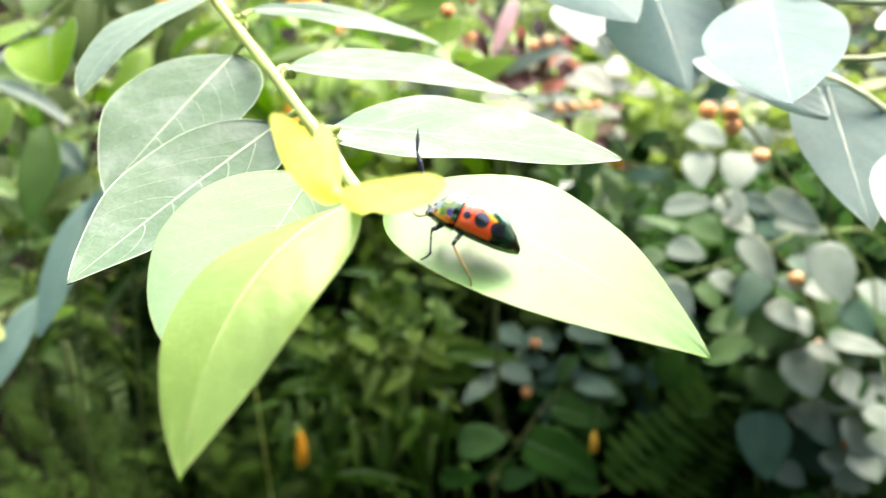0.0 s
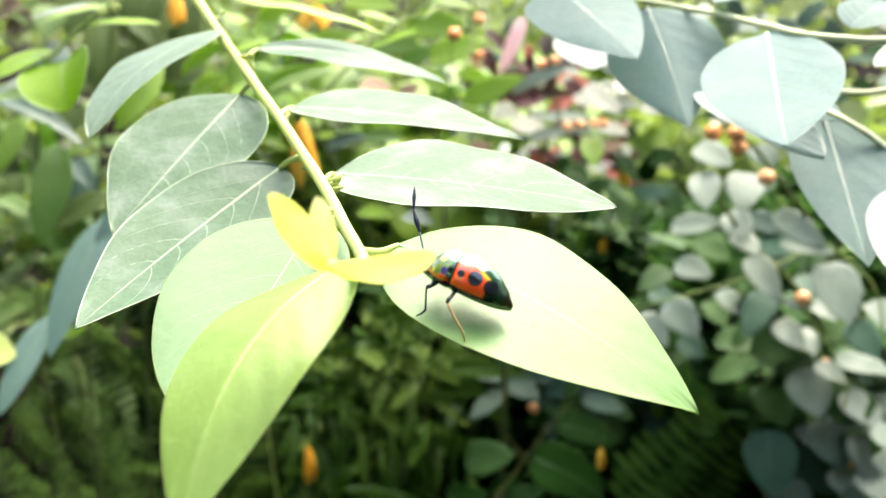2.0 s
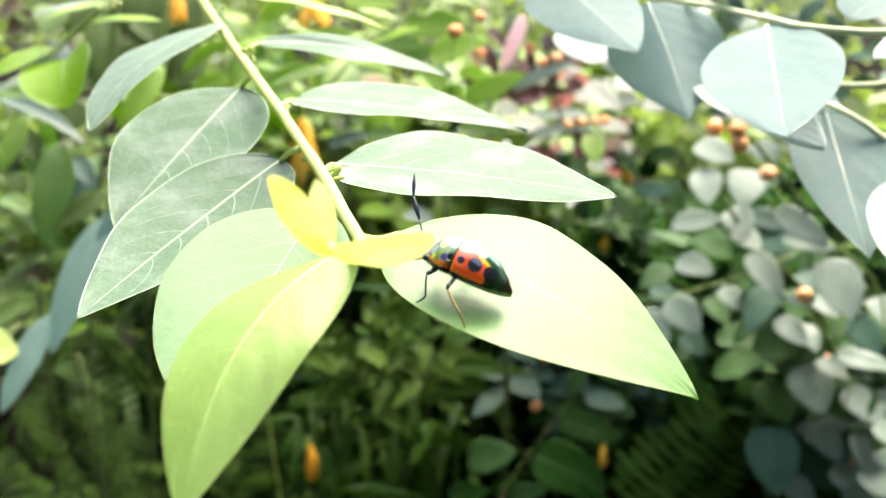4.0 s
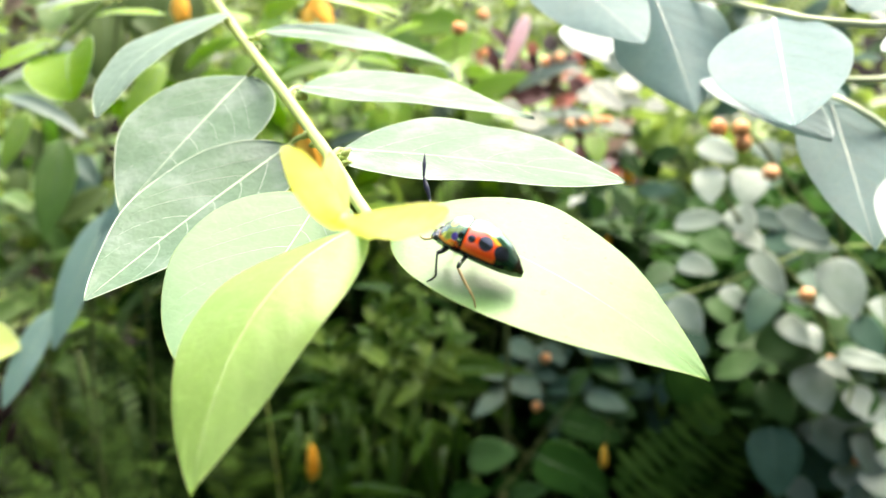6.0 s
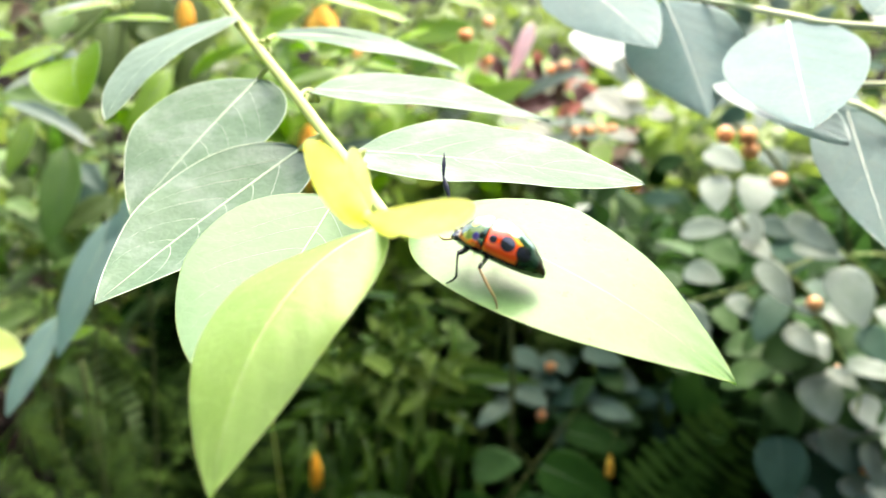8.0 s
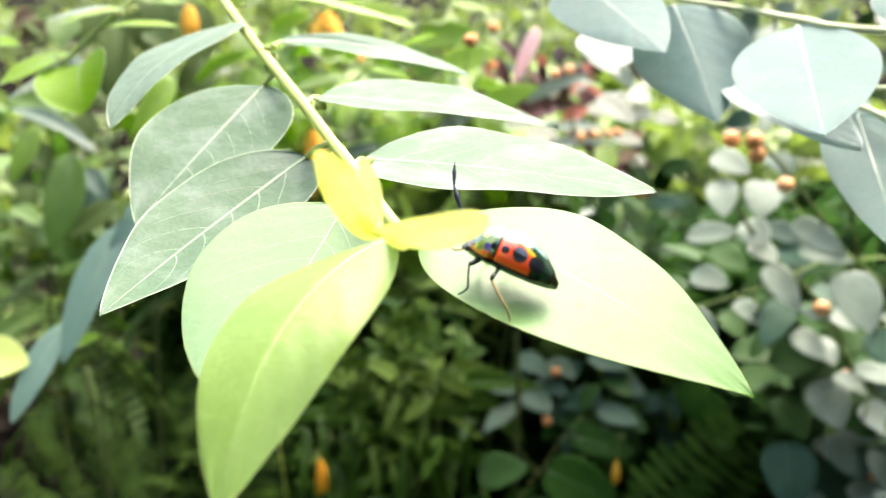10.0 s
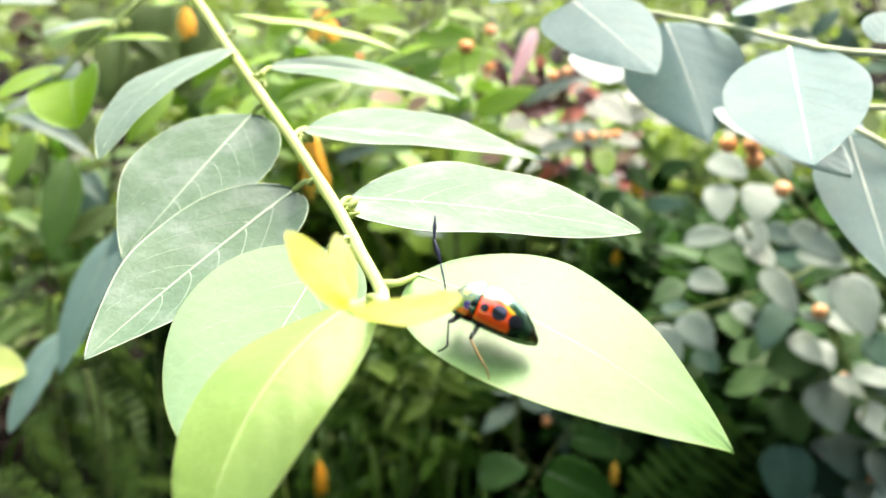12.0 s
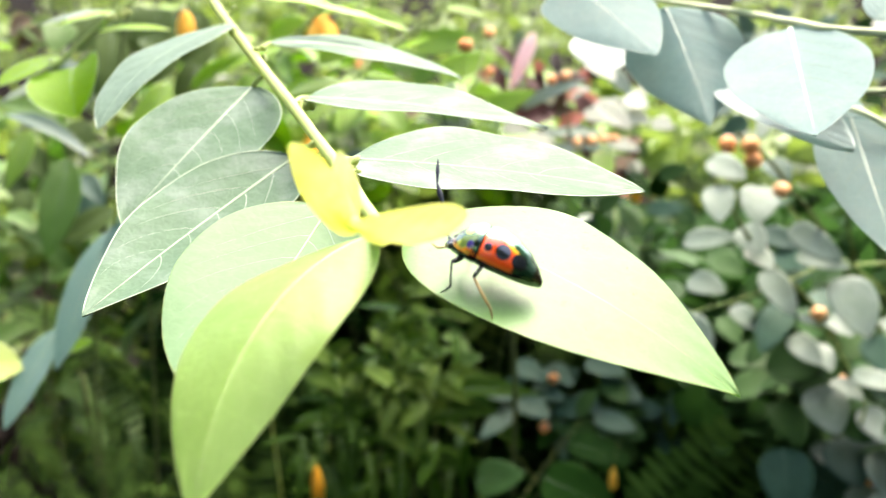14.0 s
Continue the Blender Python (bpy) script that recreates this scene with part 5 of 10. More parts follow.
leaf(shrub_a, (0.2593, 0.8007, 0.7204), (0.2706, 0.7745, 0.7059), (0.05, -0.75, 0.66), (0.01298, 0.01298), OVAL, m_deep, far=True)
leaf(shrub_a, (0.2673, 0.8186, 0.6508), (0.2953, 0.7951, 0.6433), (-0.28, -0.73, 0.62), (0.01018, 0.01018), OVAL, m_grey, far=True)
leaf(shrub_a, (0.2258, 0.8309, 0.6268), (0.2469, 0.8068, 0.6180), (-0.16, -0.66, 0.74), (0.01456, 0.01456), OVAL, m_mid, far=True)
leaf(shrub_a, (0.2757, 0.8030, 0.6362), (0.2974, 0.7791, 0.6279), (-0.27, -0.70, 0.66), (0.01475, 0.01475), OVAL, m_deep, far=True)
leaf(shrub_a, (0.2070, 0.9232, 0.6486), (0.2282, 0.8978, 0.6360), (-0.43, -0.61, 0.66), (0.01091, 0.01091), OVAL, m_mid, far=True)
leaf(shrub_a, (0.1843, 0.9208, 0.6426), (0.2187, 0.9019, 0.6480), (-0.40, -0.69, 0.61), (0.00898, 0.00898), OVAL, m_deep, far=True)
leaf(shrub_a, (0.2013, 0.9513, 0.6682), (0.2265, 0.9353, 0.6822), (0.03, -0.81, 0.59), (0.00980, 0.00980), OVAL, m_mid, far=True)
leaf(shrub_a, (0.2019, 0.9640, 0.6442), (0.2079, 0.9546, 0.6776), (-0.02, -0.69, 0.72), (0.00990, 0.00990), OVAL, m_dark, far=True)
leaf(shrub_a, (0.2178, 0.9360, 0.6244), (0.2394, 0.9116, 0.6148), (-0.11, -0.69, 0.72), (0.01062, 0.01062), OVAL, m_dark, far=True)
leaf(shrub_a, (0.1410, 0.9588, 0.6317), (0.1648, 0.9443, 0.6496), (-0.33, -0.72, 0.61), (0.01039, 0.01039), OVAL, m_mid, far=True)
stem(shrub_a, [(0.2299, 0.7289, 0.7283), (0.2496, 0.7324, 0.7076), (0.2710, 0.7345, 0.6828), (0.2850, 0.7398, 0.6673), (0.3600, 0.7400, 0.6000), (0.4200, 0.8400, 0.4000)], (0.0009, 0.0012), m_stalk, 'side_branch')
leaf(shrub_b, (0.0162, 0.8991, 0.3464), (0.0673, 0.8758, 0.3688), (-0.29, -0.71, 0.64), (0.01965, 0.01965), OVAL, m_mid, far=True)
leaf(shrub_b, (0.0872, 0.8839, 0.3611), (0.1605, 0.8470, 0.3443), (-0.24, -0.77, 0.59), (0.02707, 0.02707), OVAL, m_dark, far=True)
leaf(shrub_b, (0.1177, 0.9316, 0.3750), (0.1829, 0.8993, 0.3714), (0.24, -0.73, 0.63), (0.01739, 0.01739), OVAL, m_dark, far=True)
leaf(shrub_b, (0.0671, 0.9826, 0.4009), (0.0985, 0.9489, 0.3945), (0.20, -0.64, 0.74), (0.01602, 0.01602), OVAL, m_dusk, far=True)
leaf(shrub_b, (0.1496, 0.9595, 0.3929), (0.1910, 0.9279, 0.3922), (-0.12, -0.60, 0.79), (0.01295, 0.01295), OVAL, m_dusk, far=True)
leaf(shrub_b, (-0.0044, 0.8694, 0.3231), (0.0386, 0.8447, 0.3417), (-0.02, -0.80, 0.60), (0.01103, 0.01103), OVAL, m_dark, far=True)
leaf(shrub_b, (0.0600, 0.8689, 0.3196), (0.0979, 0.8464, 0.3446), (-0.12, -0.81, 0.57), (0.01099, 0.01099), OVAL, m_mid, far=True)
leaf(shrub_b, (0.0619, 0.9967, 0.3812), (0.0223, 0.9583, 0.3637), (-0.10, -0.55, 0.83), (0.01247, 0.01247), OVAL, m_dusk, far=True)
leaf(shrub_b, (0.1010, 0.9916, 0.3652), (0.1274, 0.9682, 0.3882), (0.18, -0.61, 0.77), (0.01130, 0.01130), OVAL, m_dusk, far=True)
leaf(shrub_b, (0.0443, 0.9391, 0.2786), (0.0824, 0.9209, 0.3157), (-0.05, -0.80, 0.60), (0.00912, 0.00912), OVAL, m_dark, far=True)
leaf(shrub_b, (0.1238, 0.8541, 0.3356), (0.1621, 0.8245, 0.3405), (-0.36, -0.74, 0.56), (0.01282, 0.01282), OVAL, m_dark, far=True)
leaf(shrub_b, (0.1761, 0.9575, 0.3263), (0.1945, 0.9244, 0.3220), (0.05, -0.73, 0.68), (0.01278, 0.01278), OVAL, m_dark, far=True)
leaf(shrub_b, (0.1524, 0.9594, 0.3926), (0.2013, 0.9253, 0.3843), (-0.20, -0.58, 0.79), (0.01654, 0.01654), OVAL, m_mid, far=True)
stem(shrub_b, [(0.1407, 0.9606, 0.3963), (0.1170, 0.9337, 0.3810), (0.0914, 0.9141, 0.3565), (0.0663, 0.8936, 0.3292), (0.0495, 0.8939, 0.3007), (0.1200, 1.0400, 0.2400), (0.1500, 1.1000, 0.0000)], (0.0005, 0.0008), m_cane, 'side_branch')
leaf(blades, (-0.0443, 0.9653, 0.4158), (-0.0511, 0.8928, 0.3610), (0.19, -0.59, 0.78), (0.00656, 0.00656), LONG, m_grass, far=True)
leaf(blades, (-0.0716, 0.9482, 0.4284), (-0.0834, 0.8864, 0.4038), (0.15, -0.60, 0.79), (0.00683, 0.00683), LONG, m_grass, far=True)
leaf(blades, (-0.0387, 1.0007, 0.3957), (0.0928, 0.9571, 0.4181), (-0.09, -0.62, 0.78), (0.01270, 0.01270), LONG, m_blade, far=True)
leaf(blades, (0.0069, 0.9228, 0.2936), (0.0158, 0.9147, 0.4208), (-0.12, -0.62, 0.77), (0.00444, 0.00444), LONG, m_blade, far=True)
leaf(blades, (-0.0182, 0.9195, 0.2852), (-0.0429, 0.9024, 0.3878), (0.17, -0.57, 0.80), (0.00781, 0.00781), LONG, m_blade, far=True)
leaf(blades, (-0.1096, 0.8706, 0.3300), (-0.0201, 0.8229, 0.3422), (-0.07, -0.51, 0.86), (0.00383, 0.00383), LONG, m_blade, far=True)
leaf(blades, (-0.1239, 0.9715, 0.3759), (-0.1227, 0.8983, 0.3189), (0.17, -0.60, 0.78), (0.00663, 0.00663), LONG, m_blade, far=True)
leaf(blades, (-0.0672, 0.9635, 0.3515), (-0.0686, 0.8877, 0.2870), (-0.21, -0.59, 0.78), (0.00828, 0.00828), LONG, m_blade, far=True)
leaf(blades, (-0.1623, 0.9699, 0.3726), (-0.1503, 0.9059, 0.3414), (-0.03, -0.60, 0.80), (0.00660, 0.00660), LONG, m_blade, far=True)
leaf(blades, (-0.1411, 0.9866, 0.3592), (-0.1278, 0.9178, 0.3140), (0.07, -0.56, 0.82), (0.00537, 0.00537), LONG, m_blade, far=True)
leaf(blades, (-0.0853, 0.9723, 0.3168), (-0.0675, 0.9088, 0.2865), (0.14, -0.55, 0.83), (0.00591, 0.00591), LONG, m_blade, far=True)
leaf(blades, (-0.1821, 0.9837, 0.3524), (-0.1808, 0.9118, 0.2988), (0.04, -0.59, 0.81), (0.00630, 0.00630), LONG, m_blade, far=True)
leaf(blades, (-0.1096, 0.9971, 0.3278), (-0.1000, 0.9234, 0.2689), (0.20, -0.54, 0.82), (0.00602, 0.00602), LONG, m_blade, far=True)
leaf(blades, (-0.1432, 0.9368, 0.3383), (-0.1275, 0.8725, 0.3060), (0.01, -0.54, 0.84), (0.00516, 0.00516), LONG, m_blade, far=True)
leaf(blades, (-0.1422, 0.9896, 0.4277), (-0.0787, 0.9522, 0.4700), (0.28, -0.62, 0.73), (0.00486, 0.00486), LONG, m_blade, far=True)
leaf(blades, (-0.0820, 0.9739, 0.4413), (-0.0268, 0.9306, 0.4670), (0.32, -0.56, 0.76), (0.00558, 0.00558), LONG, m_grass, far=True)
leaf(blades, (-0.1385, 0.9768, 0.3915), (-0.0639, 0.9442, 0.4469), (0.08, -0.65, 0.75), (0.00570, 0.00570), LONG, m_grass, far=True)
leaf(blades, (-0.1914, 0.9892, 0.3682), (-0.0948, 0.9472, 0.3964), (-0.09, -0.58, 0.81), (0.00627, 0.00627), LONG, m_blade, far=True)
leaf(blades, (-0.1092, 0.9826, 0.4069), (-0.0860, 0.9258, 0.3955), (0.30, -0.62, 0.72), (0.00780, 0.00780), LONG, m_grass, far=True)
leaf(blades, (-0.1778, 1.0178, 0.3889), (-0.1180, 0.9798, 0.4293), (0.21, -0.61, 0.76), (0.00552, 0.00552), LONG, m_grass, far=True)
leaf(blades, (-0.1171, 1.0374, 0.4422), (-0.0741, 0.9795, 0.4270), (0.18, -0.71, 0.68), (0.00520, 0.00520), LONG, m_blade, far=True)
leaf(blades, (-0.0999, 1.0597, 0.4449), (-0.0667, 1.0029, 0.4331), (0.21, -0.65, 0.73), (0.00487, 0.00487), LONG, m_grass, far=True)
leaf(blades, (-0.0768, 1.0535, 0.4266), (-0.0398, 0.9923, 0.4020), (0.13, -0.68, 0.73), (0.00576, 0.00576), LONG, m_blade, far=True)
leaf(blades, (-0.1323, 1.0208, 0.3958), (-0.1547, 0.9583, 0.3696), (0.17, -0.59, 0.79), (0.00602, 0.00602), LONG, m_blade, far=True)
leaf(blades, (-0.0375, 1.0306, 0.4204), (-0.0169, 0.9713, 0.4018), (0.10, -0.62, 0.77), (0.00421, 0.00421), LONG, m_blade, far=True)
leaf(blades, (-0.0238, 1.0667, 0.3419), (0.0221, 1.0192, 0.3560), (-0.24, -0.68, 0.70), (0.00537, 0.00537), LONG, m_blade, far=True)
leaf(blades, (-0.0405, 1.0803, 0.3210), (0.0170, 1.0314, 0.3306), (-0.02, -0.62, 0.79), (0.00516, 0.00516), LONG, m_blade, far=True)
leaf(blades, (-0.1811, 1.0114, 0.3106), (-0.1492, 0.9422, 0.2639), (-0.05, -0.57, 0.82), (0.00597, 0.00597), LONG, m_blade, far=True)
leaf(blades, (-0.0554, 1.0073, 0.4151), (-0.0898, 0.9540, 0.4155), (0.11, -0.72, 0.68), (0.00550, 0.00550), LONG, m_grass, far=True)
leaf(blades, (-0.1116, 1.0236, 0.3430), (-0.1306, 0.9647, 0.3269), (0.06, -0.67, 0.74), (0.00616, 0.00616), LONG, m_blade, far=True)
leaf(blades, (-0.1096, 1.0858, 0.4591), (-0.0657, 1.0270, 0.4412), (-0.18, -0.73, 0.66), (0.00569, 0.00569), LONG, m_blade, far=True)
leaf(blades, (-0.0915, 1.1085, 0.4626), (-0.0677, 1.0458, 0.4343), (-0.05, -0.74, 0.68), (0.00532, 0.00532), LONG, m_blade, far=True)
leaf(blades, (-0.1096, 1.0584, 0.3813), (-0.1244, 0.9904, 0.3393), (-0.09, -0.71, 0.70), (0.00635, 0.00635), LONG, m_blade, far=True)
leaf(blades, (-0.1607, 1.0344, 0.3150), (-0.1831, 0.9770, 0.3035), (0.09, -0.64, 0.76), (0.00583, 0.00583), LONG, m_grass, far=True)
leaf(blades, (0.0224, 0.9462, 0.2994), (0.0260, 0.8879, 0.2843), (0.05, -0.58, 0.81), (0.00445, 0.00445), LONG, m_blade, far=True)
leaf(blades, (-0.0113, 1.0080, 0.2953), (-0.0251, 0.9386, 0.2494), (-0.13, -0.52, 0.84), (0.00526, 0.00526), LONG, m_blade, far=True)
leaf(gleam, (-0.1850, 0.9411, 0.7426), (-0.1171, 0.9289, 0.7658), (-0.17, -0.80, 0.57), (0.01007, 0.01007), LONG, m_bright, far=True)
leaf(gleam, (-0.0468, 0.9937, 0.7968), (0.0142, 0.9751, 0.8022), (-0.12, -0.83, 0.54), (0.01625, 0.01625), OVAL, m_bright, far=True)
leaf(gleam, (-0.0226, 0.9535, 0.7722), (0.0344, 0.9390, 0.7893), (-0.25, -0.75, 0.61), (0.01518, 0.01518), OVAL, m_bright, far=True)
leaf(gleam, (0.0121, 0.9100, 0.7381), (0.0698, 0.8982, 0.7628), (-0.10, -0.84, 0.53), (0.01219, 0.01219), OVAL, m_bright, far=True)
leaf(gleam, (0.0577, 0.9125, 0.7436), (0.1195, 0.9023, 0.7726), (-0.00, -0.84, 0.54), (0.00602, 0.00602), LONG, m_pale, far=True)
leaf(gleam, (0.0061, 0.9786, 0.7524), (0.0414, 0.9574, 0.7511), (0.01, -0.82, 0.57), (0.00771, 0.00771), OVAL, m_lime, far=True)
leaf(gleam, (-0.1099, 1.0026, 0.8242), (-0.0546, 0.9797, 0.8174), (0.14, -0.78, 0.62), (0.01069, 0.01069), OVAL, m_bright, far=True)
leaf(gleam, (-0.2004, 1.0156, 0.8038), (-0.1567, 1.0010, 0.8211), (0.33, -0.79, 0.52), (0.01010, 0.01010), OVAL, m_bright, far=True)
leaf(gleam, (-0.1490, 1.0075, 0.7793), (-0.0991, 0.9914, 0.7919), (0.30, -0.77, 0.57), (0.01057, 0.01057), OVAL, m_bright, far=True)
leaf(gleam, (-0.0808, 1.0285, 0.7764), (-0.0313, 1.0075, 0.7753), (-0.03, -0.85, 0.52), (0.01340, 0.01340), OVAL, m_lance, far=True)
leaf(gleam, (-0.0519, 1.0414, 0.7520), (-0.0170, 1.0279, 0.7725), (0.09, -0.80, 0.59), (0.01242, 0.01242), OVAL, m_lance, far=True)
leaf(gleam, (-0.0060, 1.0330, 0.7265), (-0.0395, 1.0202, 0.7514), (0.32, -0.71, 0.63), (0.01376, 0.01376), OVAL, m_bright, far=True)
leaf(gleam, (-0.0179, 1.0477, 0.7083), (0.0055, 1.0344, 0.7301), (0.07, -0.81, 0.58), (0.01149, 0.01149), OVAL, m_lance, far=True)
leaf(gleam, (-0.2271, 1.0295, 0.7841), (-0.1931, 1.0071, 0.7795), (0.35, -0.81, 0.48), (0.01051, 0.01051), OVAL, m_bright, far=True)
leaf(gleam, (-0.1033, 1.0220, 0.7588), (-0.0681, 0.9986, 0.7512), (-0.17, -0.79, 0.59), (0.01004, 0.01004), OVAL, m_lance, far=True)
leaf(gleam, (0.1130, 0.9382, 0.6942), (0.1142, 0.9128, 0.6824), (-0.02, -0.81, 0.58), (0.00697, 0.00697), OVAL, m_bright, far=True)
leaf(gleam, (0.1374, 0.9293, 0.6983), (0.1393, 0.8999, 0.6750), (-0.04, -0.71, 0.70), (0.01172, 0.01172), OVAL, m_bright, far=True)
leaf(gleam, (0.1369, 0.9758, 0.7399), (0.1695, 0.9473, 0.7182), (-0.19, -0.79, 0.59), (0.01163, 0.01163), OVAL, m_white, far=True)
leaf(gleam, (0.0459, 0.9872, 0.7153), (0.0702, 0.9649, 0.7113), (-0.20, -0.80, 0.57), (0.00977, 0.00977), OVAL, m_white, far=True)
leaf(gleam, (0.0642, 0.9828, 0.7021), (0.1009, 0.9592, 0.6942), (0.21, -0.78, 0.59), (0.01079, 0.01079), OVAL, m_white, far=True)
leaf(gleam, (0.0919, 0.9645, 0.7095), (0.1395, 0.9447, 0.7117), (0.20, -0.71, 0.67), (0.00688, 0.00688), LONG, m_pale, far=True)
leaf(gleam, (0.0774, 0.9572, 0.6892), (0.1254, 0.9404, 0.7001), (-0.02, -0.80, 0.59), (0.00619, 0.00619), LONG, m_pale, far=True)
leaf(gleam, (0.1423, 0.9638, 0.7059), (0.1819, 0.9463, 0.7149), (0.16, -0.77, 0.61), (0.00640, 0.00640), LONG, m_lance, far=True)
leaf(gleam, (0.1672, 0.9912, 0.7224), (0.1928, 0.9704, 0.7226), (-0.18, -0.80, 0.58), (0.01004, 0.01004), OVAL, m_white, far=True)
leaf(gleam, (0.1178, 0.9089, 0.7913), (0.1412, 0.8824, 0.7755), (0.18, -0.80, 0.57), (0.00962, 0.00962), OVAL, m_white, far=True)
leaf(gleam, (0.1561, 1.0601, 0.7677), (0.1835, 1.0288, 0.7381), (-0.25, -0.79, 0.57), (0.00983, 0.00983), OVAL, m_pale, far=True)
leaf(gleam, (0.0131, 1.0243, 0.7012), (0.0429, 1.0023, 0.6980), (-0.25, -0.75, 0.61), (0.00953, 0.00953), OVAL, m_bright, far=True)
leaf(gleam, (-0.0257, 1.0437, 0.6973), (0.0131, 1.0281, 0.7120), (-0.03, -0.81, 0.58), (0.01008, 0.01008), OVAL, m_pale, far=True)
leaf(gleam, (-0.0997, 1.0546, 0.7307), (-0.0634, 1.0324, 0.7268), (0.25, -0.74, 0.63), (0.00984, 0.00984), OVAL, m_straw, far=True)
leaf(gleam, (-0.0620, 1.0697, 0.7122), (-0.0335, 1.0540, 0.7268), (-0.25, -0.77, 0.59), (0.00969, 0.00969), OVAL, m_straw, far=True)
leaf(gleam, (-0.0978, 1.0535, 0.6674), (-0.0530, 1.0343, 0.6717), (-0.08, -0.71, 0.69), (0.01068, 0.01068), LONG, m_lance, far=True)
leaf(gleam, (-0.1442, 1.0686, 0.6517), (-0.0898, 1.0549, 0.6711), (0.24, -0.78, 0.58), (0.00858, 0.00858), LONG, m_grey, far=True)
leaf(gleam, (0.0055, 1.0388, 0.6825), (0.0590, 1.0165, 0.6775), (-0.15, -0.81, 0.57), (0.00814, 0.00814), LONG, m_lance, far=True)
leaf(gleam, (0.1444, 1.0111, 0.6294), (0.1796, 0.9833, 0.6096), (0.16, -0.76, 0.62), (0.01294, 0.01294), OVAL, m_mid, far=True)
leaf(gleam, (0.1723, 1.0430, 0.6288), (0.1379, 1.0155, 0.6121), (-0.05, -0.76, 0.65), (0.01053, 0.01053), LONG, m_lance, far=True)
leaf(gleam, (0.1286, 1.0452, 0.6364), (0.1535, 1.0209, 0.6267), (-0.01, -0.75, 0.67), (0.01105, 0.01105), LONG, m_mid, far=True)
leaf(gleam, (0.1753, 1.0063, 0.6147), (0.1947, 0.9772, 0.5917), (0.01, -0.79, 0.62), (0.01114, 0.01114), OVAL, m_mid, far=True)
leaf(gleam, (0.1106, 1.0483, 0.5857), (0.1563, 1.0230, 0.5726), (0.06, -0.76, 0.64), (0.01229, 0.01229), LONG, m_lance, far=True)
leaf(gleam, (0.0378, 1.0449, 0.5784), (0.0769, 1.0235, 0.5767), (-0.02, -0.76, 0.65), (0.01122, 0.01122), LONG, m_mid, far=True)
leaf(gleam, (0.1367, 1.0008, 0.6003), (0.1114, 0.9725, 0.5813), (-0.20, -0.72, 0.67), (0.01037, 0.01037), LONG, m_grass, far=True)
leaf(gleam, (-0.0976, 0.9493, 0.6126), (-0.0560, 0.9294, 0.6150), (0.04, -0.76, 0.65), (0.00862, 0.00862), LONG, m_bright, far=True)
leaf(gleam, (-0.0542, 1.0248, 0.5848), (-0.0180, 1.0035, 0.5833), (0.17, -0.72, 0.68), (0.00965, 0.00965), LONG, m_pale, far=True)
leaf(gleam, (0.1916, 1.0720, 0.6502), (0.2120, 1.0408, 0.6211), (-0.37, -0.73, 0.57), (0.01020, 0.01020), OVAL, m_mid, far=True)
leaf(strap, (0.0718, 0.9684, 0.8113), (0.0466, 0.9481, 0.7547), (-0.08, -0.77, 0.64), (0.00792, 0.00792), LONG, m_pink, far=True)
leaf(strap, (0.0343, 0.9939, 0.7947), (0.0595, 0.9852, 0.7691), (0.20, -0.80, 0.57), (0.00651, 0.00651), LONG, m_maroon, far=True)
leaf(strap, (0.0590, 1.0407, 0.7461), (0.0934, 1.0302, 0.7152), (-0.35, -0.72, 0.60), (0.00992, 0.00992), LONG, m_maroon, far=True)
leaf(strap, (0.0935, 1.0404, 0.7441), (0.1355, 1.0446, 0.7547), (-0.13, -0.79, 0.59), (0.01106, 0.01106), LONG, m_maroon, far=True)
leaf(strap, (0.1010, 0.9862, 0.7106), (0.1304, 0.9914, 0.7243), (0.04, -0.78, 0.63), (0.00787, 0.00787), LONG, m_rust, far=True)
leaf(strap, (0.1264, 1.0582, 0.7334), (0.1478, 1.0468, 0.7002), (-0.12, -0.74, 0.66), (0.01037, 0.01037), LONG, m_maroon, far=True)
leaf(strap, (0.0691, 1.0684, 0.7041), (0.1088, 1.0715, 0.7114), (-0.13, -0.80, 0.59), (0.01222, 0.01222), LONG, m_maroon, far=True)
leaf(strap, (0.0328, 1.0689, 0.7669), (0.0484, 1.0574, 0.7338), (0.17, -0.83, 0.53), (0.00828, 0.00828), LONG, m_maroon, far=True)
leaf(strap, (0.0827, 1.0099, 0.7783), (0.0790, 1.0050, 0.7644), (-0.20, -0.76, 0.62), (0.00684, 0.00684), LONG, m_rust, far=True)
leaf(strap, (0.0864, 1.0710, 0.6506), (0.1309, 1.0647, 0.6314), (-0.34, -0.68, 0.65), (0.00688, 0.00688), LONG, m_maroon, far=True)
leaf(strap, (0.1835, 1.0733, 0.6540), (0.1956, 1.0653, 0.6311), (-0.02, -0.77, 0.63), (0.00924, 0.00924), LONG, m_maroon, far=True)
leaf(strap, (0.0135, 1.0811, 0.7418), (0.0214, 1.0692, 0.7081), (-0.15, -0.76, 0.63), (0.00555, 0.00555), LONG, m_maroon, far=True)
leaf(strap, (0.1390, 1.0728, 0.6542), (0.1531, 1.0649, 0.6313), (0.13, -0.80, 0.59), (0.00963, 0.00963), LONG, m_maroon, far=True)
stem(sprig_back, [(-0.0808, 0.5920, 0.8015), (-0.0567, 0.6224, 0.8268), (-0.0304, 0.6492, 0.8418), (-0.0096, 0.6751, 0.8544), (0.0000, 0.8500, 0.9800), (0.0300, 1.2000, 0.7000)], (0.0009, 0.0012), m_stalk, 'stem')
leaf(herb, (-0.3275, 0.7744, 0.7259), (-0.3347, 0.7275, 0.6532), (0.18, -0.41, 0.89), (0.01643, 0.01643), LONG, m_lance, far=True)
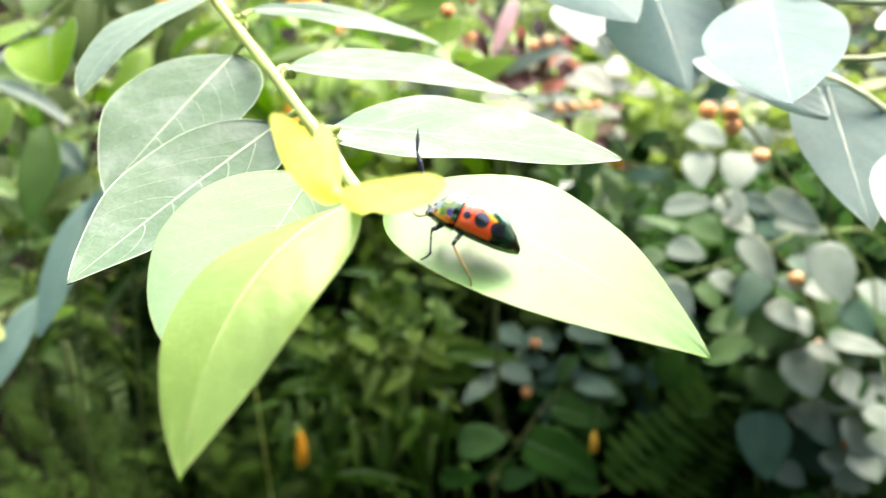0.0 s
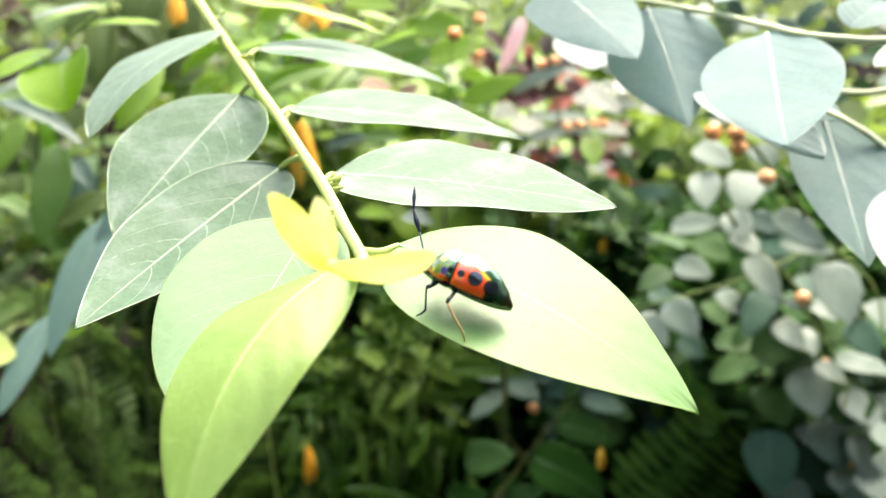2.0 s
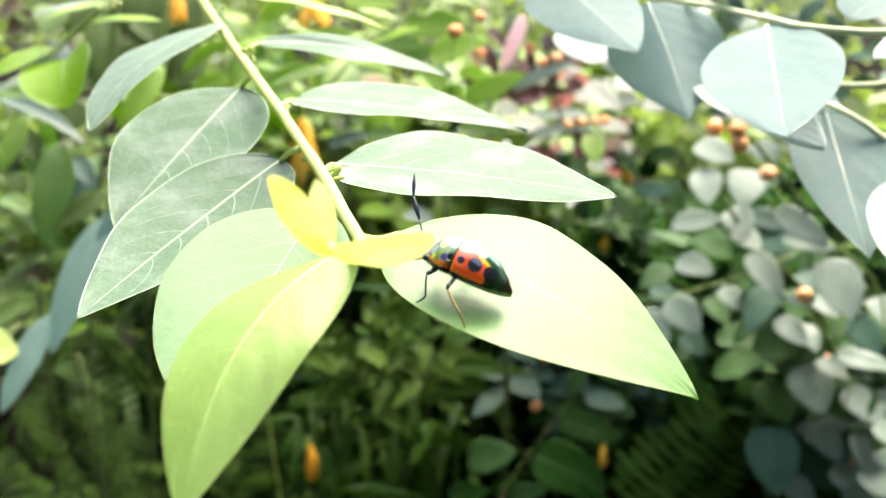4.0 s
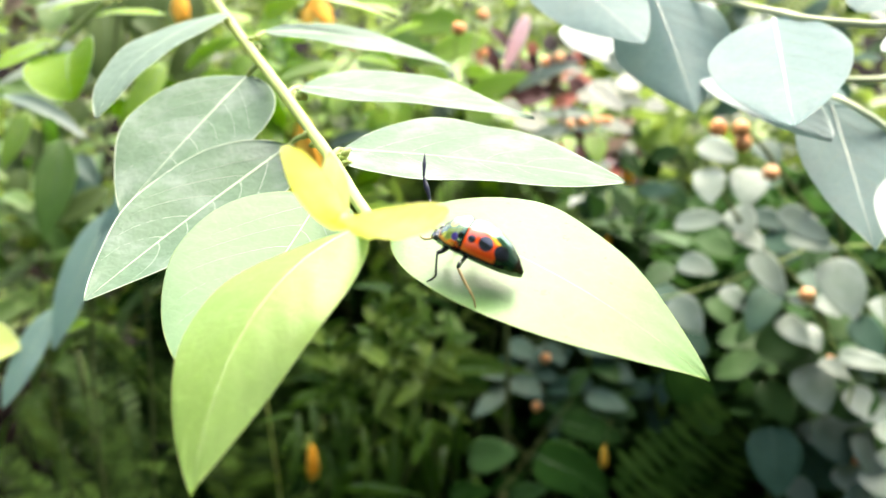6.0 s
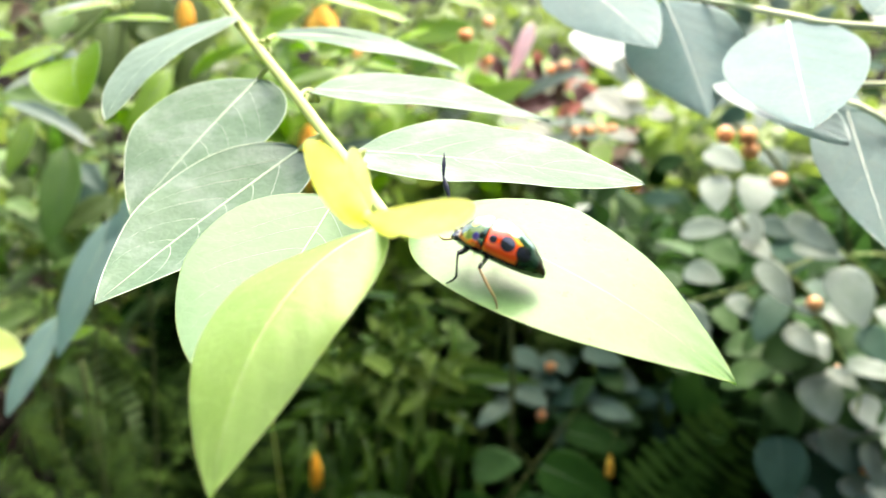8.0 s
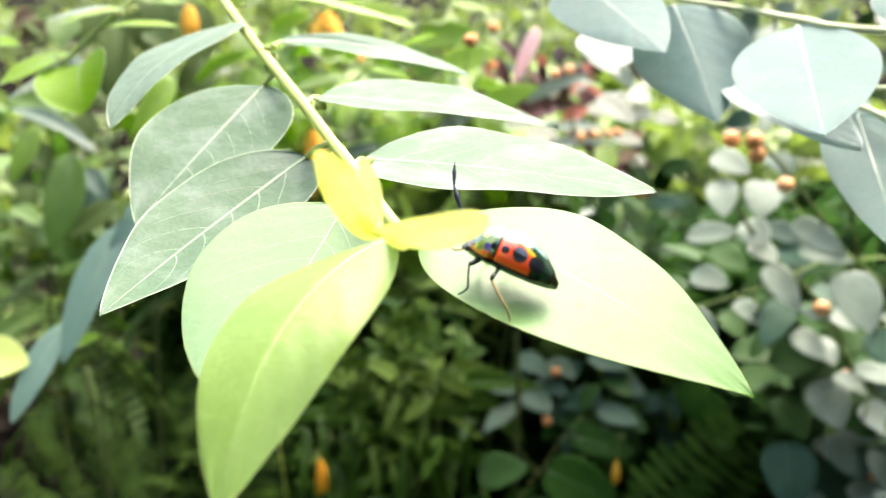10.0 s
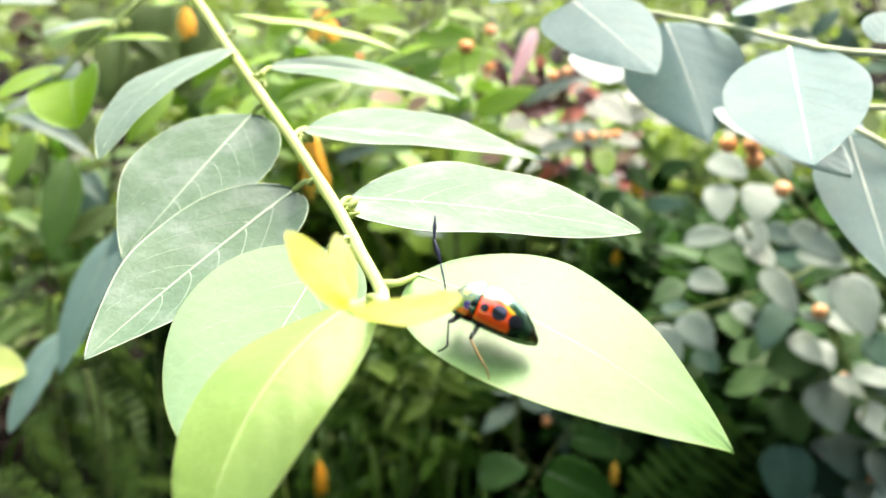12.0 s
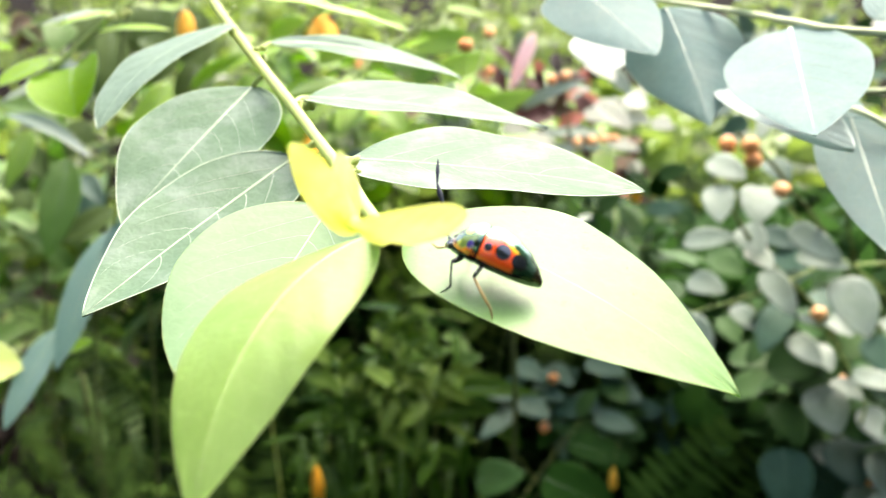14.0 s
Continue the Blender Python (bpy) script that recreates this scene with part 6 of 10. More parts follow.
leaf(herb, (-0.3578, 0.7820, 0.7484), (-0.3680, 0.7459, 0.7065), (0.20, -0.45, 0.87), (0.00965, 0.00965), LONG, m_bright, far=True)
leaf(herb, (-0.3027, 0.7996, 0.6761), (-0.3453, 0.7691, 0.6514), (0.09, -0.71, 0.70), (0.01228, 0.01228), LONG, m_olive, far=True)
leaf(herb, (-0.3622, 0.7466, 0.7684), (-0.2808, 0.7152, 0.7369), (0.29, -0.48, 0.83), (0.00775, 0.00775), LONG, m_grey, far=True)
leaf(herb, (-0.3841, 0.7888, 0.7683), (-0.3231, 0.7643, 0.7571), (0.19, -0.71, 0.67), (0.00825, 0.00825), LONG, m_lance, far=True)
leaf(herb, (-0.3067, 0.8515, 0.8233), (-0.3075, 0.8104, 0.7669), (0.45, -0.70, 0.55), (0.01578, 0.01578), LONG, m_olive, far=True)
leaf(herb, (-0.3133, 1.0239, 0.8313), (-0.3263, 0.9860, 0.7844), (-0.05, -0.79, 0.61), (0.02398, 0.02398), LONG, m_olive, far=True)
leaf(herb, (-0.2794, 1.0438, 0.8264), (-0.2936, 1.0055, 0.7785), (0.53, -0.64, 0.55), (0.01889, 0.01889), LONG, m_olive, far=True)
leaf(herb, (-0.3464, 1.0454, 0.8330), (-0.3495, 1.0071, 0.7850), (0.34, -0.81, 0.48), (0.02178, 0.02178), LONG, m_olive, far=True)
leaf(herb, (-0.3968, 1.0437, 0.8301), (-0.3988, 1.0066, 0.7852), (0.45, -0.75, 0.48), (0.02135, 0.02135), LONG, m_olive, far=True)
leaf(herb, (-0.2371, 0.7767, 0.7894), (-0.2660, 0.7397, 0.7455), (0.37, -0.67, 0.65), (0.01074, 0.01074), LONG, m_bright, far=True)
leaf(herb, (-0.2420, 0.8552, 0.7716), (-0.1824, 0.8463, 0.8045), (0.30, -0.81, 0.51), (0.00691, 0.00691), LONG, m_bright, far=True)
leaf(herb, (-0.2350, 0.8482, 0.7516), (-0.1921, 0.8347, 0.7720), (0.08, -0.74, 0.67), (0.00852, 0.00852), LONG, m_bright, far=True)
leaf(herb, (-0.1645, 0.8304, 0.7589), (-0.1119, 0.8178, 0.7813), (-0.08, -0.79, 0.61), (0.00931, 0.00931), LONG, m_bright, far=True)
leaf(herb, (-0.3974, 0.9663, 0.8210), (-0.3951, 0.9356, 0.7941), (0.25, -0.82, 0.52), (0.01729, 0.01729), LONG, m_lance, far=True)
leaf(herb, (-0.3849, 0.9539, 0.7856), (-0.4012, 0.9223, 0.7566), (0.35, -0.79, 0.51), (0.01444, 0.01444), LONG, m_grey, far=True)
leaf(herb, (-0.4238, 0.8545, 0.6556), (-0.3882, 0.8299, 0.6448), (0.06, -0.43, 0.90), (0.00984, 0.00984), LONG, m_lance, far=True)
leaf(herb, (-0.3637, 0.8865, 0.6839), (-0.3350, 0.8584, 0.6636), (0.03, -0.80, 0.60), (0.01045, 0.01045), LONG, m_grey, far=True)
leaf(herb, (-0.4288, 0.9108, 0.6650), (-0.4319, 0.8771, 0.6298), (0.23, -0.37, 0.90), (0.01166, 0.01166), LONG, m_olive, far=True)
leaf(herb, (-0.3162, 0.9619, 0.8059), (-0.2850, 0.9336, 0.7849), (0.42, -0.77, 0.48), (0.01275, 0.01275), LONG, m_olive, far=True)
leaf(herb, (-0.2475, 0.9501, 0.7702), (-0.2667, 0.9196, 0.7444), (0.17, -0.81, 0.57), (0.00926, 0.00926), LONG, m_olive, far=True)
stem(herb, [(-0.3394, 0.7840, 0.7533), (-0.3131, 0.7772, 0.7333), (-0.2854, 0.7705, 0.7133), (-0.2725, 0.7793, 0.6778), (-0.3000, 0.8400, 0.4500), (-0.3400, 0.8600, 0.0000)], (0.0011, 0.0014), m_cane, 'stalk')
frond(fern_near, (0.1727, 0.8512, 0.3257), (0.2758, 0.8638, 0.4479), (0.10, -0.85, 0.50), 2)
stem(fern_near, [(0.150, 1.020, -0.040), (0.1527, 0.8712, 0.2757), (0.1727, 0.8512, 0.3257)], (0.0030, 0.0016), m_cane, 'stalk')
frond(fern_near, (0.2338, 0.8812, 0.2884), (0.3187, 0.8941, 0.4121), (0.10, -0.85, 0.50), 2)
stem(fern_near, [(0.150, 1.020, -0.040), (0.2138, 0.9012, 0.2384), (0.2338, 0.8812, 0.2884)], (0.0030, 0.0016), m_cane, 'stalk')
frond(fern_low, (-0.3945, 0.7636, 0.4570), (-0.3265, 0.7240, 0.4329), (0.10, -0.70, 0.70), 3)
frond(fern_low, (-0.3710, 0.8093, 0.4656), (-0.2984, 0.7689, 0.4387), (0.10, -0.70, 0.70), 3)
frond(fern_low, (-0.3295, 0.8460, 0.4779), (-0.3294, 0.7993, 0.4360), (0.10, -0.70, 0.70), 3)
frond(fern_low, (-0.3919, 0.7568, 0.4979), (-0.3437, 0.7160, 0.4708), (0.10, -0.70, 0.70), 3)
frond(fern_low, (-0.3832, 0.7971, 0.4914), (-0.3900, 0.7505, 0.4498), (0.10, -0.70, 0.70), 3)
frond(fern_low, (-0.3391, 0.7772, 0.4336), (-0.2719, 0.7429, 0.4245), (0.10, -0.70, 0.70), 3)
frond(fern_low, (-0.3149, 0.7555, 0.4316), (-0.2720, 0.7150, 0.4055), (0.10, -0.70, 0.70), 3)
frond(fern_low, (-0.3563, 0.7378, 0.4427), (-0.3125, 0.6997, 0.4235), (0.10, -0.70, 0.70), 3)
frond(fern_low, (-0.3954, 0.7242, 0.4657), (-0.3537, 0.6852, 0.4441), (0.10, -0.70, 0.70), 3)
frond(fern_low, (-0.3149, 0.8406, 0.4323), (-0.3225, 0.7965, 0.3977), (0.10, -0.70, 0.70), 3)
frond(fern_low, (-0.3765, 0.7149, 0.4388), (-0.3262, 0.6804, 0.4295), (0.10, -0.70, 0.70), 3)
leaf(blades, (-0.1252, 1.0673, 0.3926), (-0.1493, 1.0297, 0.4155), (0.14, -0.66, 0.73), (0.00447, 0.00447), LONG, m_blade, far=True)
leaf(blades, (-0.1802, 1.0054, 0.2754), (-0.1859, 1.0141, 0.2293), (0.32, -0.59, 0.74), (0.00310, 0.00310), LONG, m_grass, far=True)
leaf(blades, (-0.0845, 1.0790, 0.2738), (-0.0297, 1.0875, 0.2903), (-0.21, -0.58, 0.78), (0.00563, 0.00563), LONG, m_dark, far=True)
leaf(blades, (-0.0528, 1.0073, 0.4639), (-0.0708, 0.9797, 0.4239), (-0.15, -0.65, 0.75), (0.00501, 0.00501), LONG, m_blade, far=True)
leaf(blades, (-0.0349, 1.0129, 0.4824), (-0.0280, 0.9831, 0.4580), (0.03, -0.62, 0.78), (0.00483, 0.00483), LONG, m_blade, far=True)
leaf(blades, (-0.1030, 1.0490, 0.3588), (-0.0767, 0.9787, 0.3510), (0.09, -0.62, 0.78), (0.00293, 0.00293), LONG, m_blade, far=True)
leaf(blades, (-0.0690, 1.0159, 0.4980), (-0.1162, 0.9559, 0.5252), (-0.07, -0.69, 0.72), (0.00549, 0.00549), LONG, m_dark, far=True)
leaf(blades, (-0.1716, 1.0589, 0.3340), (-0.2174, 1.0707, 0.3119), (-0.02, -0.60, 0.80), (0.00479, 0.00479), LONG, m_blade, far=True)
leaf(blades, (-0.0415, 1.0406, 0.4076), (-0.0030, 1.0367, 0.3717), (0.02, -0.71, 0.70), (0.00368, 0.00368), LONG, m_blade, far=True)
leaf(blades, (-0.1674, 1.0566, 0.2799), (-0.2172, 1.0378, 0.2875), (-0.03, -0.64, 0.77), (0.00302, 0.00302), LONG, m_dark, far=True)
leaf(blades, (-0.0760, 1.0689, 0.4243), (-0.0319, 1.0375, 0.4442), (0.16, -0.72, 0.68), (0.00558, 0.00558), LONG, m_blade, far=True)
leaf(blades, (-0.1695, 0.9560, 0.3324), (-0.2071, 0.9779, 0.3091), (0.24, -0.57, 0.78), (0.00318, 0.00318), LONG, m_blade, far=True)
leaf(blades, (-0.2148, 1.1332, 0.4059), (-0.1934, 1.1206, 0.3685), (-0.11, -0.64, 0.76), (0.00364, 0.00364), LONG, m_grass, far=True)
leaf(blades, (-0.1946, 1.0701, 0.3790), (-0.1557, 1.0172, 0.3697), (-0.11, -0.71, 0.70), (0.00482, 0.00482), LONG, m_blade, far=True)
leaf(blades, (-0.0442, 1.0850, 0.3517), (-0.0852, 1.0809, 0.3121), (0.09, -0.69, 0.72), (0.00338, 0.00338), LONG, m_blade, far=True)
leaf(blades, (-0.1217, 1.0379, 0.3506), (-0.1549, 1.0059, 0.3455), (0.28, -0.62, 0.73), (0.00533, 0.00533), LONG, m_blade, far=True)
leaf(blades, (-0.0928, 0.9781, 0.4207), (-0.1109, 0.9286, 0.4076), (-0.03, -0.60, 0.80), (0.00504, 0.00504), LONG, m_blade, far=True)
leaf(blades, (-0.1793, 0.9528, 0.3700), (-0.2117, 0.8973, 0.3878), (-0.13, -0.59, 0.80), (0.00470, 0.00470), LONG, m_blade, far=True)
leaf(blades, (-0.1658, 1.0007, 0.3109), (-0.1974, 1.0172, 0.2894), (-0.12, -0.67, 0.73), (0.00290, 0.00290), LONG, m_grass, far=True)
leaf(blades, (-0.1755, 1.0268, 0.3521), (-0.1340, 1.0172, 0.3336), (0.34, -0.57, 0.75), (0.00454, 0.00454), LONG, m_blade, far=True)
leaf(blades, (-0.0585, 1.0358, 0.4978), (-0.0774, 1.0379, 0.4721), (-0.10, -0.75, 0.66), (0.00377, 0.00377), LONG, m_blade, far=True)
leaf(blades, (-0.1691, 1.0641, 0.4612), (-0.1633, 1.0607, 0.4214), (0.36, -0.61, 0.70), (0.00502, 0.00502), LONG, m_grass, far=True)
leaf(blades, (-0.0406, 1.0104, 0.4908), (0.0078, 1.0258, 0.4600), (0.18, -0.73, 0.66), (0.00282, 0.00282), LONG, m_dark, far=True)
leaf(blades, (-0.1529, 0.9435, 0.3379), (-0.1410, 0.8705, 0.3338), (0.16, -0.62, 0.76), (0.00275, 0.00275), LONG, m_blade, far=True)
leaf(blades, (-0.1887, 1.0222, 0.4282), (-0.1655, 0.9830, 0.4096), (-0.03, -0.69, 0.72), (0.00275, 0.00275), LONG, m_dark, far=True)
leaf(blades, (-0.0953, 0.9720, 0.4228), (-0.0694, 0.9301, 0.4269), (0.12, -0.68, 0.73), (0.00333, 0.00333), LONG, m_blade, far=True)
leaf(blades, (-0.0857, 1.0746, 0.4500), (-0.1112, 1.0799, 0.3986), (0.00, -0.73, 0.68), (0.00346, 0.00346), LONG, m_blade, far=True)
leaf(blades, (-0.0767, 0.9698, 0.4282), (-0.1149, 0.9827, 0.4372), (0.25, -0.62, 0.74), (0.00405, 0.00405), LONG, m_grass, far=True)
leaf(blades, (-0.1733, 1.0236, 0.2538), (-0.2090, 1.0027, 0.2226), (0.27, -0.59, 0.76), (0.00555, 0.00555), LONG, m_dark, far=True)
leaf(blades, (-0.1002, 1.0213, 0.2866), (-0.0638, 0.9807, 0.3139), (0.24, -0.60, 0.76), (0.00544, 0.00544), LONG, m_grass, far=True)
leaf(blades, (-0.1674, 1.0010, 0.4733), (-0.2027, 1.0083, 0.4483), (0.18, -0.66, 0.73), (0.00548, 0.00548), LONG, m_blade, far=True)
leaf(blades, (-0.1169, 0.9581, 0.3719), (-0.1523, 0.9021, 0.4033), (0.22, -0.64, 0.74), (0.00443, 0.00443), LONG, m_blade, far=True)
leaf(blades, (-0.2053, 1.0509, 0.4479), (-0.2152, 1.0433, 0.3974), (-0.08, -0.74, 0.67), (0.00320, 0.00320), LONG, m_grass, far=True)
leaf(blades, (-0.0784, 1.0264, 0.3999), (-0.0605, 0.9627, 0.3951), (-0.11, -0.72, 0.69), (0.00354, 0.00354), LONG, m_dark, far=True)
leaf(blades, (-0.1275, 1.0174, 0.3265), (-0.0999, 1.0210, 0.3014), (0.27, -0.61, 0.75), (0.00359, 0.00359), LONG, m_grass, far=True)
leaf(blades, (-0.1114, 1.0190, 0.2706), (-0.1236, 0.9803, 0.2687), (0.19, -0.67, 0.72), (0.00464, 0.00464), LONG, m_blade, far=True)
leaf(blades, (-0.1371, 0.9546, 0.3671), (-0.1224, 0.8952, 0.3603), (0.08, -0.55, 0.83), (0.00481, 0.00481), LONG, m_blade, far=True)
leaf(blades, (-0.0957, 1.0857, 0.2682), (-0.1241, 1.0924, 0.2400), (0.13, -0.63, 0.77), (0.00415, 0.00415), LONG, m_dark, far=True)
leaf(blades, (-0.1345, 1.0371, 0.3094), (-0.0898, 1.0200, 0.3307), (0.05, -0.69, 0.72), (0.00351, 0.00351), LONG, m_blade, far=True)
leaf(blades, (-0.0842, 1.0053, 0.4003), (-0.0731, 1.0021, 0.3685), (-0.13, -0.70, 0.71), (0.00451, 0.00451), LONG, m_blade, far=True)
leaf(blades, (-0.1847, 1.0649, 0.3239), (-0.2093, 1.0696, 0.2746), (0.05, -0.65, 0.76), (0.00305, 0.00305), LONG, m_blade, far=True)
leaf(blades, (-0.1610, 0.9919, 0.4567), (-0.1269, 0.9454, 0.4464), (0.28, -0.69, 0.66), (0.00439, 0.00439), LONG, m_dark, far=True)
leaf(blades, (-0.0313, 1.1098, 0.4554), (-0.0615, 1.0526, 0.4728), (-0.10, -0.73, 0.68), (0.00477, 0.00477), LONG, m_grass, far=True)
leaf(blades, (-0.2039, 0.9908, 0.2771), (-0.1680, 1.0097, 0.2564), (-0.07, -0.64, 0.77), (0.00548, 0.00548), LONG, m_blade, far=True)
leaf(blades, (-0.1339, 0.9564, 0.3610), (-0.0893, 0.9133, 0.3871), (-0.07, -0.63, 0.77), (0.00438, 0.00438), LONG, m_blade, far=True)
leaf(blades, (-0.0891, 1.0588, 0.3838), (-0.0686, 1.0613, 0.3506), (-0.22, -0.57, 0.79), (0.00328, 0.00328), LONG, m_dark, far=True)
leaf(blades, (-0.2129, 1.0843, 0.4058), (-0.2225, 1.0164, 0.4156), (0.07, -0.59, 0.80), (0.00416, 0.00416), LONG, m_blade, far=True)
leaf(blades, (-0.1977, 1.0328, 0.3707), (-0.1368, 0.9871, 0.3917), (0.22, -0.61, 0.76), (0.00337, 0.00337), LONG, m_dark, far=True)
leaf(blades, (-0.1078, 0.9438, 0.3118), (-0.1430, 0.8995, 0.3239), (0.07, -0.52, 0.85), (0.00394, 0.00394), LONG, m_dark, far=True)
leaf(blades, (-0.0497, 1.0512, 0.4097), (-0.0822, 1.0195, 0.3918), (-0.17, -0.63, 0.76), (0.00591, 0.00591), LONG, m_dark, far=True)
leaf(blades, (-0.0291, 0.9844, 0.3828), (-0.0662, 0.9284, 0.3888), (-0.08, -0.61, 0.79), (0.00473, 0.00473), LONG, m_blade, far=True)
leaf(blades, (-0.1533, 1.0503, 0.3049), (-0.1391, 1.0036, 0.2910), (0.20, -0.66, 0.72), (0.00322, 0.00322), LONG, m_blade, far=True)
leaf(blades, (-0.1535, 1.0576, 0.3702), (-0.1823, 1.0695, 0.3356), (-0.06, -0.72, 0.69), (0.00530, 0.00530), LONG, m_dark, far=True)
leaf(blades, (-0.1365, 1.0717, 0.3699), (-0.0842, 1.0373, 0.3530), (-0.07, -0.71, 0.70), (0.00320, 0.00320), LONG, m_blade, far=True)
leaf(blades, (-0.2072, 1.0676, 0.2849), (-0.2089, 1.0010, 0.2794), (0.08, -0.53, 0.85), (0.00325, 0.00325), LONG, m_blade, far=True)
leaf(strap, (0.2044, 1.1663, 0.6274), (0.1843, 1.1550, 0.6098), (-0.19, -0.77, 0.60), (0.00847, 0.00847), LONG, m_maroon, far=True)
leaf(strap, (0.0972, 1.1565, 0.7199), (0.0922, 1.1771, 0.7443), (-0.08, -0.83, 0.55), (0.00551, 0.00551), LONG, m_maroon, far=True)
leaf(strap, (0.0514, 1.1139, 0.7023), (0.0518, 1.1137, 0.7378), (0.11, -0.77, 0.62), (0.00608, 0.00608), LONG, m_maroon, far=True)
leaf(strap, (0.1614, 1.0724, 0.6218), (0.1839, 1.0871, 0.5952), (-0.29, -0.75, 0.59), (0.00821, 0.00821), LONG, m_maroon, far=True)
leaf(strap, (0.0349, 1.1306, 0.7126), (0.0693, 1.1210, 0.7258), (0.08, -0.74, 0.66), (0.00868, 0.00868), LONG, m_maroon, far=True)
leaf(strap, (0.0618, 1.0917, 0.7180), (0.0737, 1.0874, 0.7005), (0.04, -0.80, 0.59), (0.00829, 0.00829), LONG, m_maroon, far=True)
leaf(strap, (0.1689, 1.1091, 0.6125), (0.2110, 1.1285, 0.6028), (0.14, -0.80, 0.58), (0.00779, 0.00779), LONG, m_rust, far=True)
leaf(strap, (0.1119, 1.0916, 0.7101), (0.0864, 1.1164, 0.7230), (-0.34, -0.72, 0.60), (0.00615, 0.00615), LONG, m_litter, far=True)
leaf(strap, (0.0897, 1.1530, 0.7318), (0.0615, 1.1718, 0.6962), (-0.09, -0.84, 0.53), (0.00762, 0.00762), LONG, m_maroon, far=True)
leaf(strap, (0.1783, 1.0509, 0.6420), (0.1998, 1.0464, 0.6782), (-0.12, -0.70, 0.71), (0.00560, 0.00560), LONG, m_maroon, far=True)
leaf(strap, (0.1212, 1.1496, 0.6872), (0.1324, 1.1080, 0.6577), (-0.07, -0.80, 0.60), (0.00780, 0.00780), LONG, m_maroon, far=True)
leaf(strap, (0.1167, 1.1584, 0.7466), (0.1158, 1.1923, 0.7679), (-0.29, -0.82, 0.49), (0.00835, 0.00835), LONG, m_litter, far=True)
leaf(strap, (0.1770, 1.0913, 0.6322), (0.1925, 1.0677, 0.6255), (0.11, -0.76, 0.64), (0.00624, 0.00624), LONG, m_maroon, far=True)
leaf(strap, (0.1126, 1.1619, 0.7048), (0.1515, 1.1735, 0.6762), (0.16, -0.83, 0.54), (0.00984, 0.00984), LONG, m_maroon, far=True)
leaf(strap, (0.0412, 1.1813, 0.6935), (0.0675, 1.2061, 0.7226), (-0.17, -0.83, 0.53), (0.00850, 0.00850), LONG, m_litter, far=True)
leaf(strap, (0.1078, 1.1151, 0.6194), (0.0990, 1.1050, 0.6457), (-0.12, -0.81, 0.57), (0.00919, 0.00919), LONG, m_litter, far=True)
leaf(strap, (0.0911, 1.0885, 0.7376), (0.0874, 1.0976, 0.7665), (-0.21, -0.81, 0.56), (0.00635, 0.00635), LONG, m_maroon, far=True)
leaf(strap, (0.0901, 1.1683, 0.7334), (0.0582, 1.1619, 0.7241), (-0.15, -0.84, 0.52), (0.00695, 0.00695), LONG, m_maroon, far=True)
leaf(strap, (0.1124, 1.0987, 0.6379), (0.1454, 1.1022, 0.6436), (-0.38, -0.65, 0.66), (0.00654, 0.00654), LONG, m_rust, far=True)
leaf(strap, (0.1410, 1.1174, 0.6843), (0.1489, 1.1107, 0.6490), (-0.28, -0.75, 0.60), (0.00826, 0.00826), LONG, m_maroon, far=True)
leaf(strap, (0.0598, 1.1758, 0.6800), (0.0768, 1.1449, 0.7090), (-0.10, -0.79, 0.61), (0.00990, 0.00990), LONG, m_rust, far=True)
leaf(strap, (0.1984, 1.0867, 0.6256), (0.1916, 1.0584, 0.6580), (-0.35, -0.74, 0.58), (0.00824, 0.00824), LONG, m_maroon, far=True)
leaf(strap, (0.1153, 1.0650, 0.7314), (0.1608, 1.0857, 0.7206), (-0.33, -0.75, 0.57), (0.00945, 0.00945), LONG, m_rust, far=True)
leaf(strap, (0.0403, 1.1066, 0.7284), (0.0203, 1.0835, 0.7219), (0.24, -0.77, 0.59), (0.00665, 0.00665), LONG, m_maroon, far=True)
leaf(strap, (0.1044, 1.0340, 0.6540), (0.0836, 1.0345, 0.6377), (0.14, -0.79, 0.60), (0.00667, 0.00667), LONG, m_rust, far=True)
leaf(strap, (0.1392, 1.1184, 0.7548), (0.1465, 1.0996, 0.7362), (-0.37, -0.75, 0.55), (0.00581, 0.00581), LONG, m_rust, far=True)
leaf(strap, (0.0436, 1.1829, 0.7147), (0.0199, 1.2091, 0.7513), (-0.03, -0.80, 0.59), (0.00549, 0.00549), LONG, m_rust, far=True)
leaf(strap, (0.2042, 1.0994, 0.6079), (0.2375, 1.0976, 0.5931), (-0.22, -0.72, 0.66), (0.00626, 0.00626), LONG, m_maroon, far=True)
leaf(strap, (0.0867, 1.0690, 0.7403), (0.0579, 1.0461, 0.7609), (0.10, -0.76, 0.65), (0.00547, 0.00547), LONG, m_maroon, far=True)
leaf(strap, (0.0764, 1.1953, 0.7300), (0.1062, 1.1779, 0.7101), (-0.17, -0.80, 0.57), (0.00756, 0.00756), LONG, m_maroon, far=True)
leaf(strap, (0.2135, 1.1511, 0.6354), (0.2304, 1.1405, 0.6202), (0.05, -0.80, 0.60), (0.00475, 0.00475), LONG, m_maroon, far=True)
leaf(strap, (0.1172, 1.0960, 0.7113), (0.1012, 1.1072, 0.7344), (-0.29, -0.79, 0.55), (0.00860, 0.00860), LONG, m_maroon, far=True)
leaf(strap, (0.1115, 1.0878, 0.7410), (0.1143, 1.0875, 0.7090), (-0.34, -0.73, 0.60), (0.00637, 0.00637), LONG, m_maroon, far=True)
leaf(strap, (0.1327, 1.0490, 0.6361), (0.1181, 1.0382, 0.6545), (0.10, -0.78, 0.61), (0.00497, 0.00497), LONG, m_maroon, far=True)
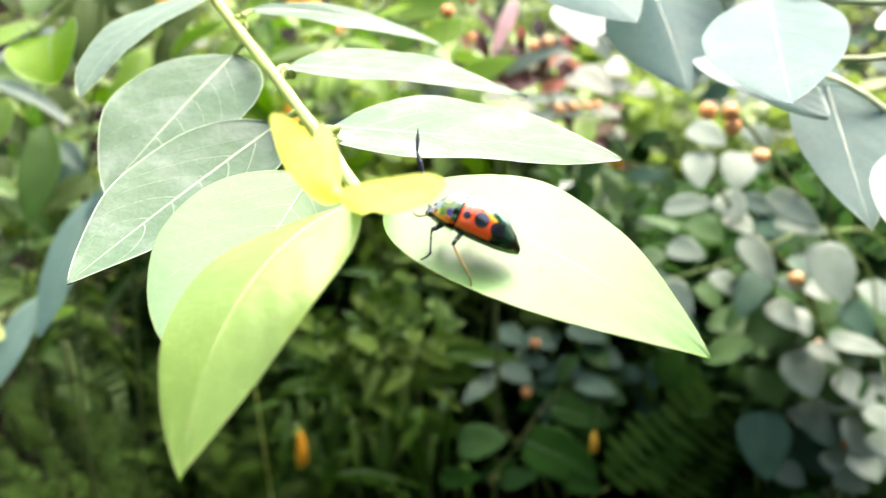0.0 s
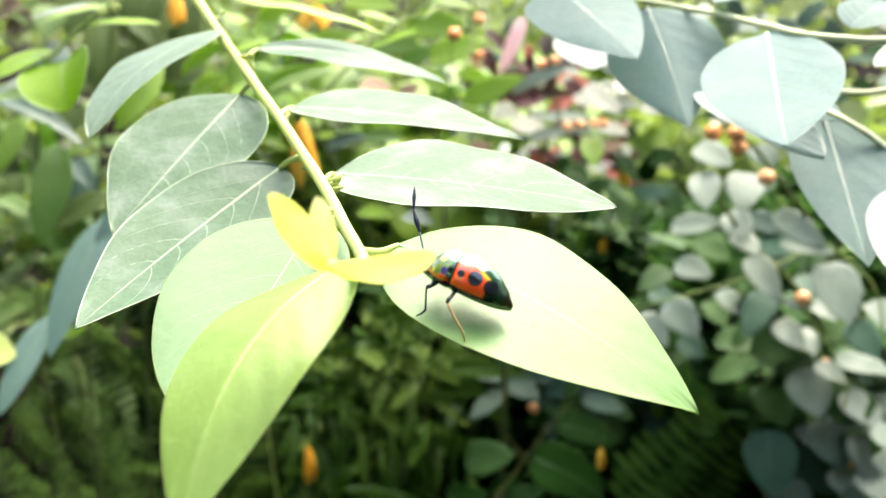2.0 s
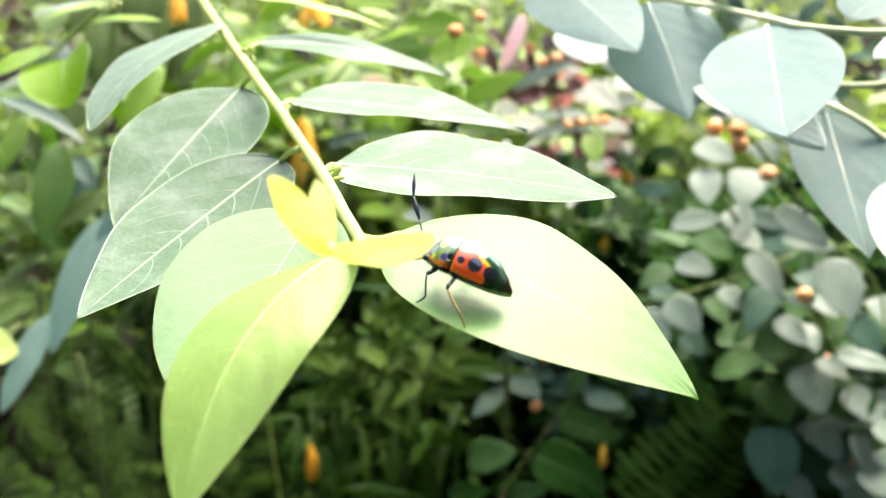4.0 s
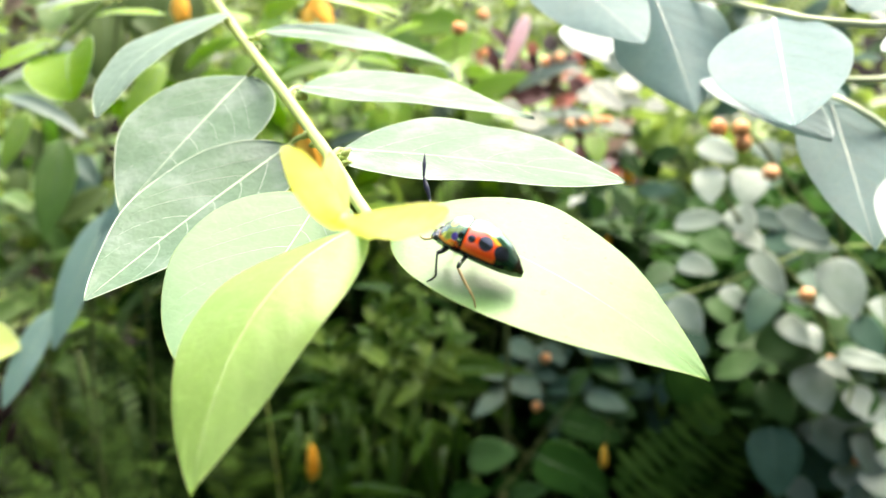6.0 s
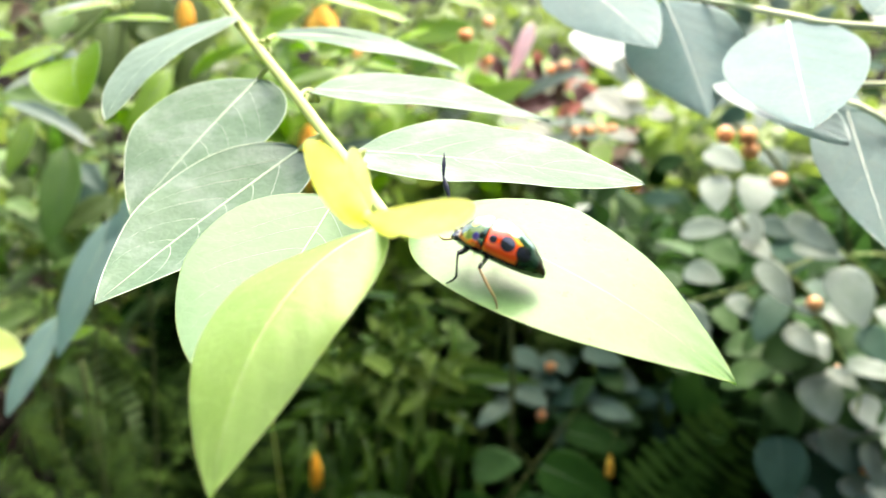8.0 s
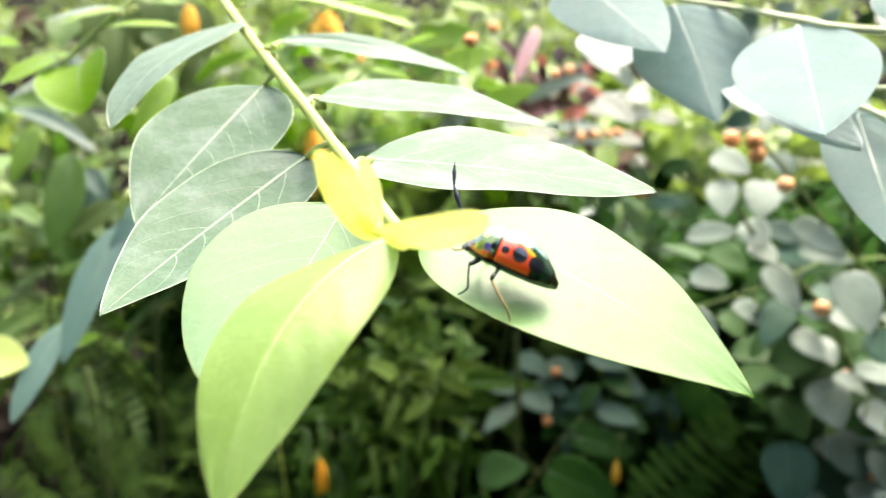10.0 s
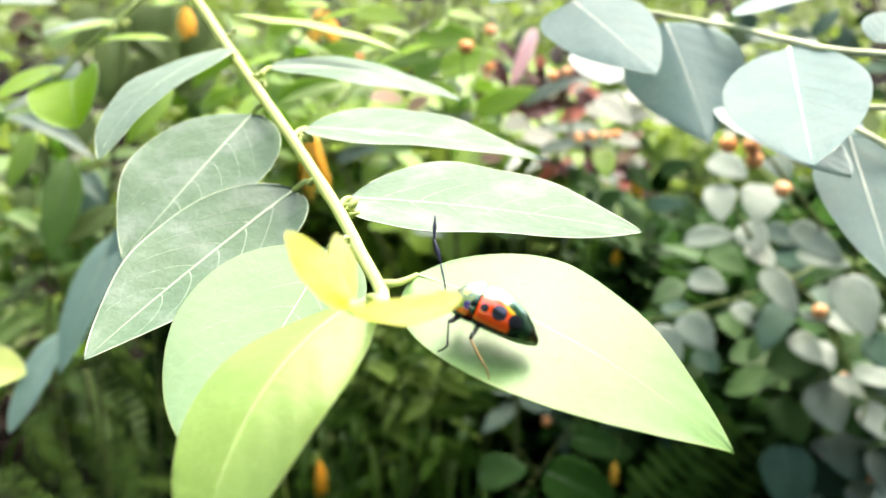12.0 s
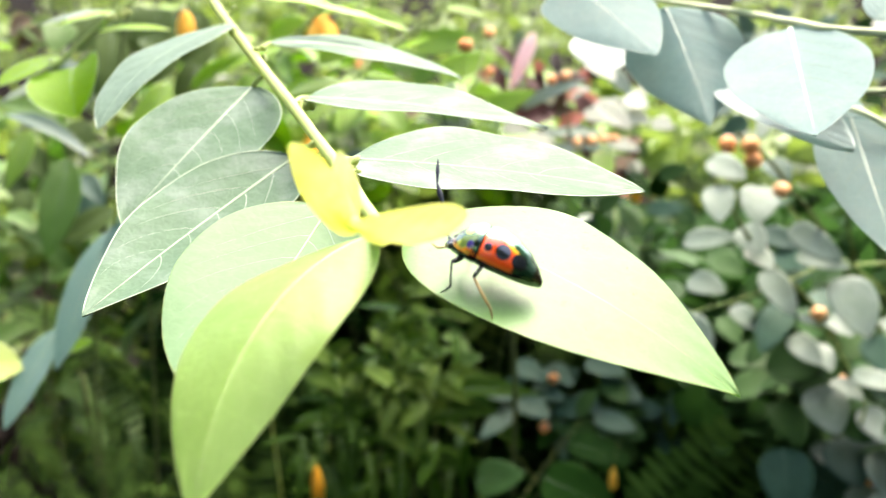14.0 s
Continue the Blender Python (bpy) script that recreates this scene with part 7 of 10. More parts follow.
leaf(herb, (-0.3626, 1.0190, 0.8191), (-0.3650, 0.9792, 0.7663), (0.05, -0.85, 0.52), (0.01934, 0.01934), LONG, m_olive, far=True)
leaf(herb, (-0.3330, 1.0051, 0.7787), (-0.3650, 0.9652, 0.7268), (0.11, -0.83, 0.54), (0.01642, 0.01642), LONG, m_olive, far=True)
leaf(herb, (-0.4742, 1.0693, 0.8150), (-0.4448, 1.0389, 0.7880), (0.30, -0.77, 0.57), (0.01979, 0.01979), LONG, m_olive, far=True)
leaf(herb, (-0.2935, 1.0176, 0.8126), (-0.3199, 0.9850, 0.7813), (0.08, -0.85, 0.51), (0.01662, 0.01662), LONG, m_olive, far=True)
leaf(herb, (-0.4614, 0.9742, 0.6955), (-0.4231, 0.9421, 0.6632), (0.39, -0.74, 0.54), (0.01561, 0.01561), LONG, m_olive, far=True)
leaf(herb, (-0.3890, 0.9837, 0.7200), (-0.4037, 0.9509, 0.6874), (0.12, -0.79, 0.60), (0.01629, 0.01629), LONG, m_olive, far=True)
leaf(herb, (-0.3726, 0.9598, 0.6517), (-0.3909, 0.9274, 0.6205), (0.20, -0.77, 0.61), (0.01415, 0.01415), LONG, m_deep, far=True)
leaf(herb, (-0.4746, 0.9653, 0.6708), (-0.4425, 0.9333, 0.6390), (0.28, -0.73, 0.62), (0.01342, 0.01342), LONG, m_olive, far=True)
leaf(herb, (-0.4880, 1.0588, 0.7858), (-0.4414, 1.0446, 0.8039), (0.47, -0.71, 0.53), (0.01265, 0.01265), LONG, m_straw, far=True)
leaf(herb, (-0.4949, 1.0645, 0.8021), (-0.4617, 1.0489, 0.8168), (0.55, -0.66, 0.51), (0.01281, 0.01281), LONG, m_straw, far=True)
leaf(herb, (-0.2877, 1.0551, 0.7686), (-0.3093, 1.0234, 0.7394), (0.38, -0.74, 0.56), (0.01314, 0.01314), LONG, m_olive, far=True)
leaf(herb, (-0.4002, 1.0124, 0.7415), (-0.3594, 0.9961, 0.7540), (0.28, -0.72, 0.64), (0.01676, 0.01676), LONG, m_olive, far=True)
leaf(herb, (-0.4063, 1.1740, 0.8090), (-0.4066, 1.1361, 0.7617), (0.40, -0.69, 0.60), (0.02100, 0.02100), OVAL, m_olive, far=True)
leaf(herb, (-0.3820, 1.2038, 0.8025), (-0.3870, 1.1655, 0.7540), (0.40, -0.73, 0.56), (0.01988, 0.01988), OVAL, m_olive, far=True)
leaf(herb, (-0.3306, 1.1748, 0.8086), (-0.3471, 1.1392, 0.7684), (0.10, -0.78, 0.62), (0.02075, 0.02075), OVAL, m_olive, far=True)
leaf(herb, (-0.3004, 1.1688, 0.7907), (-0.3248, 1.1320, 0.7473), (0.13, -0.84, 0.52), (0.01862, 0.01862), OVAL, m_olive, far=True)
leaf(herb, (-0.3610, 1.2115, 0.7633), (-0.3937, 1.1766, 0.7257), (-0.02, -0.84, 0.54), (0.02100, 0.02100), OVAL, m_olive, far=True)
leaf(herb, (-0.3215, 1.2040, 0.7408), (-0.3472, 1.1706, 0.7072), (0.08, -0.78, 0.62), (0.02037, 0.02037), OVAL, m_olive, far=True)
leaf(herb, (-0.4162, 1.2070, 0.7524), (-0.4364, 1.1736, 0.7186), (0.13, -0.84, 0.53), (0.01947, 0.01947), OVAL, m_olive, far=True)
leaf(shrub_a, (0.3508, 0.7088, 0.4570), (0.3646, 0.6832, 0.4443), (-0.09, -0.37, 0.92), (0.01400, 0.01400), OVAL, m_pale, far=True)
leaf(shrub_a, (0.3438, 0.7443, 0.4378), (0.3593, 0.7184, 0.4238), (-0.32, -0.43, 0.84), (0.01333, 0.01333), OVAL, m_pale, far=True)
leaf(shrub_a, (0.3591, 0.6971, 0.4837), (0.3665, 0.6725, 0.4738), (-0.32, -0.39, 0.87), (0.01200, 0.01200), OVAL, m_pale, far=True)
leaf(shrub_a, (0.3211, 0.7747, 0.4645), (0.3318, 0.7492, 0.4520), (-0.04, -0.33, 0.94), (0.01220, 0.01220), OVAL, m_pale, far=True)
leaf(shrub_a, (0.3618, 0.7515, 0.4575), (0.3739, 0.7263, 0.4458), (-0.14, -0.43, 0.89), (0.01148, 0.01148), OVAL, m_grey, far=True)
leaf(shrub_a, (0.3157, 0.7735, 0.4012), (0.3333, 0.7503, 0.3951), (-0.27, -0.59, 0.76), (0.01281, 0.01281), OVAL, m_grey, far=True)
leaf(shrub_a, (0.3446, 0.7202, 0.4294), (0.3651, 0.6975, 0.4246), (-0.23, -0.44, 0.87), (0.01416, 0.01416), OVAL, m_grey, far=True)
leaf(blades, (-0.1336, 1.0498, 0.3868), (-0.1606, 1.0403, 0.3898), (0.15, -0.60, 0.79), (0.00586, 0.00586), LONG, m_grass, far=True)
leaf(blades, (-0.0340, 1.0332, 0.4821), (-0.0747, 1.0100, 0.4874), (0.15, -0.74, 0.65), (0.00488, 0.00488), LONG, m_blade, far=True)
leaf(blades, (-0.0483, 0.9967, 0.4209), (-0.0497, 0.9925, 0.3853), (0.05, -0.71, 0.71), (0.00516, 0.00516), LONG, m_grass, far=True)
leaf(blades, (-0.0565, 1.0772, 0.4174), (-0.0456, 1.0144, 0.4167), (0.15, -0.68, 0.72), (0.00686, 0.00686), LONG, m_lance, far=True)
leaf(blades, (-0.0694, 1.0294, 0.4546), (-0.0378, 1.0410, 0.4328), (0.29, -0.61, 0.74), (0.00505, 0.00505), LONG, m_blade, far=True)
leaf(blades, (-0.1400, 1.0145, 0.3989), (-0.1195, 0.9832, 0.3959), (-0.12, -0.68, 0.72), (0.00529, 0.00529), LONG, m_lance, far=True)
leaf(blades, (-0.0677, 0.9857, 0.4311), (-0.0315, 0.9930, 0.4064), (0.26, -0.65, 0.72), (0.00691, 0.00691), LONG, m_grass, far=True)
leaf(blades, (-0.0302, 0.9769, 0.4068), (-0.0602, 0.9287, 0.4423), (-0.00, -0.67, 0.74), (0.00561, 0.00561), LONG, m_grass, far=True)
leaf(blades, (-0.0641, 0.9914, 0.3792), (-0.0454, 0.9948, 0.3418), (0.20, -0.55, 0.81), (0.00533, 0.00533), LONG, m_grass, far=True)
leaf(blades, (-0.1081, 0.9840, 0.3888), (-0.1226, 0.9265, 0.4028), (0.11, -0.56, 0.82), (0.00353, 0.00353), LONG, m_grass, far=True)
leaf(blades, (-0.0407, 1.0093, 0.4467), (-0.0348, 0.9484, 0.4257), (0.08, -0.72, 0.69), (0.00618, 0.00618), LONG, m_grass, far=True)
leaf(blades, (-0.0602, 0.9831, 0.4682), (-0.0398, 0.9786, 0.4866), (0.21, -0.68, 0.70), (0.00527, 0.00527), LONG, m_grass, far=True)
leaf(blades, (-0.1426, 1.0697, 0.3717), (-0.1188, 1.0721, 0.3497), (-0.18, -0.56, 0.81), (0.00520, 0.00520), LONG, m_grass, far=True)
leaf(blades, (-0.1391, 1.0516, 0.3502), (-0.1847, 1.0498, 0.3265), (-0.16, -0.62, 0.77), (0.00551, 0.00551), LONG, m_lance, far=True)
leaf(blades, (-0.0463, 1.0093, 0.4334), (-0.0671, 1.0062, 0.4071), (0.03, -0.60, 0.80), (0.00666, 0.00666), LONG, m_lance, far=True)
leaf(blades, (-0.0481, 1.0687, 0.4635), (-0.0279, 1.0195, 0.4600), (-0.03, -0.73, 0.68), (0.00396, 0.00396), LONG, m_blade, far=True)
leaf(blades, (-0.0338, 1.0514, 0.4253), (0.0148, 1.0160, 0.4456), (-0.11, -0.72, 0.69), (0.00466, 0.00466), LONG, m_lance, far=True)
leaf(blades, (-0.1189, 0.9680, 0.4408), (-0.1202, 0.9295, 0.4283), (0.12, -0.68, 0.72), (0.00630, 0.00630), LONG, m_grass, far=True)
leaf(blades, (-0.0586, 0.9935, 0.3925), (-0.0898, 1.0112, 0.4006), (0.18, -0.69, 0.71), (0.00534, 0.00534), LONG, m_grass, far=True)
leaf(blades, (-0.0661, 1.0474, 0.4435), (-0.0394, 1.0696, 0.4545), (-0.04, -0.72, 0.69), (0.00543, 0.00543), LONG, m_grass, far=True)
leaf(blades, (-0.0606, 1.0084, 0.4953), (-0.0864, 0.9884, 0.4721), (0.33, -0.60, 0.73), (0.00551, 0.00551), LONG, m_grass, far=True)
leaf(blades, (-0.0643, 1.0534, 0.3579), (-0.0485, 1.0573, 0.3302), (0.23, -0.61, 0.76), (0.00465, 0.00465), LONG, m_grass, far=True)
leaf(blades, (-0.0615, 1.0504, 0.4478), (-0.0519, 1.0586, 0.4733), (-0.02, -0.74, 0.67), (0.00467, 0.00467), LONG, m_grass, far=True)
leaf(blades, (-0.0101, 1.0021, 0.4787), (-0.0059, 0.9534, 0.4528), (0.19, -0.67, 0.72), (0.00493, 0.00493), LONG, m_blade, far=True)
leaf(blades, (-0.0876, 0.9675, 0.4690), (-0.0779, 0.9765, 0.4389), (-0.18, -0.71, 0.68), (0.00635, 0.00635), LONG, m_blade, far=True)
leaf(blades, (-0.0597, 0.9744, 0.4223), (-0.0805, 0.9263, 0.4415), (-0.18, -0.62, 0.77), (0.00679, 0.00679), LONG, m_blade, far=True)
leaf(blades, (-0.0362, 1.0474, 0.3616), (-0.0631, 0.9983, 0.3857), (0.24, -0.68, 0.70), (0.00549, 0.00549), LONG, m_lance, far=True)
leaf(blades, (-0.0197, 1.0076, 0.5310), (-0.0606, 0.9599, 0.5330), (0.19, -0.72, 0.66), (0.00540, 0.00540), LONG, m_grass, far=True)
leaf(blades, (-0.0584, 0.9559, 0.4459), (-0.0308, 0.9227, 0.4513), (0.14, -0.60, 0.79), (0.00552, 0.00552), LONG, m_grass, far=True)
leaf(blades, (-0.0297, 1.0531, 0.4495), (-0.0670, 1.0687, 0.4426), (0.11, -0.64, 0.76), (0.00651, 0.00651), LONG, m_grass, far=True)
leaf(blades, (-0.1266, 1.0142, 0.3530), (-0.1613, 1.0287, 0.3403), (0.02, -0.71, 0.70), (0.00543, 0.00543), LONG, m_grass, far=True)
leaf(blades, (-0.0947, 0.9898, 0.4556), (-0.1140, 0.9562, 0.4291), (0.08, -0.65, 0.75), (0.00552, 0.00552), LONG, m_lance, far=True)
leaf(blades, (-0.0165, 0.9693, 0.3747), (0.0206, 0.9258, 0.3717), (-0.17, -0.65, 0.75), (0.00380, 0.00380), LONG, m_grass, far=True)
leaf(blades, (-0.0568, 1.0517, 0.4878), (-0.0350, 1.0093, 0.4845), (-0.06, -0.76, 0.65), (0.00672, 0.00672), LONG, m_grass, far=True)
leaf(blades, (-0.0222, 1.0864, 0.4346), (0.0130, 1.0440, 0.4349), (-0.10, -0.70, 0.71), (0.00714, 0.00714), LONG, m_lance, far=True)
leaf(blades, (-0.0057, 1.0136, 0.3952), (-0.0363, 1.0129, 0.3730), (0.00, -0.62, 0.78), (0.00691, 0.00691), LONG, m_grass, far=True)
leaf(blades, (-0.0540, 1.0173, 0.4176), (-0.0344, 1.0235, 0.3842), (-0.03, -0.58, 0.82), (0.00495, 0.00495), LONG, m_blade, far=True)
leaf(blades, (-0.0253, 1.0723, 0.4711), (0.0173, 1.0588, 0.4619), (0.20, -0.62, 0.76), (0.00697, 0.00697), LONG, m_grass, far=True)
leaf(blades, (-0.0550, 1.0424, 0.4117), (-0.0918, 1.0317, 0.4116), (0.16, -0.64, 0.76), (0.00655, 0.00655), LONG, m_grass, far=True)
leaf(blades, (-0.0276, 0.9706, 0.4606), (-0.0575, 0.9324, 0.4740), (0.06, -0.63, 0.78), (0.00578, 0.00578), LONG, m_blade, far=True)
leaf(blades, (-0.0343, 0.9620, 0.4116), (-0.0440, 0.9592, 0.3689), (-0.05, -0.63, 0.77), (0.00415, 0.00415), LONG, m_blade, far=True)
leaf(blades, (-0.0641, 1.0673, 0.3869), (-0.0993, 1.0552, 0.3821), (0.15, -0.65, 0.74), (0.00386, 0.00386), LONG, m_lance, far=True)
leaf(blades, (-0.0211, 1.0080, 0.4142), (-0.0477, 0.9723, 0.4068), (-0.09, -0.72, 0.69), (0.00532, 0.00532), LONG, m_grass, far=True)
leaf(blades, (-0.0421, 1.0621, 0.3915), (-0.0278, 1.0087, 0.3824), (-0.20, -0.67, 0.72), (0.00426, 0.00426), LONG, m_grass, far=True)
leaf(blades, (-0.0358, 0.9666, 0.3888), (-0.0066, 0.9547, 0.4038), (0.06, -0.60, 0.79), (0.00469, 0.00469), LONG, m_grass, far=True)
leaf(blades, (-0.0538, 0.9651, 0.4400), (-0.0928, 0.9661, 0.4368), (0.16, -0.69, 0.71), (0.00521, 0.00521), LONG, m_grass, far=True)
leaf(shrub_b, (0.0269, 1.0237, 0.3987), (0.0596, 0.9909, 0.3946), (0.20, -0.68, 0.71), (0.01300, 0.01300), OVAL, m_dusk, far=True)
leaf(shrub_b, (0.0861, 1.0063, 0.4074), (0.1166, 0.9735, 0.4036), (0.05, -0.72, 0.69), (0.01392, 0.01392), OVAL, m_dusk, far=True)
leaf(shrub_b, (0.1308, 1.0030, 0.3967), (0.1600, 0.9691, 0.3898), (0.05, -0.62, 0.78), (0.01442, 0.01442), OVAL, m_dusk, far=True)
leaf(shrub_b, (0.0434, 1.0469, 0.3437), (0.0118, 1.0288, 0.3834), (0.25, -0.56, 0.79), (0.01231, 0.01231), OVAL, m_dark, far=True)
leaf(shrub_b, (0.1724, 0.9684, 0.3573), (0.1963, 0.9363, 0.3555), (-0.02, -0.57, 0.82), (0.01411, 0.01411), OVAL, m_mid, far=True)
leaf(shrub_b, (0.0913, 1.0017, 0.3340), (0.1186, 0.9792, 0.3595), (0.07, -0.62, 0.79), (0.01042, 0.01042), OVAL, m_dark, far=True)
leaf(shrub_b, (0.0119, 1.0262, 0.3461), (-0.0034, 0.9894, 0.3324), (-0.16, -0.63, 0.76), (0.00945, 0.00945), OVAL, m_mid, far=True)
leaf(shrub_b, (0.1176, 0.9740, 0.3748), (0.1429, 0.9416, 0.3725), (0.13, -0.67, 0.73), (0.01171, 0.01171), OVAL, m_mid, far=True)
leaf(shrub_b, (0.1478, 0.9421, 0.3438), (0.1787, 0.9139, 0.3528), (0.15, -0.60, 0.78), (0.01267, 0.01267), OVAL, m_dark, far=True)
leaf(gleam, (0.1181, 1.1157, 0.7409), (0.0904, 1.1131, 0.7290), (-0.12, -0.85, 0.52), (0.00710, 0.00710), OVAL, m_white, far=True)
leaf(gleam, (0.0562, 1.0545, 0.6659), (0.0379, 1.0555, 0.6422), (-0.09, -0.80, 0.59), (0.00308, 0.00308), OVAL, m_bright, far=True)
leaf(gleam, (0.1997, 1.0965, 0.7645), (0.2284, 1.0983, 0.7701), (-0.07, -0.77, 0.64), (0.00645, 0.00645), OVAL, m_pale, far=True)
leaf(gleam, (0.1331, 1.0327, 0.7031), (0.1108, 1.0269, 0.6858), (0.16, -0.76, 0.63), (0.00296, 0.00296), OVAL, m_pale, far=True)
leaf(gleam, (0.1714, 1.0883, 0.6791), (0.1862, 1.0997, 0.6596), (-0.17, -0.81, 0.56), (0.00340, 0.00340), LONG, m_mid, far=True)
leaf(gleam, (0.1500, 1.0150, 0.6855), (0.1369, 1.0322, 0.6832), (0.01, -0.77, 0.63), (0.00705, 0.00705), LONG, m_grey, far=True)
leaf(gleam, (0.1285, 1.0689, 0.7020), (0.1022, 1.0716, 0.6900), (0.05, -0.80, 0.59), (0.00306, 0.00306), LONG, m_pale, far=True)
leaf(gleam, (0.0215, 1.1249, 0.6428), (0.0522, 1.1129, 0.6429), (0.19, -0.79, 0.58), (0.00720, 0.00720), OVAL, m_straw, far=True)
leaf(gleam, (0.0695, 1.0785, 0.7422), (0.0433, 1.0501, 0.7632), (-0.15, -0.83, 0.54), (0.00584, 0.00584), OVAL, m_grey, far=True)
leaf(gleam, (0.1921, 1.1637, 0.7468), (0.1755, 1.1494, 0.7763), (-0.06, -0.77, 0.64), (0.00628, 0.00628), LONG, m_white, far=True)
leaf(gleam, (0.0495, 0.9945, 0.7224), (0.0621, 1.0101, 0.7443), (-0.24, -0.76, 0.60), (0.00563, 0.00563), OVAL, m_lance, far=True)
leaf(gleam, (0.2034, 1.0167, 0.6925), (0.2033, 1.0018, 0.6801), (0.01, -0.81, 0.59), (0.00274, 0.00274), LONG, m_bright, far=True)
leaf(gleam, (0.1495, 1.0988, 0.7086), (0.1749, 1.0895, 0.7150), (-0.36, -0.74, 0.57), (0.00508, 0.00508), LONG, m_lance, far=True)
leaf(gleam, (-0.0069, 1.0584, 0.6910), (-0.0064, 1.0773, 0.7046), (0.22, -0.72, 0.65), (0.00326, 0.00326), OVAL, m_pale, far=True)
leaf(gleam, (0.0997, 1.0639, 0.7424), (0.0739, 1.0639, 0.7335), (0.08, -0.81, 0.58), (0.00467, 0.00467), LONG, m_litter, far=True)
leaf(gleam, (-0.0183, 1.1406, 0.7155), (-0.0093, 1.1633, 0.7439), (-0.03, -0.81, 0.59), (0.00498, 0.00498), OVAL, m_lance, far=True)
leaf(gleam, (0.0606, 1.0191, 0.6712), (0.0436, 0.9751, 0.6615), (0.19, -0.78, 0.60), (0.00573, 0.00573), LONG, m_pale, far=True)
leaf(gleam, (-0.0073, 0.9851, 0.6971), (-0.0143, 0.9613, 0.7228), (-0.12, -0.77, 0.63), (0.00271, 0.00271), LONG, m_grey, far=True)
leaf(gleam, (0.1913, 1.1365, 0.6869), (0.2071, 1.1325, 0.6604), (0.14, -0.81, 0.57), (0.00372, 0.00372), OVAL, m_lance, far=True)
leaf(gleam, (0.0334, 1.1131, 0.7218), (0.0421, 1.1242, 0.7506), (-0.27, -0.81, 0.51), (0.00631, 0.00631), OVAL, m_straw, far=True)
leaf(gleam, (0.0564, 1.1494, 0.7105), (0.0806, 1.1351, 0.7376), (-0.01, -0.79, 0.61), (0.00356, 0.00356), OVAL, m_mid, far=True)
leaf(gleam, (0.1970, 1.0678, 0.7555), (0.1870, 1.0404, 0.7804), (-0.30, -0.80, 0.51), (0.00290, 0.00290), LONG, m_mid, far=True)
leaf(gleam, (0.1137, 1.0740, 0.6625), (0.1369, 1.0396, 0.6822), (-0.03, -0.76, 0.65), (0.00715, 0.00715), LONG, m_white, far=True)
leaf(gleam, (0.1109, 1.1403, 0.6726), (0.1430, 1.1262, 0.6751), (0.03, -0.76, 0.65), (0.00759, 0.00759), LONG, m_mid, far=True)
leaf(gleam, (0.0639, 1.0180, 0.7123), (0.0466, 1.0155, 0.7000), (-0.29, -0.76, 0.58), (0.00628, 0.00628), LONG, m_lance, far=True)
leaf(gleam, (0.2068, 1.1325, 0.7516), (0.2309, 1.1350, 0.7643), (0.06, -0.76, 0.65), (0.00561, 0.00561), LONG, m_bright, far=True)
leaf(gleam, (0.1009, 1.0510, 0.6669), (0.0800, 1.0397, 0.6942), (-0.19, -0.72, 0.67), (0.00478, 0.00478), LONG, m_litter, far=True)
leaf(gleam, (0.0958, 1.0999, 0.6744), (0.0859, 1.0813, 0.6976), (0.03, -0.73, 0.68), (0.00619, 0.00619), OVAL, m_litter, far=True)
leaf(gleam, (0.1305, 1.0593, 0.6628), (0.1237, 1.0146, 0.6463), (-0.26, -0.72, 0.65), (0.00656, 0.00656), LONG, m_pale, far=True)
leaf(gleam, (0.0252, 1.0582, 0.6756), (-0.0003, 1.0266, 0.6798), (0.19, -0.77, 0.61), (0.00396, 0.00396), LONG, m_pale, far=True)
leaf(gleam, (0.1181, 1.1351, 0.7619), (0.1339, 1.1167, 0.7646), (-0.30, -0.81, 0.51), (0.00300, 0.00300), LONG, m_litter, far=True)
leaf(gleam, (0.1386, 1.0021, 0.6676), (0.1476, 0.9855, 0.6884), (-0.28, -0.79, 0.55), (0.00535, 0.00535), LONG, m_straw, far=True)
leaf(gleam, (0.2153, 1.1127, 0.7185), (0.2379, 1.1217, 0.7341), (-0.36, -0.74, 0.57), (0.00441, 0.00441), OVAL, m_bright, far=True)
leaf(gleam, (0.1540, 1.0894, 0.7465), (0.1458, 1.0992, 0.7618), (-0.35, -0.73, 0.58), (0.00648, 0.00648), LONG, m_litter, far=True)
leaf(gleam, (0.0202, 1.1190, 0.6536), (0.0315, 1.1244, 0.6652), (0.14, -0.73, 0.67), (0.00585, 0.00585), LONG, m_pale, far=True)
leaf(gleam, (0.1076, 1.0822, 0.6587), (0.0928, 1.0482, 0.6757), (0.12, -0.75, 0.66), (0.00319, 0.00319), LONG, m_pale, far=True)
leaf(gleam, (0.0743, 1.1509, 0.7279), (0.0834, 1.1728, 0.7591), (0.23, -0.74, 0.64), (0.00363, 0.00363), OVAL, m_bright, far=True)
leaf(gleam, (0.1778, 1.1312, 0.7200), (0.1921, 1.0862, 0.7089), (-0.06, -0.73, 0.68), (0.00564, 0.00564), LONG, m_pale, far=True)
leaf(gleam, (-0.0095, 1.0879, 0.6513), (-0.0024, 1.0664, 0.6764), (-0.21, -0.80, 0.56), (0.00491, 0.00491), LONG, m_lance, far=True)
leaf(gleam, (0.1862, 1.0352, 0.7757), (0.1923, 1.0603, 0.8026), (-0.36, -0.79, 0.49), (0.00484, 0.00484), OVAL, m_litter, far=True)
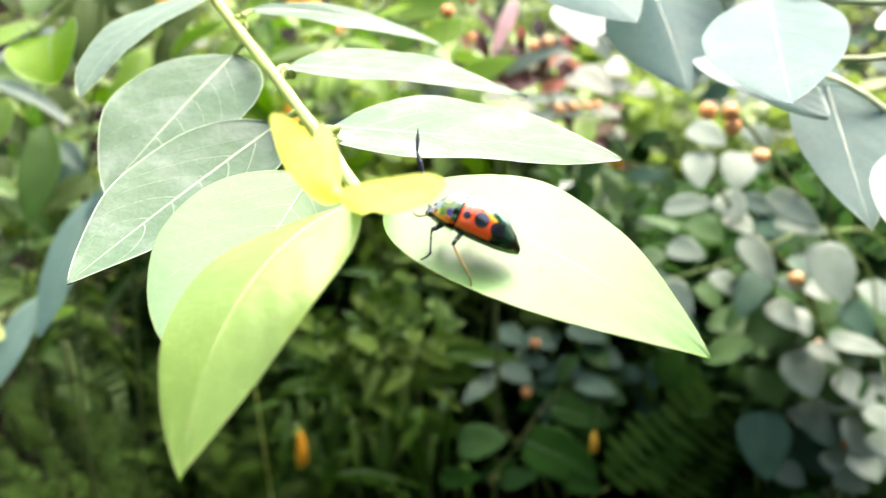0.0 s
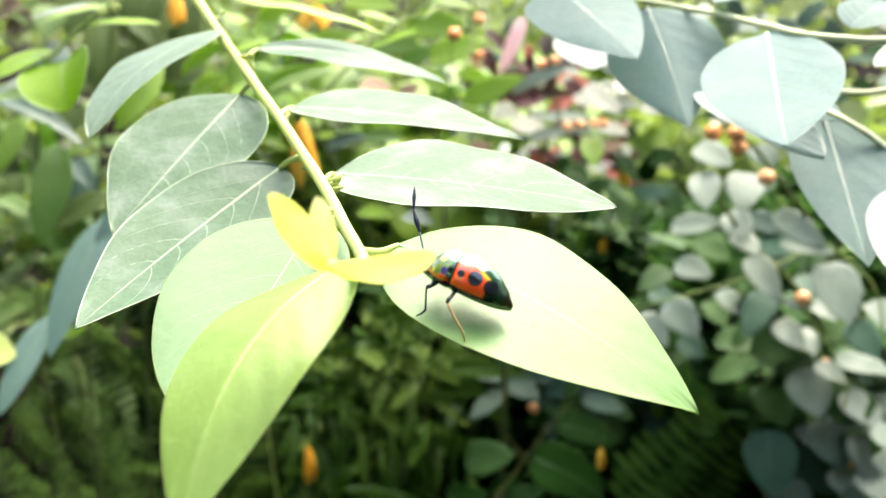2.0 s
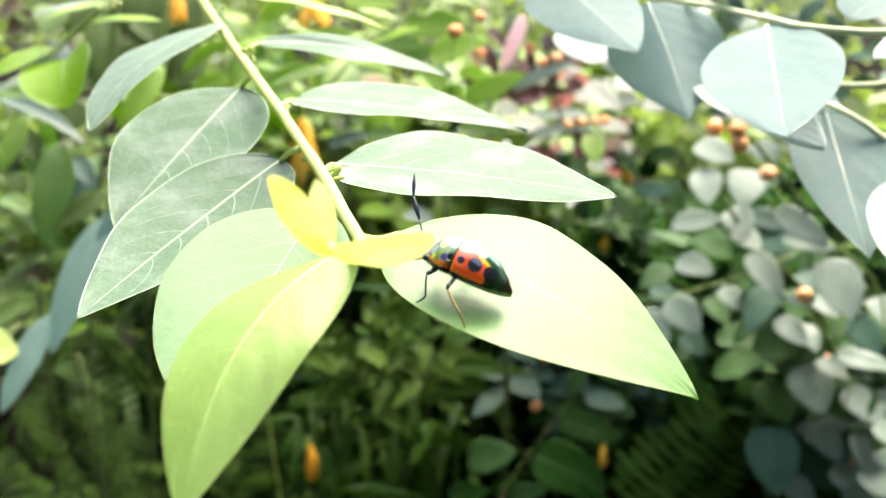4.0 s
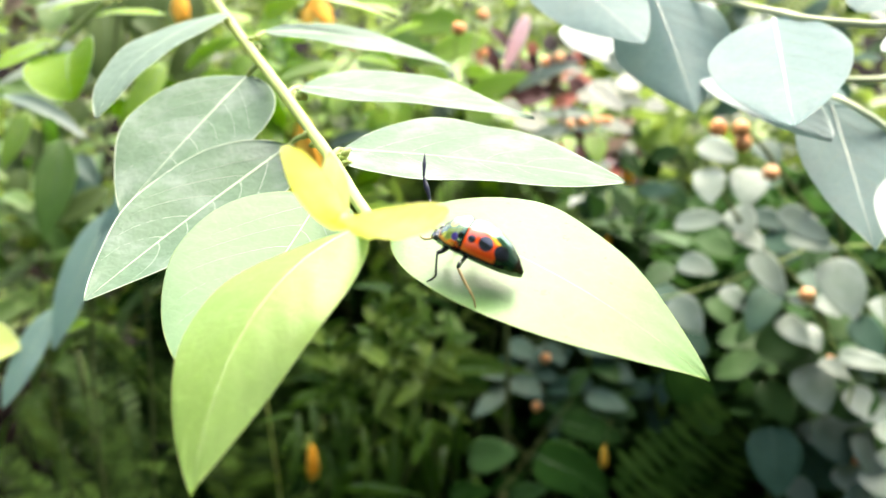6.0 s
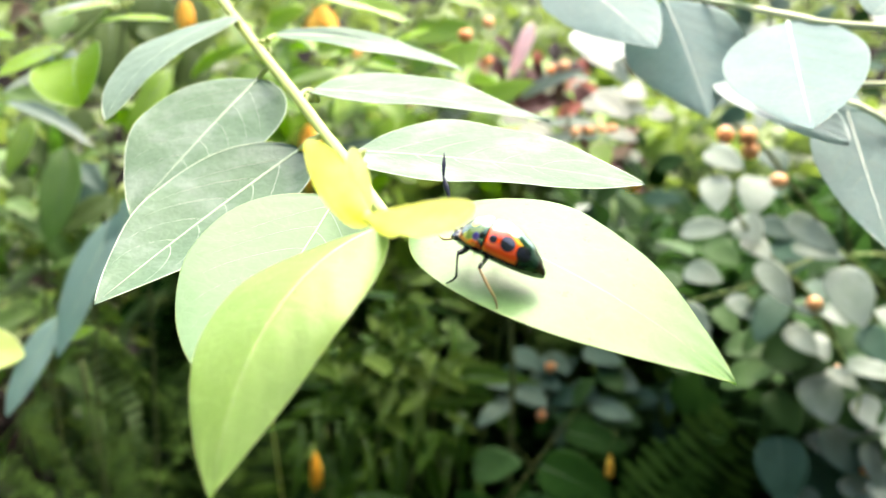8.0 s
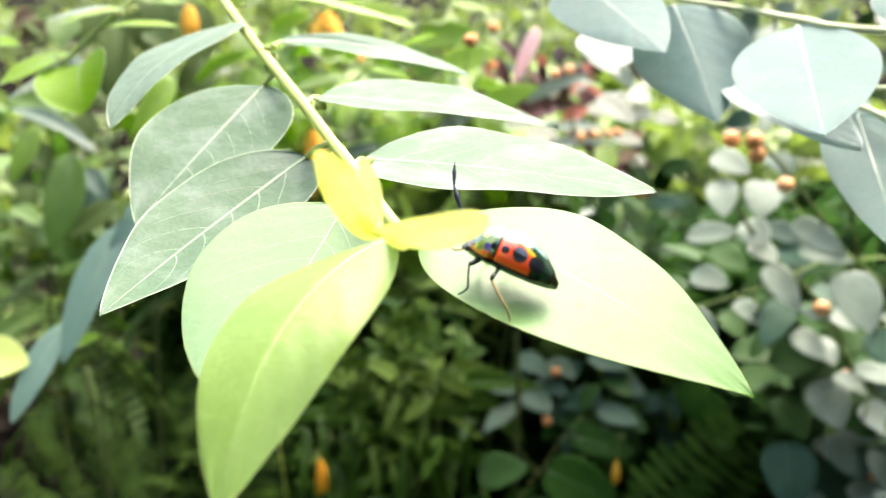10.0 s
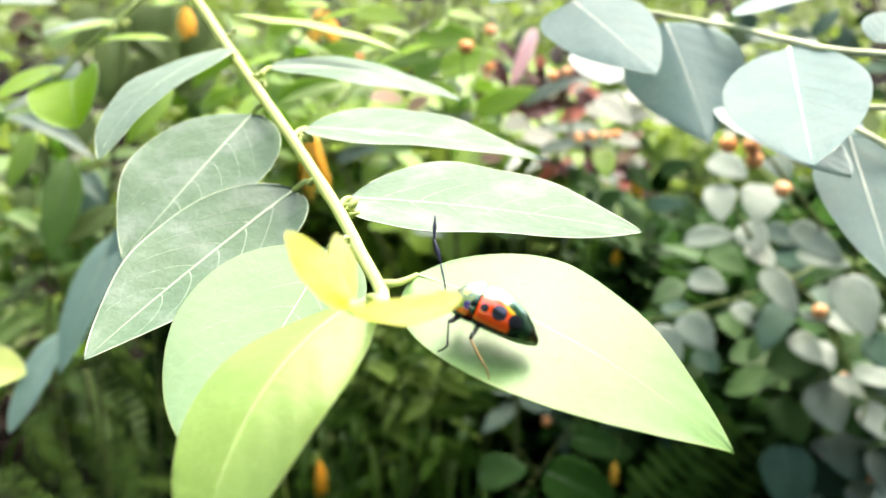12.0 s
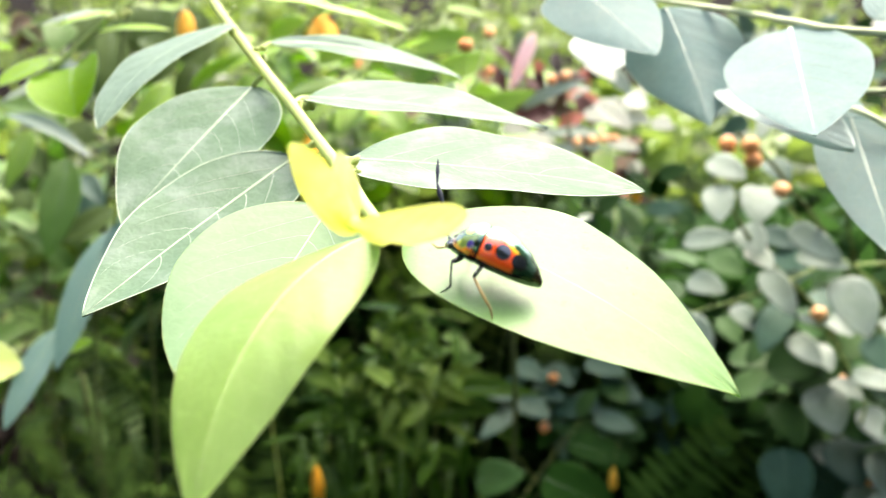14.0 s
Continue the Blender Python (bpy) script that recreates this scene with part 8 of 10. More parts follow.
leaf(gleam, (0.1736, 1.0406, 0.7262), (0.1554, 1.0420, 0.7144), (-0.19, -0.79, 0.59), (0.00498, 0.00498), OVAL, m_white, far=True)
leaf(gleam, (0.1880, 1.0248, 0.6902), (0.1880, 1.0390, 0.7121), (-0.03, -0.76, 0.65), (0.00359, 0.00359), OVAL, m_litter, far=True)
leaf(gleam, (0.2128, 1.1235, 0.6738), (0.1818, 1.1171, 0.6620), (-0.35, -0.74, 0.57), (0.00747, 0.00747), OVAL, m_straw, far=True)
leaf(gleam, (0.1565, 0.9977, 0.6979), (0.1491, 0.9712, 0.6828), (-0.09, -0.79, 0.61), (0.00608, 0.00608), LONG, m_lance, far=True)
leaf(gleam, (0.1895, 1.0280, 0.6675), (0.1634, 1.0411, 0.6590), (-0.34, -0.71, 0.61), (0.00722, 0.00722), OVAL, m_straw, far=True)
leaf(gleam, (0.1783, 1.0717, 0.7558), (0.1769, 1.0672, 0.7714), (-0.22, -0.78, 0.59), (0.00415, 0.00415), OVAL, m_litter, far=True)
leaf(gleam, (0.2065, 1.1371, 0.6689), (0.2250, 1.1240, 0.6461), (-0.16, -0.70, 0.69), (0.00480, 0.00480), LONG, m_mid, far=True)
leaf(gleam, (0.0329, 1.0093, 0.7535), (0.0367, 0.9901, 0.7412), (0.22, -0.83, 0.52), (0.00545, 0.00545), LONG, m_bright, far=True)
leaf(gleam, (0.2131, 1.1616, 0.7287), (0.2288, 1.1217, 0.7203), (0.01, -0.78, 0.63), (0.00427, 0.00427), LONG, m_white, far=True)
leaf(gleam, (0.1630, 1.0402, 0.7304), (0.1961, 1.0544, 0.7154), (-0.23, -0.81, 0.54), (0.00593, 0.00593), LONG, m_white, far=True)
leaf(gleam, (0.0987, 1.0937, 0.6517), (0.0710, 1.0580, 0.6384), (-0.07, -0.79, 0.61), (0.00489, 0.00489), OVAL, m_pale, far=True)
leaf(gleam, (0.1520, 1.1572, 0.7322), (0.1406, 1.1217, 0.7212), (0.05, -0.75, 0.66), (0.00310, 0.00310), LONG, m_pale, far=True)
leaf(gleam, (0.0956, 1.0196, 0.7653), (0.0807, 0.9953, 0.7800), (-0.13, -0.83, 0.54), (0.00290, 0.00290), LONG, m_bright, far=True)
leaf(gleam, (0.0641, 1.0947, 0.7147), (0.0678, 1.0890, 0.7343), (-0.05, -0.78, 0.62), (0.00484, 0.00484), LONG, m_grey, far=True)
leaf(gleam, (0.0598, 1.0763, 0.7773), (0.0676, 1.0730, 0.8032), (0.14, -0.81, 0.57), (0.00519, 0.00519), LONG, m_pale, far=True)
leaf(gleam, (0.0881, 1.0088, 0.7555), (0.0983, 0.9758, 0.7677), (-0.19, -0.81, 0.55), (0.00364, 0.00364), OVAL, m_straw, far=True)
leaf(gleam, (0.1373, 1.1446, 0.7422), (0.1683, 1.1517, 0.7522), (0.11, -0.81, 0.58), (0.00450, 0.00450), OVAL, m_pale, far=True)
leaf(gleam, (0.1410, 1.0985, 0.7389), (0.1235, 1.0602, 0.7289), (-0.34, -0.76, 0.55), (0.00648, 0.00648), LONG, m_grey, far=True)
leaf(gleam, (0.0451, 1.0942, 0.7077), (0.0285, 1.1113, 0.7246), (-0.19, -0.77, 0.61), (0.00454, 0.00454), OVAL, m_grey, far=True)
leaf(gleam, (-0.0167, 1.0945, 0.6978), (-0.0426, 1.0691, 0.7164), (-0.22, -0.80, 0.56), (0.00372, 0.00372), LONG, m_mid, far=True)
leaf(gleam, (0.1036, 1.0782, 0.7224), (0.0927, 1.0737, 0.7366), (-0.30, -0.77, 0.56), (0.00618, 0.00618), OVAL, m_white, far=True)
leaf(gleam, (0.1968, 1.0197, 0.6655), (0.1810, 1.0219, 0.6566), (0.15, -0.75, 0.64), (0.00662, 0.00662), OVAL, m_white, far=True)
leaf(gleam, (0.0899, 1.0406, 0.6994), (0.1081, 1.0366, 0.6919), (-0.15, -0.72, 0.68), (0.00613, 0.00613), OVAL, m_pale, far=True)
leaf(gleam, (0.1675, 1.0439, 0.7543), (0.1575, 1.0458, 0.7678), (-0.34, -0.78, 0.53), (0.00484, 0.00484), LONG, m_mid, far=True)
leaf(gleam, (-0.0005, 1.0634, 0.6678), (0.0100, 1.0341, 0.7012), (0.16, -0.82, 0.55), (0.00613, 0.00613), OVAL, m_mid, far=True)
leaf(gleam, (0.0005, 1.1233, 0.7225), (-0.0272, 1.1069, 0.7389), (0.17, -0.81, 0.56), (0.00551, 0.00551), OVAL, m_grey, far=True)
leaf(gleam, (0.1635, 1.0378, 0.7090), (0.1857, 1.0159, 0.7097), (-0.37, -0.76, 0.54), (0.00274, 0.00274), LONG, m_pale, far=True)
leaf(gleam, (0.1617, 1.1701, 0.7614), (0.1614, 1.1430, 0.7366), (-0.13, -0.82, 0.56), (0.00471, 0.00471), LONG, m_bright, far=True)
leaf(gleam, (-0.0002, 1.1104, 0.7713), (0.0276, 1.0842, 0.7597), (0.00, -0.86, 0.51), (0.00494, 0.00494), OVAL, m_pale, far=True)
leaf(gleam, (0.1947, 1.0971, 0.7494), (0.1962, 1.0799, 0.7813), (-0.34, -0.71, 0.62), (0.00758, 0.00758), LONG, m_grey, far=True)
leaf(gleam, (0.1286, 0.9705, 0.6190), (0.0999, 0.9755, 0.6482), (-0.12, -0.75, 0.65), (0.00616, 0.00616), LONG, m_lance, far=True)
leaf(gleam, (0.1817, 1.0393, 0.6553), (0.1527, 1.0631, 0.6712), (-0.33, -0.75, 0.57), (0.00531, 0.00531), LONG, m_pale, far=True)
leaf(gleam, (0.1327, 1.1057, 0.6410), (0.1194, 1.0770, 0.6167), (0.19, -0.73, 0.66), (0.00618, 0.00618), LONG, m_grass, far=True)
leaf(gleam, (0.2034, 1.0980, 0.6107), (0.1969, 1.1154, 0.6407), (-0.12, -0.81, 0.58), (0.00369, 0.00369), LONG, m_grass, far=True)
leaf(gleam, (0.1403, 1.1149, 0.5980), (0.1746, 1.0944, 0.5781), (-0.18, -0.70, 0.69), (0.00362, 0.00362), LONG, m_grass, far=True)
leaf(gleam, (0.1472, 1.0015, 0.5852), (0.1412, 1.0095, 0.6186), (-0.14, -0.72, 0.68), (0.00618, 0.00618), LONG, m_deep, far=True)
leaf(gleam, (0.1197, 1.0729, 0.6480), (0.1339, 1.0564, 0.6323), (0.16, -0.74, 0.66), (0.00561, 0.00561), LONG, m_deep, far=True)
leaf(gleam, (0.1226, 0.9691, 0.6252), (0.1334, 0.9665, 0.6088), (-0.01, -0.80, 0.60), (0.00616, 0.00616), LONG, m_mid, far=True)
leaf(gleam, (0.1458, 1.0593, 0.6289), (0.1542, 1.0301, 0.6538), (-0.38, -0.67, 0.63), (0.00517, 0.00517), LONG, m_deep, far=True)
leaf(gleam, (0.1154, 0.9895, 0.6467), (0.1280, 0.9911, 0.6655), (-0.15, -0.70, 0.69), (0.00678, 0.00678), LONG, m_mid, far=True)
leaf(gleam, (0.1771, 1.0506, 0.6312), (0.1552, 1.0632, 0.6361), (0.09, -0.70, 0.71), (0.00671, 0.00671), LONG, m_pale, far=True)
leaf(gleam, (0.1719, 1.0176, 0.5806), (0.1834, 1.0166, 0.5993), (-0.21, -0.65, 0.73), (0.00686, 0.00686), LONG, m_pale, far=True)
leaf(gleam, (0.1979, 0.9773, 0.5842), (0.2034, 0.9676, 0.6124), (0.00, -0.68, 0.74), (0.00341, 0.00341), LONG, m_pale, far=True)
leaf(gleam, (0.1188, 1.1091, 0.6207), (0.0948, 1.1056, 0.6508), (-0.29, -0.70, 0.65), (0.00735, 0.00735), LONG, m_mid, far=True)
leaf(gleam, (0.1348, 1.0055, 0.6199), (0.0903, 0.9791, 0.6300), (-0.14, -0.67, 0.72), (0.00717, 0.00717), LONG, m_mid, far=True)
leaf(gleam, (0.1071, 1.0919, 0.5717), (0.0773, 1.0960, 0.6028), (0.21, -0.77, 0.61), (0.00592, 0.00592), LONG, m_lance, far=True)
leaf(gleam, (0.2056, 0.9772, 0.5873), (0.1676, 0.9815, 0.5902), (-0.17, -0.75, 0.64), (0.00657, 0.00657), LONG, m_lance, far=True)
leaf(gleam, (0.2150, 1.0965, 0.6336), (0.2128, 1.0749, 0.6143), (-0.15, -0.78, 0.61), (0.00444, 0.00444), LONG, m_lance, far=True)
leaf(gleam, (0.1970, 1.0239, 0.6167), (0.2277, 1.0157, 0.6127), (-0.05, -0.79, 0.61), (0.00696, 0.00696), LONG, m_mid, far=True)
leaf(gleam, (0.1440, 1.0555, 0.6214), (0.1494, 1.0538, 0.5886), (-0.28, -0.73, 0.63), (0.00710, 0.00710), LONG, m_deep, far=True)
leaf(gleam, (0.1357, 0.9770, 0.6213), (0.1183, 0.9462, 0.6177), (-0.32, -0.72, 0.61), (0.00647, 0.00647), LONG, m_pale, far=True)
leaf(gleam, (0.1295, 1.0954, 0.5733), (0.1209, 1.0886, 0.5384), (0.16, -0.67, 0.73), (0.00656, 0.00656), LONG, m_pale, far=True)
leaf(gleam, (0.1900, 0.9713, 0.6521), (0.1673, 0.9467, 0.6886), (-0.28, -0.79, 0.55), (0.00287, 0.00287), LONG, m_pale, far=True)
leaf(gleam, (0.1762, 1.0111, 0.6226), (0.1950, 0.9717, 0.6149), (0.06, -0.68, 0.73), (0.00377, 0.00377), LONG, m_mid, far=True)
leaf(gleam, (0.1421, 0.9550, 0.6159), (0.1278, 0.9682, 0.5996), (-0.04, -0.78, 0.62), (0.00406, 0.00406), LONG, m_mid, far=True)
leaf(gleam, (0.1914, 1.0862, 0.6026), (0.1632, 1.0623, 0.6246), (-0.29, -0.66, 0.69), (0.00849, 0.00849), LONG, m_deep, far=True)
leaf(gleam, (0.1700, 0.9807, 0.5964), (0.1884, 0.9412, 0.5757), (0.11, -0.78, 0.62), (0.00360, 0.00360), LONG, m_mid, far=True)
leaf(gleam, (0.1614, 0.9710, 0.6310), (0.1587, 0.9362, 0.6060), (-0.29, -0.72, 0.63), (0.00304, 0.00304), LONG, m_lance, far=True)
leaf(gleam, (0.1520, 1.0665, 0.5560), (0.1544, 1.0654, 0.5208), (-0.24, -0.67, 0.70), (0.00510, 0.00510), LONG, m_lance, far=True)
leaf(gleam, (0.1154, 1.1044, 0.5999), (0.1323, 1.0680, 0.6113), (-0.17, -0.71, 0.69), (0.00419, 0.00419), LONG, m_mid, far=True)
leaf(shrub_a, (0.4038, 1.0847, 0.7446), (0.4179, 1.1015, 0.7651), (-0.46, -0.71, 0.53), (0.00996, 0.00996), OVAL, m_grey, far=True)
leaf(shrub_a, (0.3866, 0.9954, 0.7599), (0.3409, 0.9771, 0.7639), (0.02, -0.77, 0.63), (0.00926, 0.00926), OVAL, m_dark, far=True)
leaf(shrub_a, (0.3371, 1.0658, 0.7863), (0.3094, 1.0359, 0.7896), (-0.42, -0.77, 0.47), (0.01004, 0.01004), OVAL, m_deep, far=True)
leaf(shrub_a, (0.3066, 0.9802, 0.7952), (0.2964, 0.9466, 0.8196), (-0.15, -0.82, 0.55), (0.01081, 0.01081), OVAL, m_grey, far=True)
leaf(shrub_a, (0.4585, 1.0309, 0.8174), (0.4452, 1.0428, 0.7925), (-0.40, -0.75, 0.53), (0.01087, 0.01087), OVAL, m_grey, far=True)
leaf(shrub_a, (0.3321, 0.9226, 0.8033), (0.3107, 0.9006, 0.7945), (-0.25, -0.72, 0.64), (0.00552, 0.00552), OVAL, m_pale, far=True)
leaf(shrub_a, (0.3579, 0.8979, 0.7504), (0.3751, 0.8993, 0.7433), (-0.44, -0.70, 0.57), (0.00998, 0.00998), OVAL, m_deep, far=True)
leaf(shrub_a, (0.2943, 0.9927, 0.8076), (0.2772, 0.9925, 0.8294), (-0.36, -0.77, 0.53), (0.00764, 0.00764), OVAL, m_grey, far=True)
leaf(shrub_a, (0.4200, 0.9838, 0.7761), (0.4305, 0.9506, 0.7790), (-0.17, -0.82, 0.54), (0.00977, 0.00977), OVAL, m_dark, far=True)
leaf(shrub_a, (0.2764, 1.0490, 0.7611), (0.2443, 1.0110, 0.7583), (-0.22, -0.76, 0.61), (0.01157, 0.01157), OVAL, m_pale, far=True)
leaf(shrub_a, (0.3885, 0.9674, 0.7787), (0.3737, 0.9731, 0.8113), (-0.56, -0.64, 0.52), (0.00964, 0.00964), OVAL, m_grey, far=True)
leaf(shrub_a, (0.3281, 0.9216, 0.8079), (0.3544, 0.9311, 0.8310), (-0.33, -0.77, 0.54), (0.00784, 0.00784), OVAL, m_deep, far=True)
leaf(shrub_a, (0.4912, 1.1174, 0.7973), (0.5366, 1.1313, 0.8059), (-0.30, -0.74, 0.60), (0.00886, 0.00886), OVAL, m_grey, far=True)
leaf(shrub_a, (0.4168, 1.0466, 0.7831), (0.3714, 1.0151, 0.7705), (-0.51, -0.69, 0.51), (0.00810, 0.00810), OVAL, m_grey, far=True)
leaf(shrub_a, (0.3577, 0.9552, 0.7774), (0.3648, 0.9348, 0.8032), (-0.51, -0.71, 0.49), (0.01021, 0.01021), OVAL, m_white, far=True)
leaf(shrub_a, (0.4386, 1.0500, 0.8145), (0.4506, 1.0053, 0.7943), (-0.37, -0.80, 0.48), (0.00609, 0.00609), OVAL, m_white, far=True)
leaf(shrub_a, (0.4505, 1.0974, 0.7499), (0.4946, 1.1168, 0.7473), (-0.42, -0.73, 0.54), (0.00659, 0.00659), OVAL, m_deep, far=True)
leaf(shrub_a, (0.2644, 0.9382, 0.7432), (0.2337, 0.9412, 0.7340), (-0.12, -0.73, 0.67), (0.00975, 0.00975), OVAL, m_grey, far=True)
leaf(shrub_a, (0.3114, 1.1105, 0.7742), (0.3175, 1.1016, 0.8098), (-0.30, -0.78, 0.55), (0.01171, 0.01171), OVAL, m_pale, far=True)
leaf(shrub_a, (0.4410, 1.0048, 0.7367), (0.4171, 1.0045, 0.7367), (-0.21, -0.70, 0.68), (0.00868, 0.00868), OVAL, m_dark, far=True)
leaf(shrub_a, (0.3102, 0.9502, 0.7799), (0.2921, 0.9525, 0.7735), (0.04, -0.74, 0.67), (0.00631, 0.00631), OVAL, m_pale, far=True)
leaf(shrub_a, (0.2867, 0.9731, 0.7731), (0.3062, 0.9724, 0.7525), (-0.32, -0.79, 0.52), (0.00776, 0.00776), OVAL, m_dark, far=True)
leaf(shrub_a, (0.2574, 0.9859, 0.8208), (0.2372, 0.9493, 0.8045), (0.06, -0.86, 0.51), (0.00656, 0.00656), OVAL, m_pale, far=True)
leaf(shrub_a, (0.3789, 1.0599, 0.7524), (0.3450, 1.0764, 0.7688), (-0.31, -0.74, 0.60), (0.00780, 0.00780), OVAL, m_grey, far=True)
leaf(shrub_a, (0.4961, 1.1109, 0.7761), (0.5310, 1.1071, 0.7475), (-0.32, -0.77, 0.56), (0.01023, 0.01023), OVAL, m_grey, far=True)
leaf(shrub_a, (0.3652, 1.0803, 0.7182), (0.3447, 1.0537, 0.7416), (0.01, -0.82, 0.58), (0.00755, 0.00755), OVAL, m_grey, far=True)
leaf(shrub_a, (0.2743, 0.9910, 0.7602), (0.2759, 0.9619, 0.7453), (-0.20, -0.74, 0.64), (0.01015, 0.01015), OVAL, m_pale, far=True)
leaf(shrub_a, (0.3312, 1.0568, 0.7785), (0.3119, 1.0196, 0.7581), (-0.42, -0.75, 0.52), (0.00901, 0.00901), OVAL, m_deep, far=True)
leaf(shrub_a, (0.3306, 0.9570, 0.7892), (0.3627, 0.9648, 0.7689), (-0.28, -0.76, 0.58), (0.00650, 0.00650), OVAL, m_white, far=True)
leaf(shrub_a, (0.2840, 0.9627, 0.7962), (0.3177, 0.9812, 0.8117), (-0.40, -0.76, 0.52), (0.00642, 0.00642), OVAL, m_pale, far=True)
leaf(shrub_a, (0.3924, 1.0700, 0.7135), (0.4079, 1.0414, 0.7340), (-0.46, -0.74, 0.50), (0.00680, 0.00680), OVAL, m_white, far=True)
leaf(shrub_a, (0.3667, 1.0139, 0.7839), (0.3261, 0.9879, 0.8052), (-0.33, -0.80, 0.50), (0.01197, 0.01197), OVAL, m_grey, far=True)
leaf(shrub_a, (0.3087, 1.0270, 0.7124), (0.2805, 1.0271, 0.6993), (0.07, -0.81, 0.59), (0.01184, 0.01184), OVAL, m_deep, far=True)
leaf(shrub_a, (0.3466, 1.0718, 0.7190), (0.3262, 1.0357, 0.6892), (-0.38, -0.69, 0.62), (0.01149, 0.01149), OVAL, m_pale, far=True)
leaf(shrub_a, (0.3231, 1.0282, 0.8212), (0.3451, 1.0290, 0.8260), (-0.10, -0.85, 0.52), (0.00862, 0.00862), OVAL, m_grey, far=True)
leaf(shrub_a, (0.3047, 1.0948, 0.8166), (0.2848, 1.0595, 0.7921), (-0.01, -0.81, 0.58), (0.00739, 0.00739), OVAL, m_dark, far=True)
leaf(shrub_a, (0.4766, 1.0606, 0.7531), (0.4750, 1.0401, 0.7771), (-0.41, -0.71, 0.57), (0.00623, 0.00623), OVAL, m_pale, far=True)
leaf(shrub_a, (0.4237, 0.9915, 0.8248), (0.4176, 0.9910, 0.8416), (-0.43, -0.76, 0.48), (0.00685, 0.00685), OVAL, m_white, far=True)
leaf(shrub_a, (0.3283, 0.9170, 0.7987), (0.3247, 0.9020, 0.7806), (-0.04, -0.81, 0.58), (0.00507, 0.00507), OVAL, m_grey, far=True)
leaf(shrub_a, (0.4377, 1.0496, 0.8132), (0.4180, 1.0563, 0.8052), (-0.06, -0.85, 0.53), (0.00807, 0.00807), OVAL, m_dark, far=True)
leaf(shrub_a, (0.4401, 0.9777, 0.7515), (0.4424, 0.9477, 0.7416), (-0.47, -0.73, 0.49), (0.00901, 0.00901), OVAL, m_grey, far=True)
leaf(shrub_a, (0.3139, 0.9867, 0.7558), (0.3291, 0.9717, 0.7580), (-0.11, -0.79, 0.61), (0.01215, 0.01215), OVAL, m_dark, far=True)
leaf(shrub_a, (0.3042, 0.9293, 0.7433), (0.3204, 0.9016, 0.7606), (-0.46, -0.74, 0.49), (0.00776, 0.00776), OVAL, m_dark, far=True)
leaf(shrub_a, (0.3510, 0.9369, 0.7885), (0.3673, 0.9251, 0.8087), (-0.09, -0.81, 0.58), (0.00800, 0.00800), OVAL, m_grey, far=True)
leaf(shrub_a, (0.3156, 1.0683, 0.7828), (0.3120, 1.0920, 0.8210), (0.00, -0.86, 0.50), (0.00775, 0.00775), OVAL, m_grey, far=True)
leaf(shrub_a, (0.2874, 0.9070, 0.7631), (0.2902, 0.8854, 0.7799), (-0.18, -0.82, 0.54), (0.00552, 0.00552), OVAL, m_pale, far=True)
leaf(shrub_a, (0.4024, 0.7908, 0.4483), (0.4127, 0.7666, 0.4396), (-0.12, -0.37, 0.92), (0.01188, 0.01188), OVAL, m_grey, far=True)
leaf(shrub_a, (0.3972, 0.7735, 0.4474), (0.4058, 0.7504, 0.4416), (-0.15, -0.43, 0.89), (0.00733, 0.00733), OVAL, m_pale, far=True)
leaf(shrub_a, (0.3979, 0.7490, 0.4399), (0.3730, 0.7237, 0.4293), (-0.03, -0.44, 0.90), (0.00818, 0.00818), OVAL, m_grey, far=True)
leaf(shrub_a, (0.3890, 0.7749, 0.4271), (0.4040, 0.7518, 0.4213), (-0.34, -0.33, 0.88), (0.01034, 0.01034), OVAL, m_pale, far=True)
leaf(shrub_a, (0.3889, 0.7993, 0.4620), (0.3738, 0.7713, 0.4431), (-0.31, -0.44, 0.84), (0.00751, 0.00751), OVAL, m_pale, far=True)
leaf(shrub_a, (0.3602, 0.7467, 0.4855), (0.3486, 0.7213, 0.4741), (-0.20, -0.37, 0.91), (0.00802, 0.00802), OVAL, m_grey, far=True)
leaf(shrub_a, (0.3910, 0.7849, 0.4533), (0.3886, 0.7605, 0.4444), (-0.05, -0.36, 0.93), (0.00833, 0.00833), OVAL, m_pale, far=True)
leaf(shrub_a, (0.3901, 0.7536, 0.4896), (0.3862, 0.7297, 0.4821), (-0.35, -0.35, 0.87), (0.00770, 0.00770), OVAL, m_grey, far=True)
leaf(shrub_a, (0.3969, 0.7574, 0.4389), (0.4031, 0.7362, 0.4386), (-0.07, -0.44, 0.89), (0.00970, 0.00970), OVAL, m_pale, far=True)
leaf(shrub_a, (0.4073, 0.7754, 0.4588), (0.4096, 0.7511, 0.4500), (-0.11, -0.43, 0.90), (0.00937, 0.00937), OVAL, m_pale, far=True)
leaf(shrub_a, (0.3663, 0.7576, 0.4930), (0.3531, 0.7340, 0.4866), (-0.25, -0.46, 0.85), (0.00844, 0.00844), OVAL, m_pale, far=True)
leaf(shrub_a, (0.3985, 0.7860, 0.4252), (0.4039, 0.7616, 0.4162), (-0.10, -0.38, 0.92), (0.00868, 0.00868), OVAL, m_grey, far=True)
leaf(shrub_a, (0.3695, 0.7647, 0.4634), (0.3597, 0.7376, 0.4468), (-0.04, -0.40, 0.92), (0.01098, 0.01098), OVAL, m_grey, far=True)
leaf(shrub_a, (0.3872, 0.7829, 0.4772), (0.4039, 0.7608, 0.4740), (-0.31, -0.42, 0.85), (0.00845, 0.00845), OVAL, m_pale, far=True)
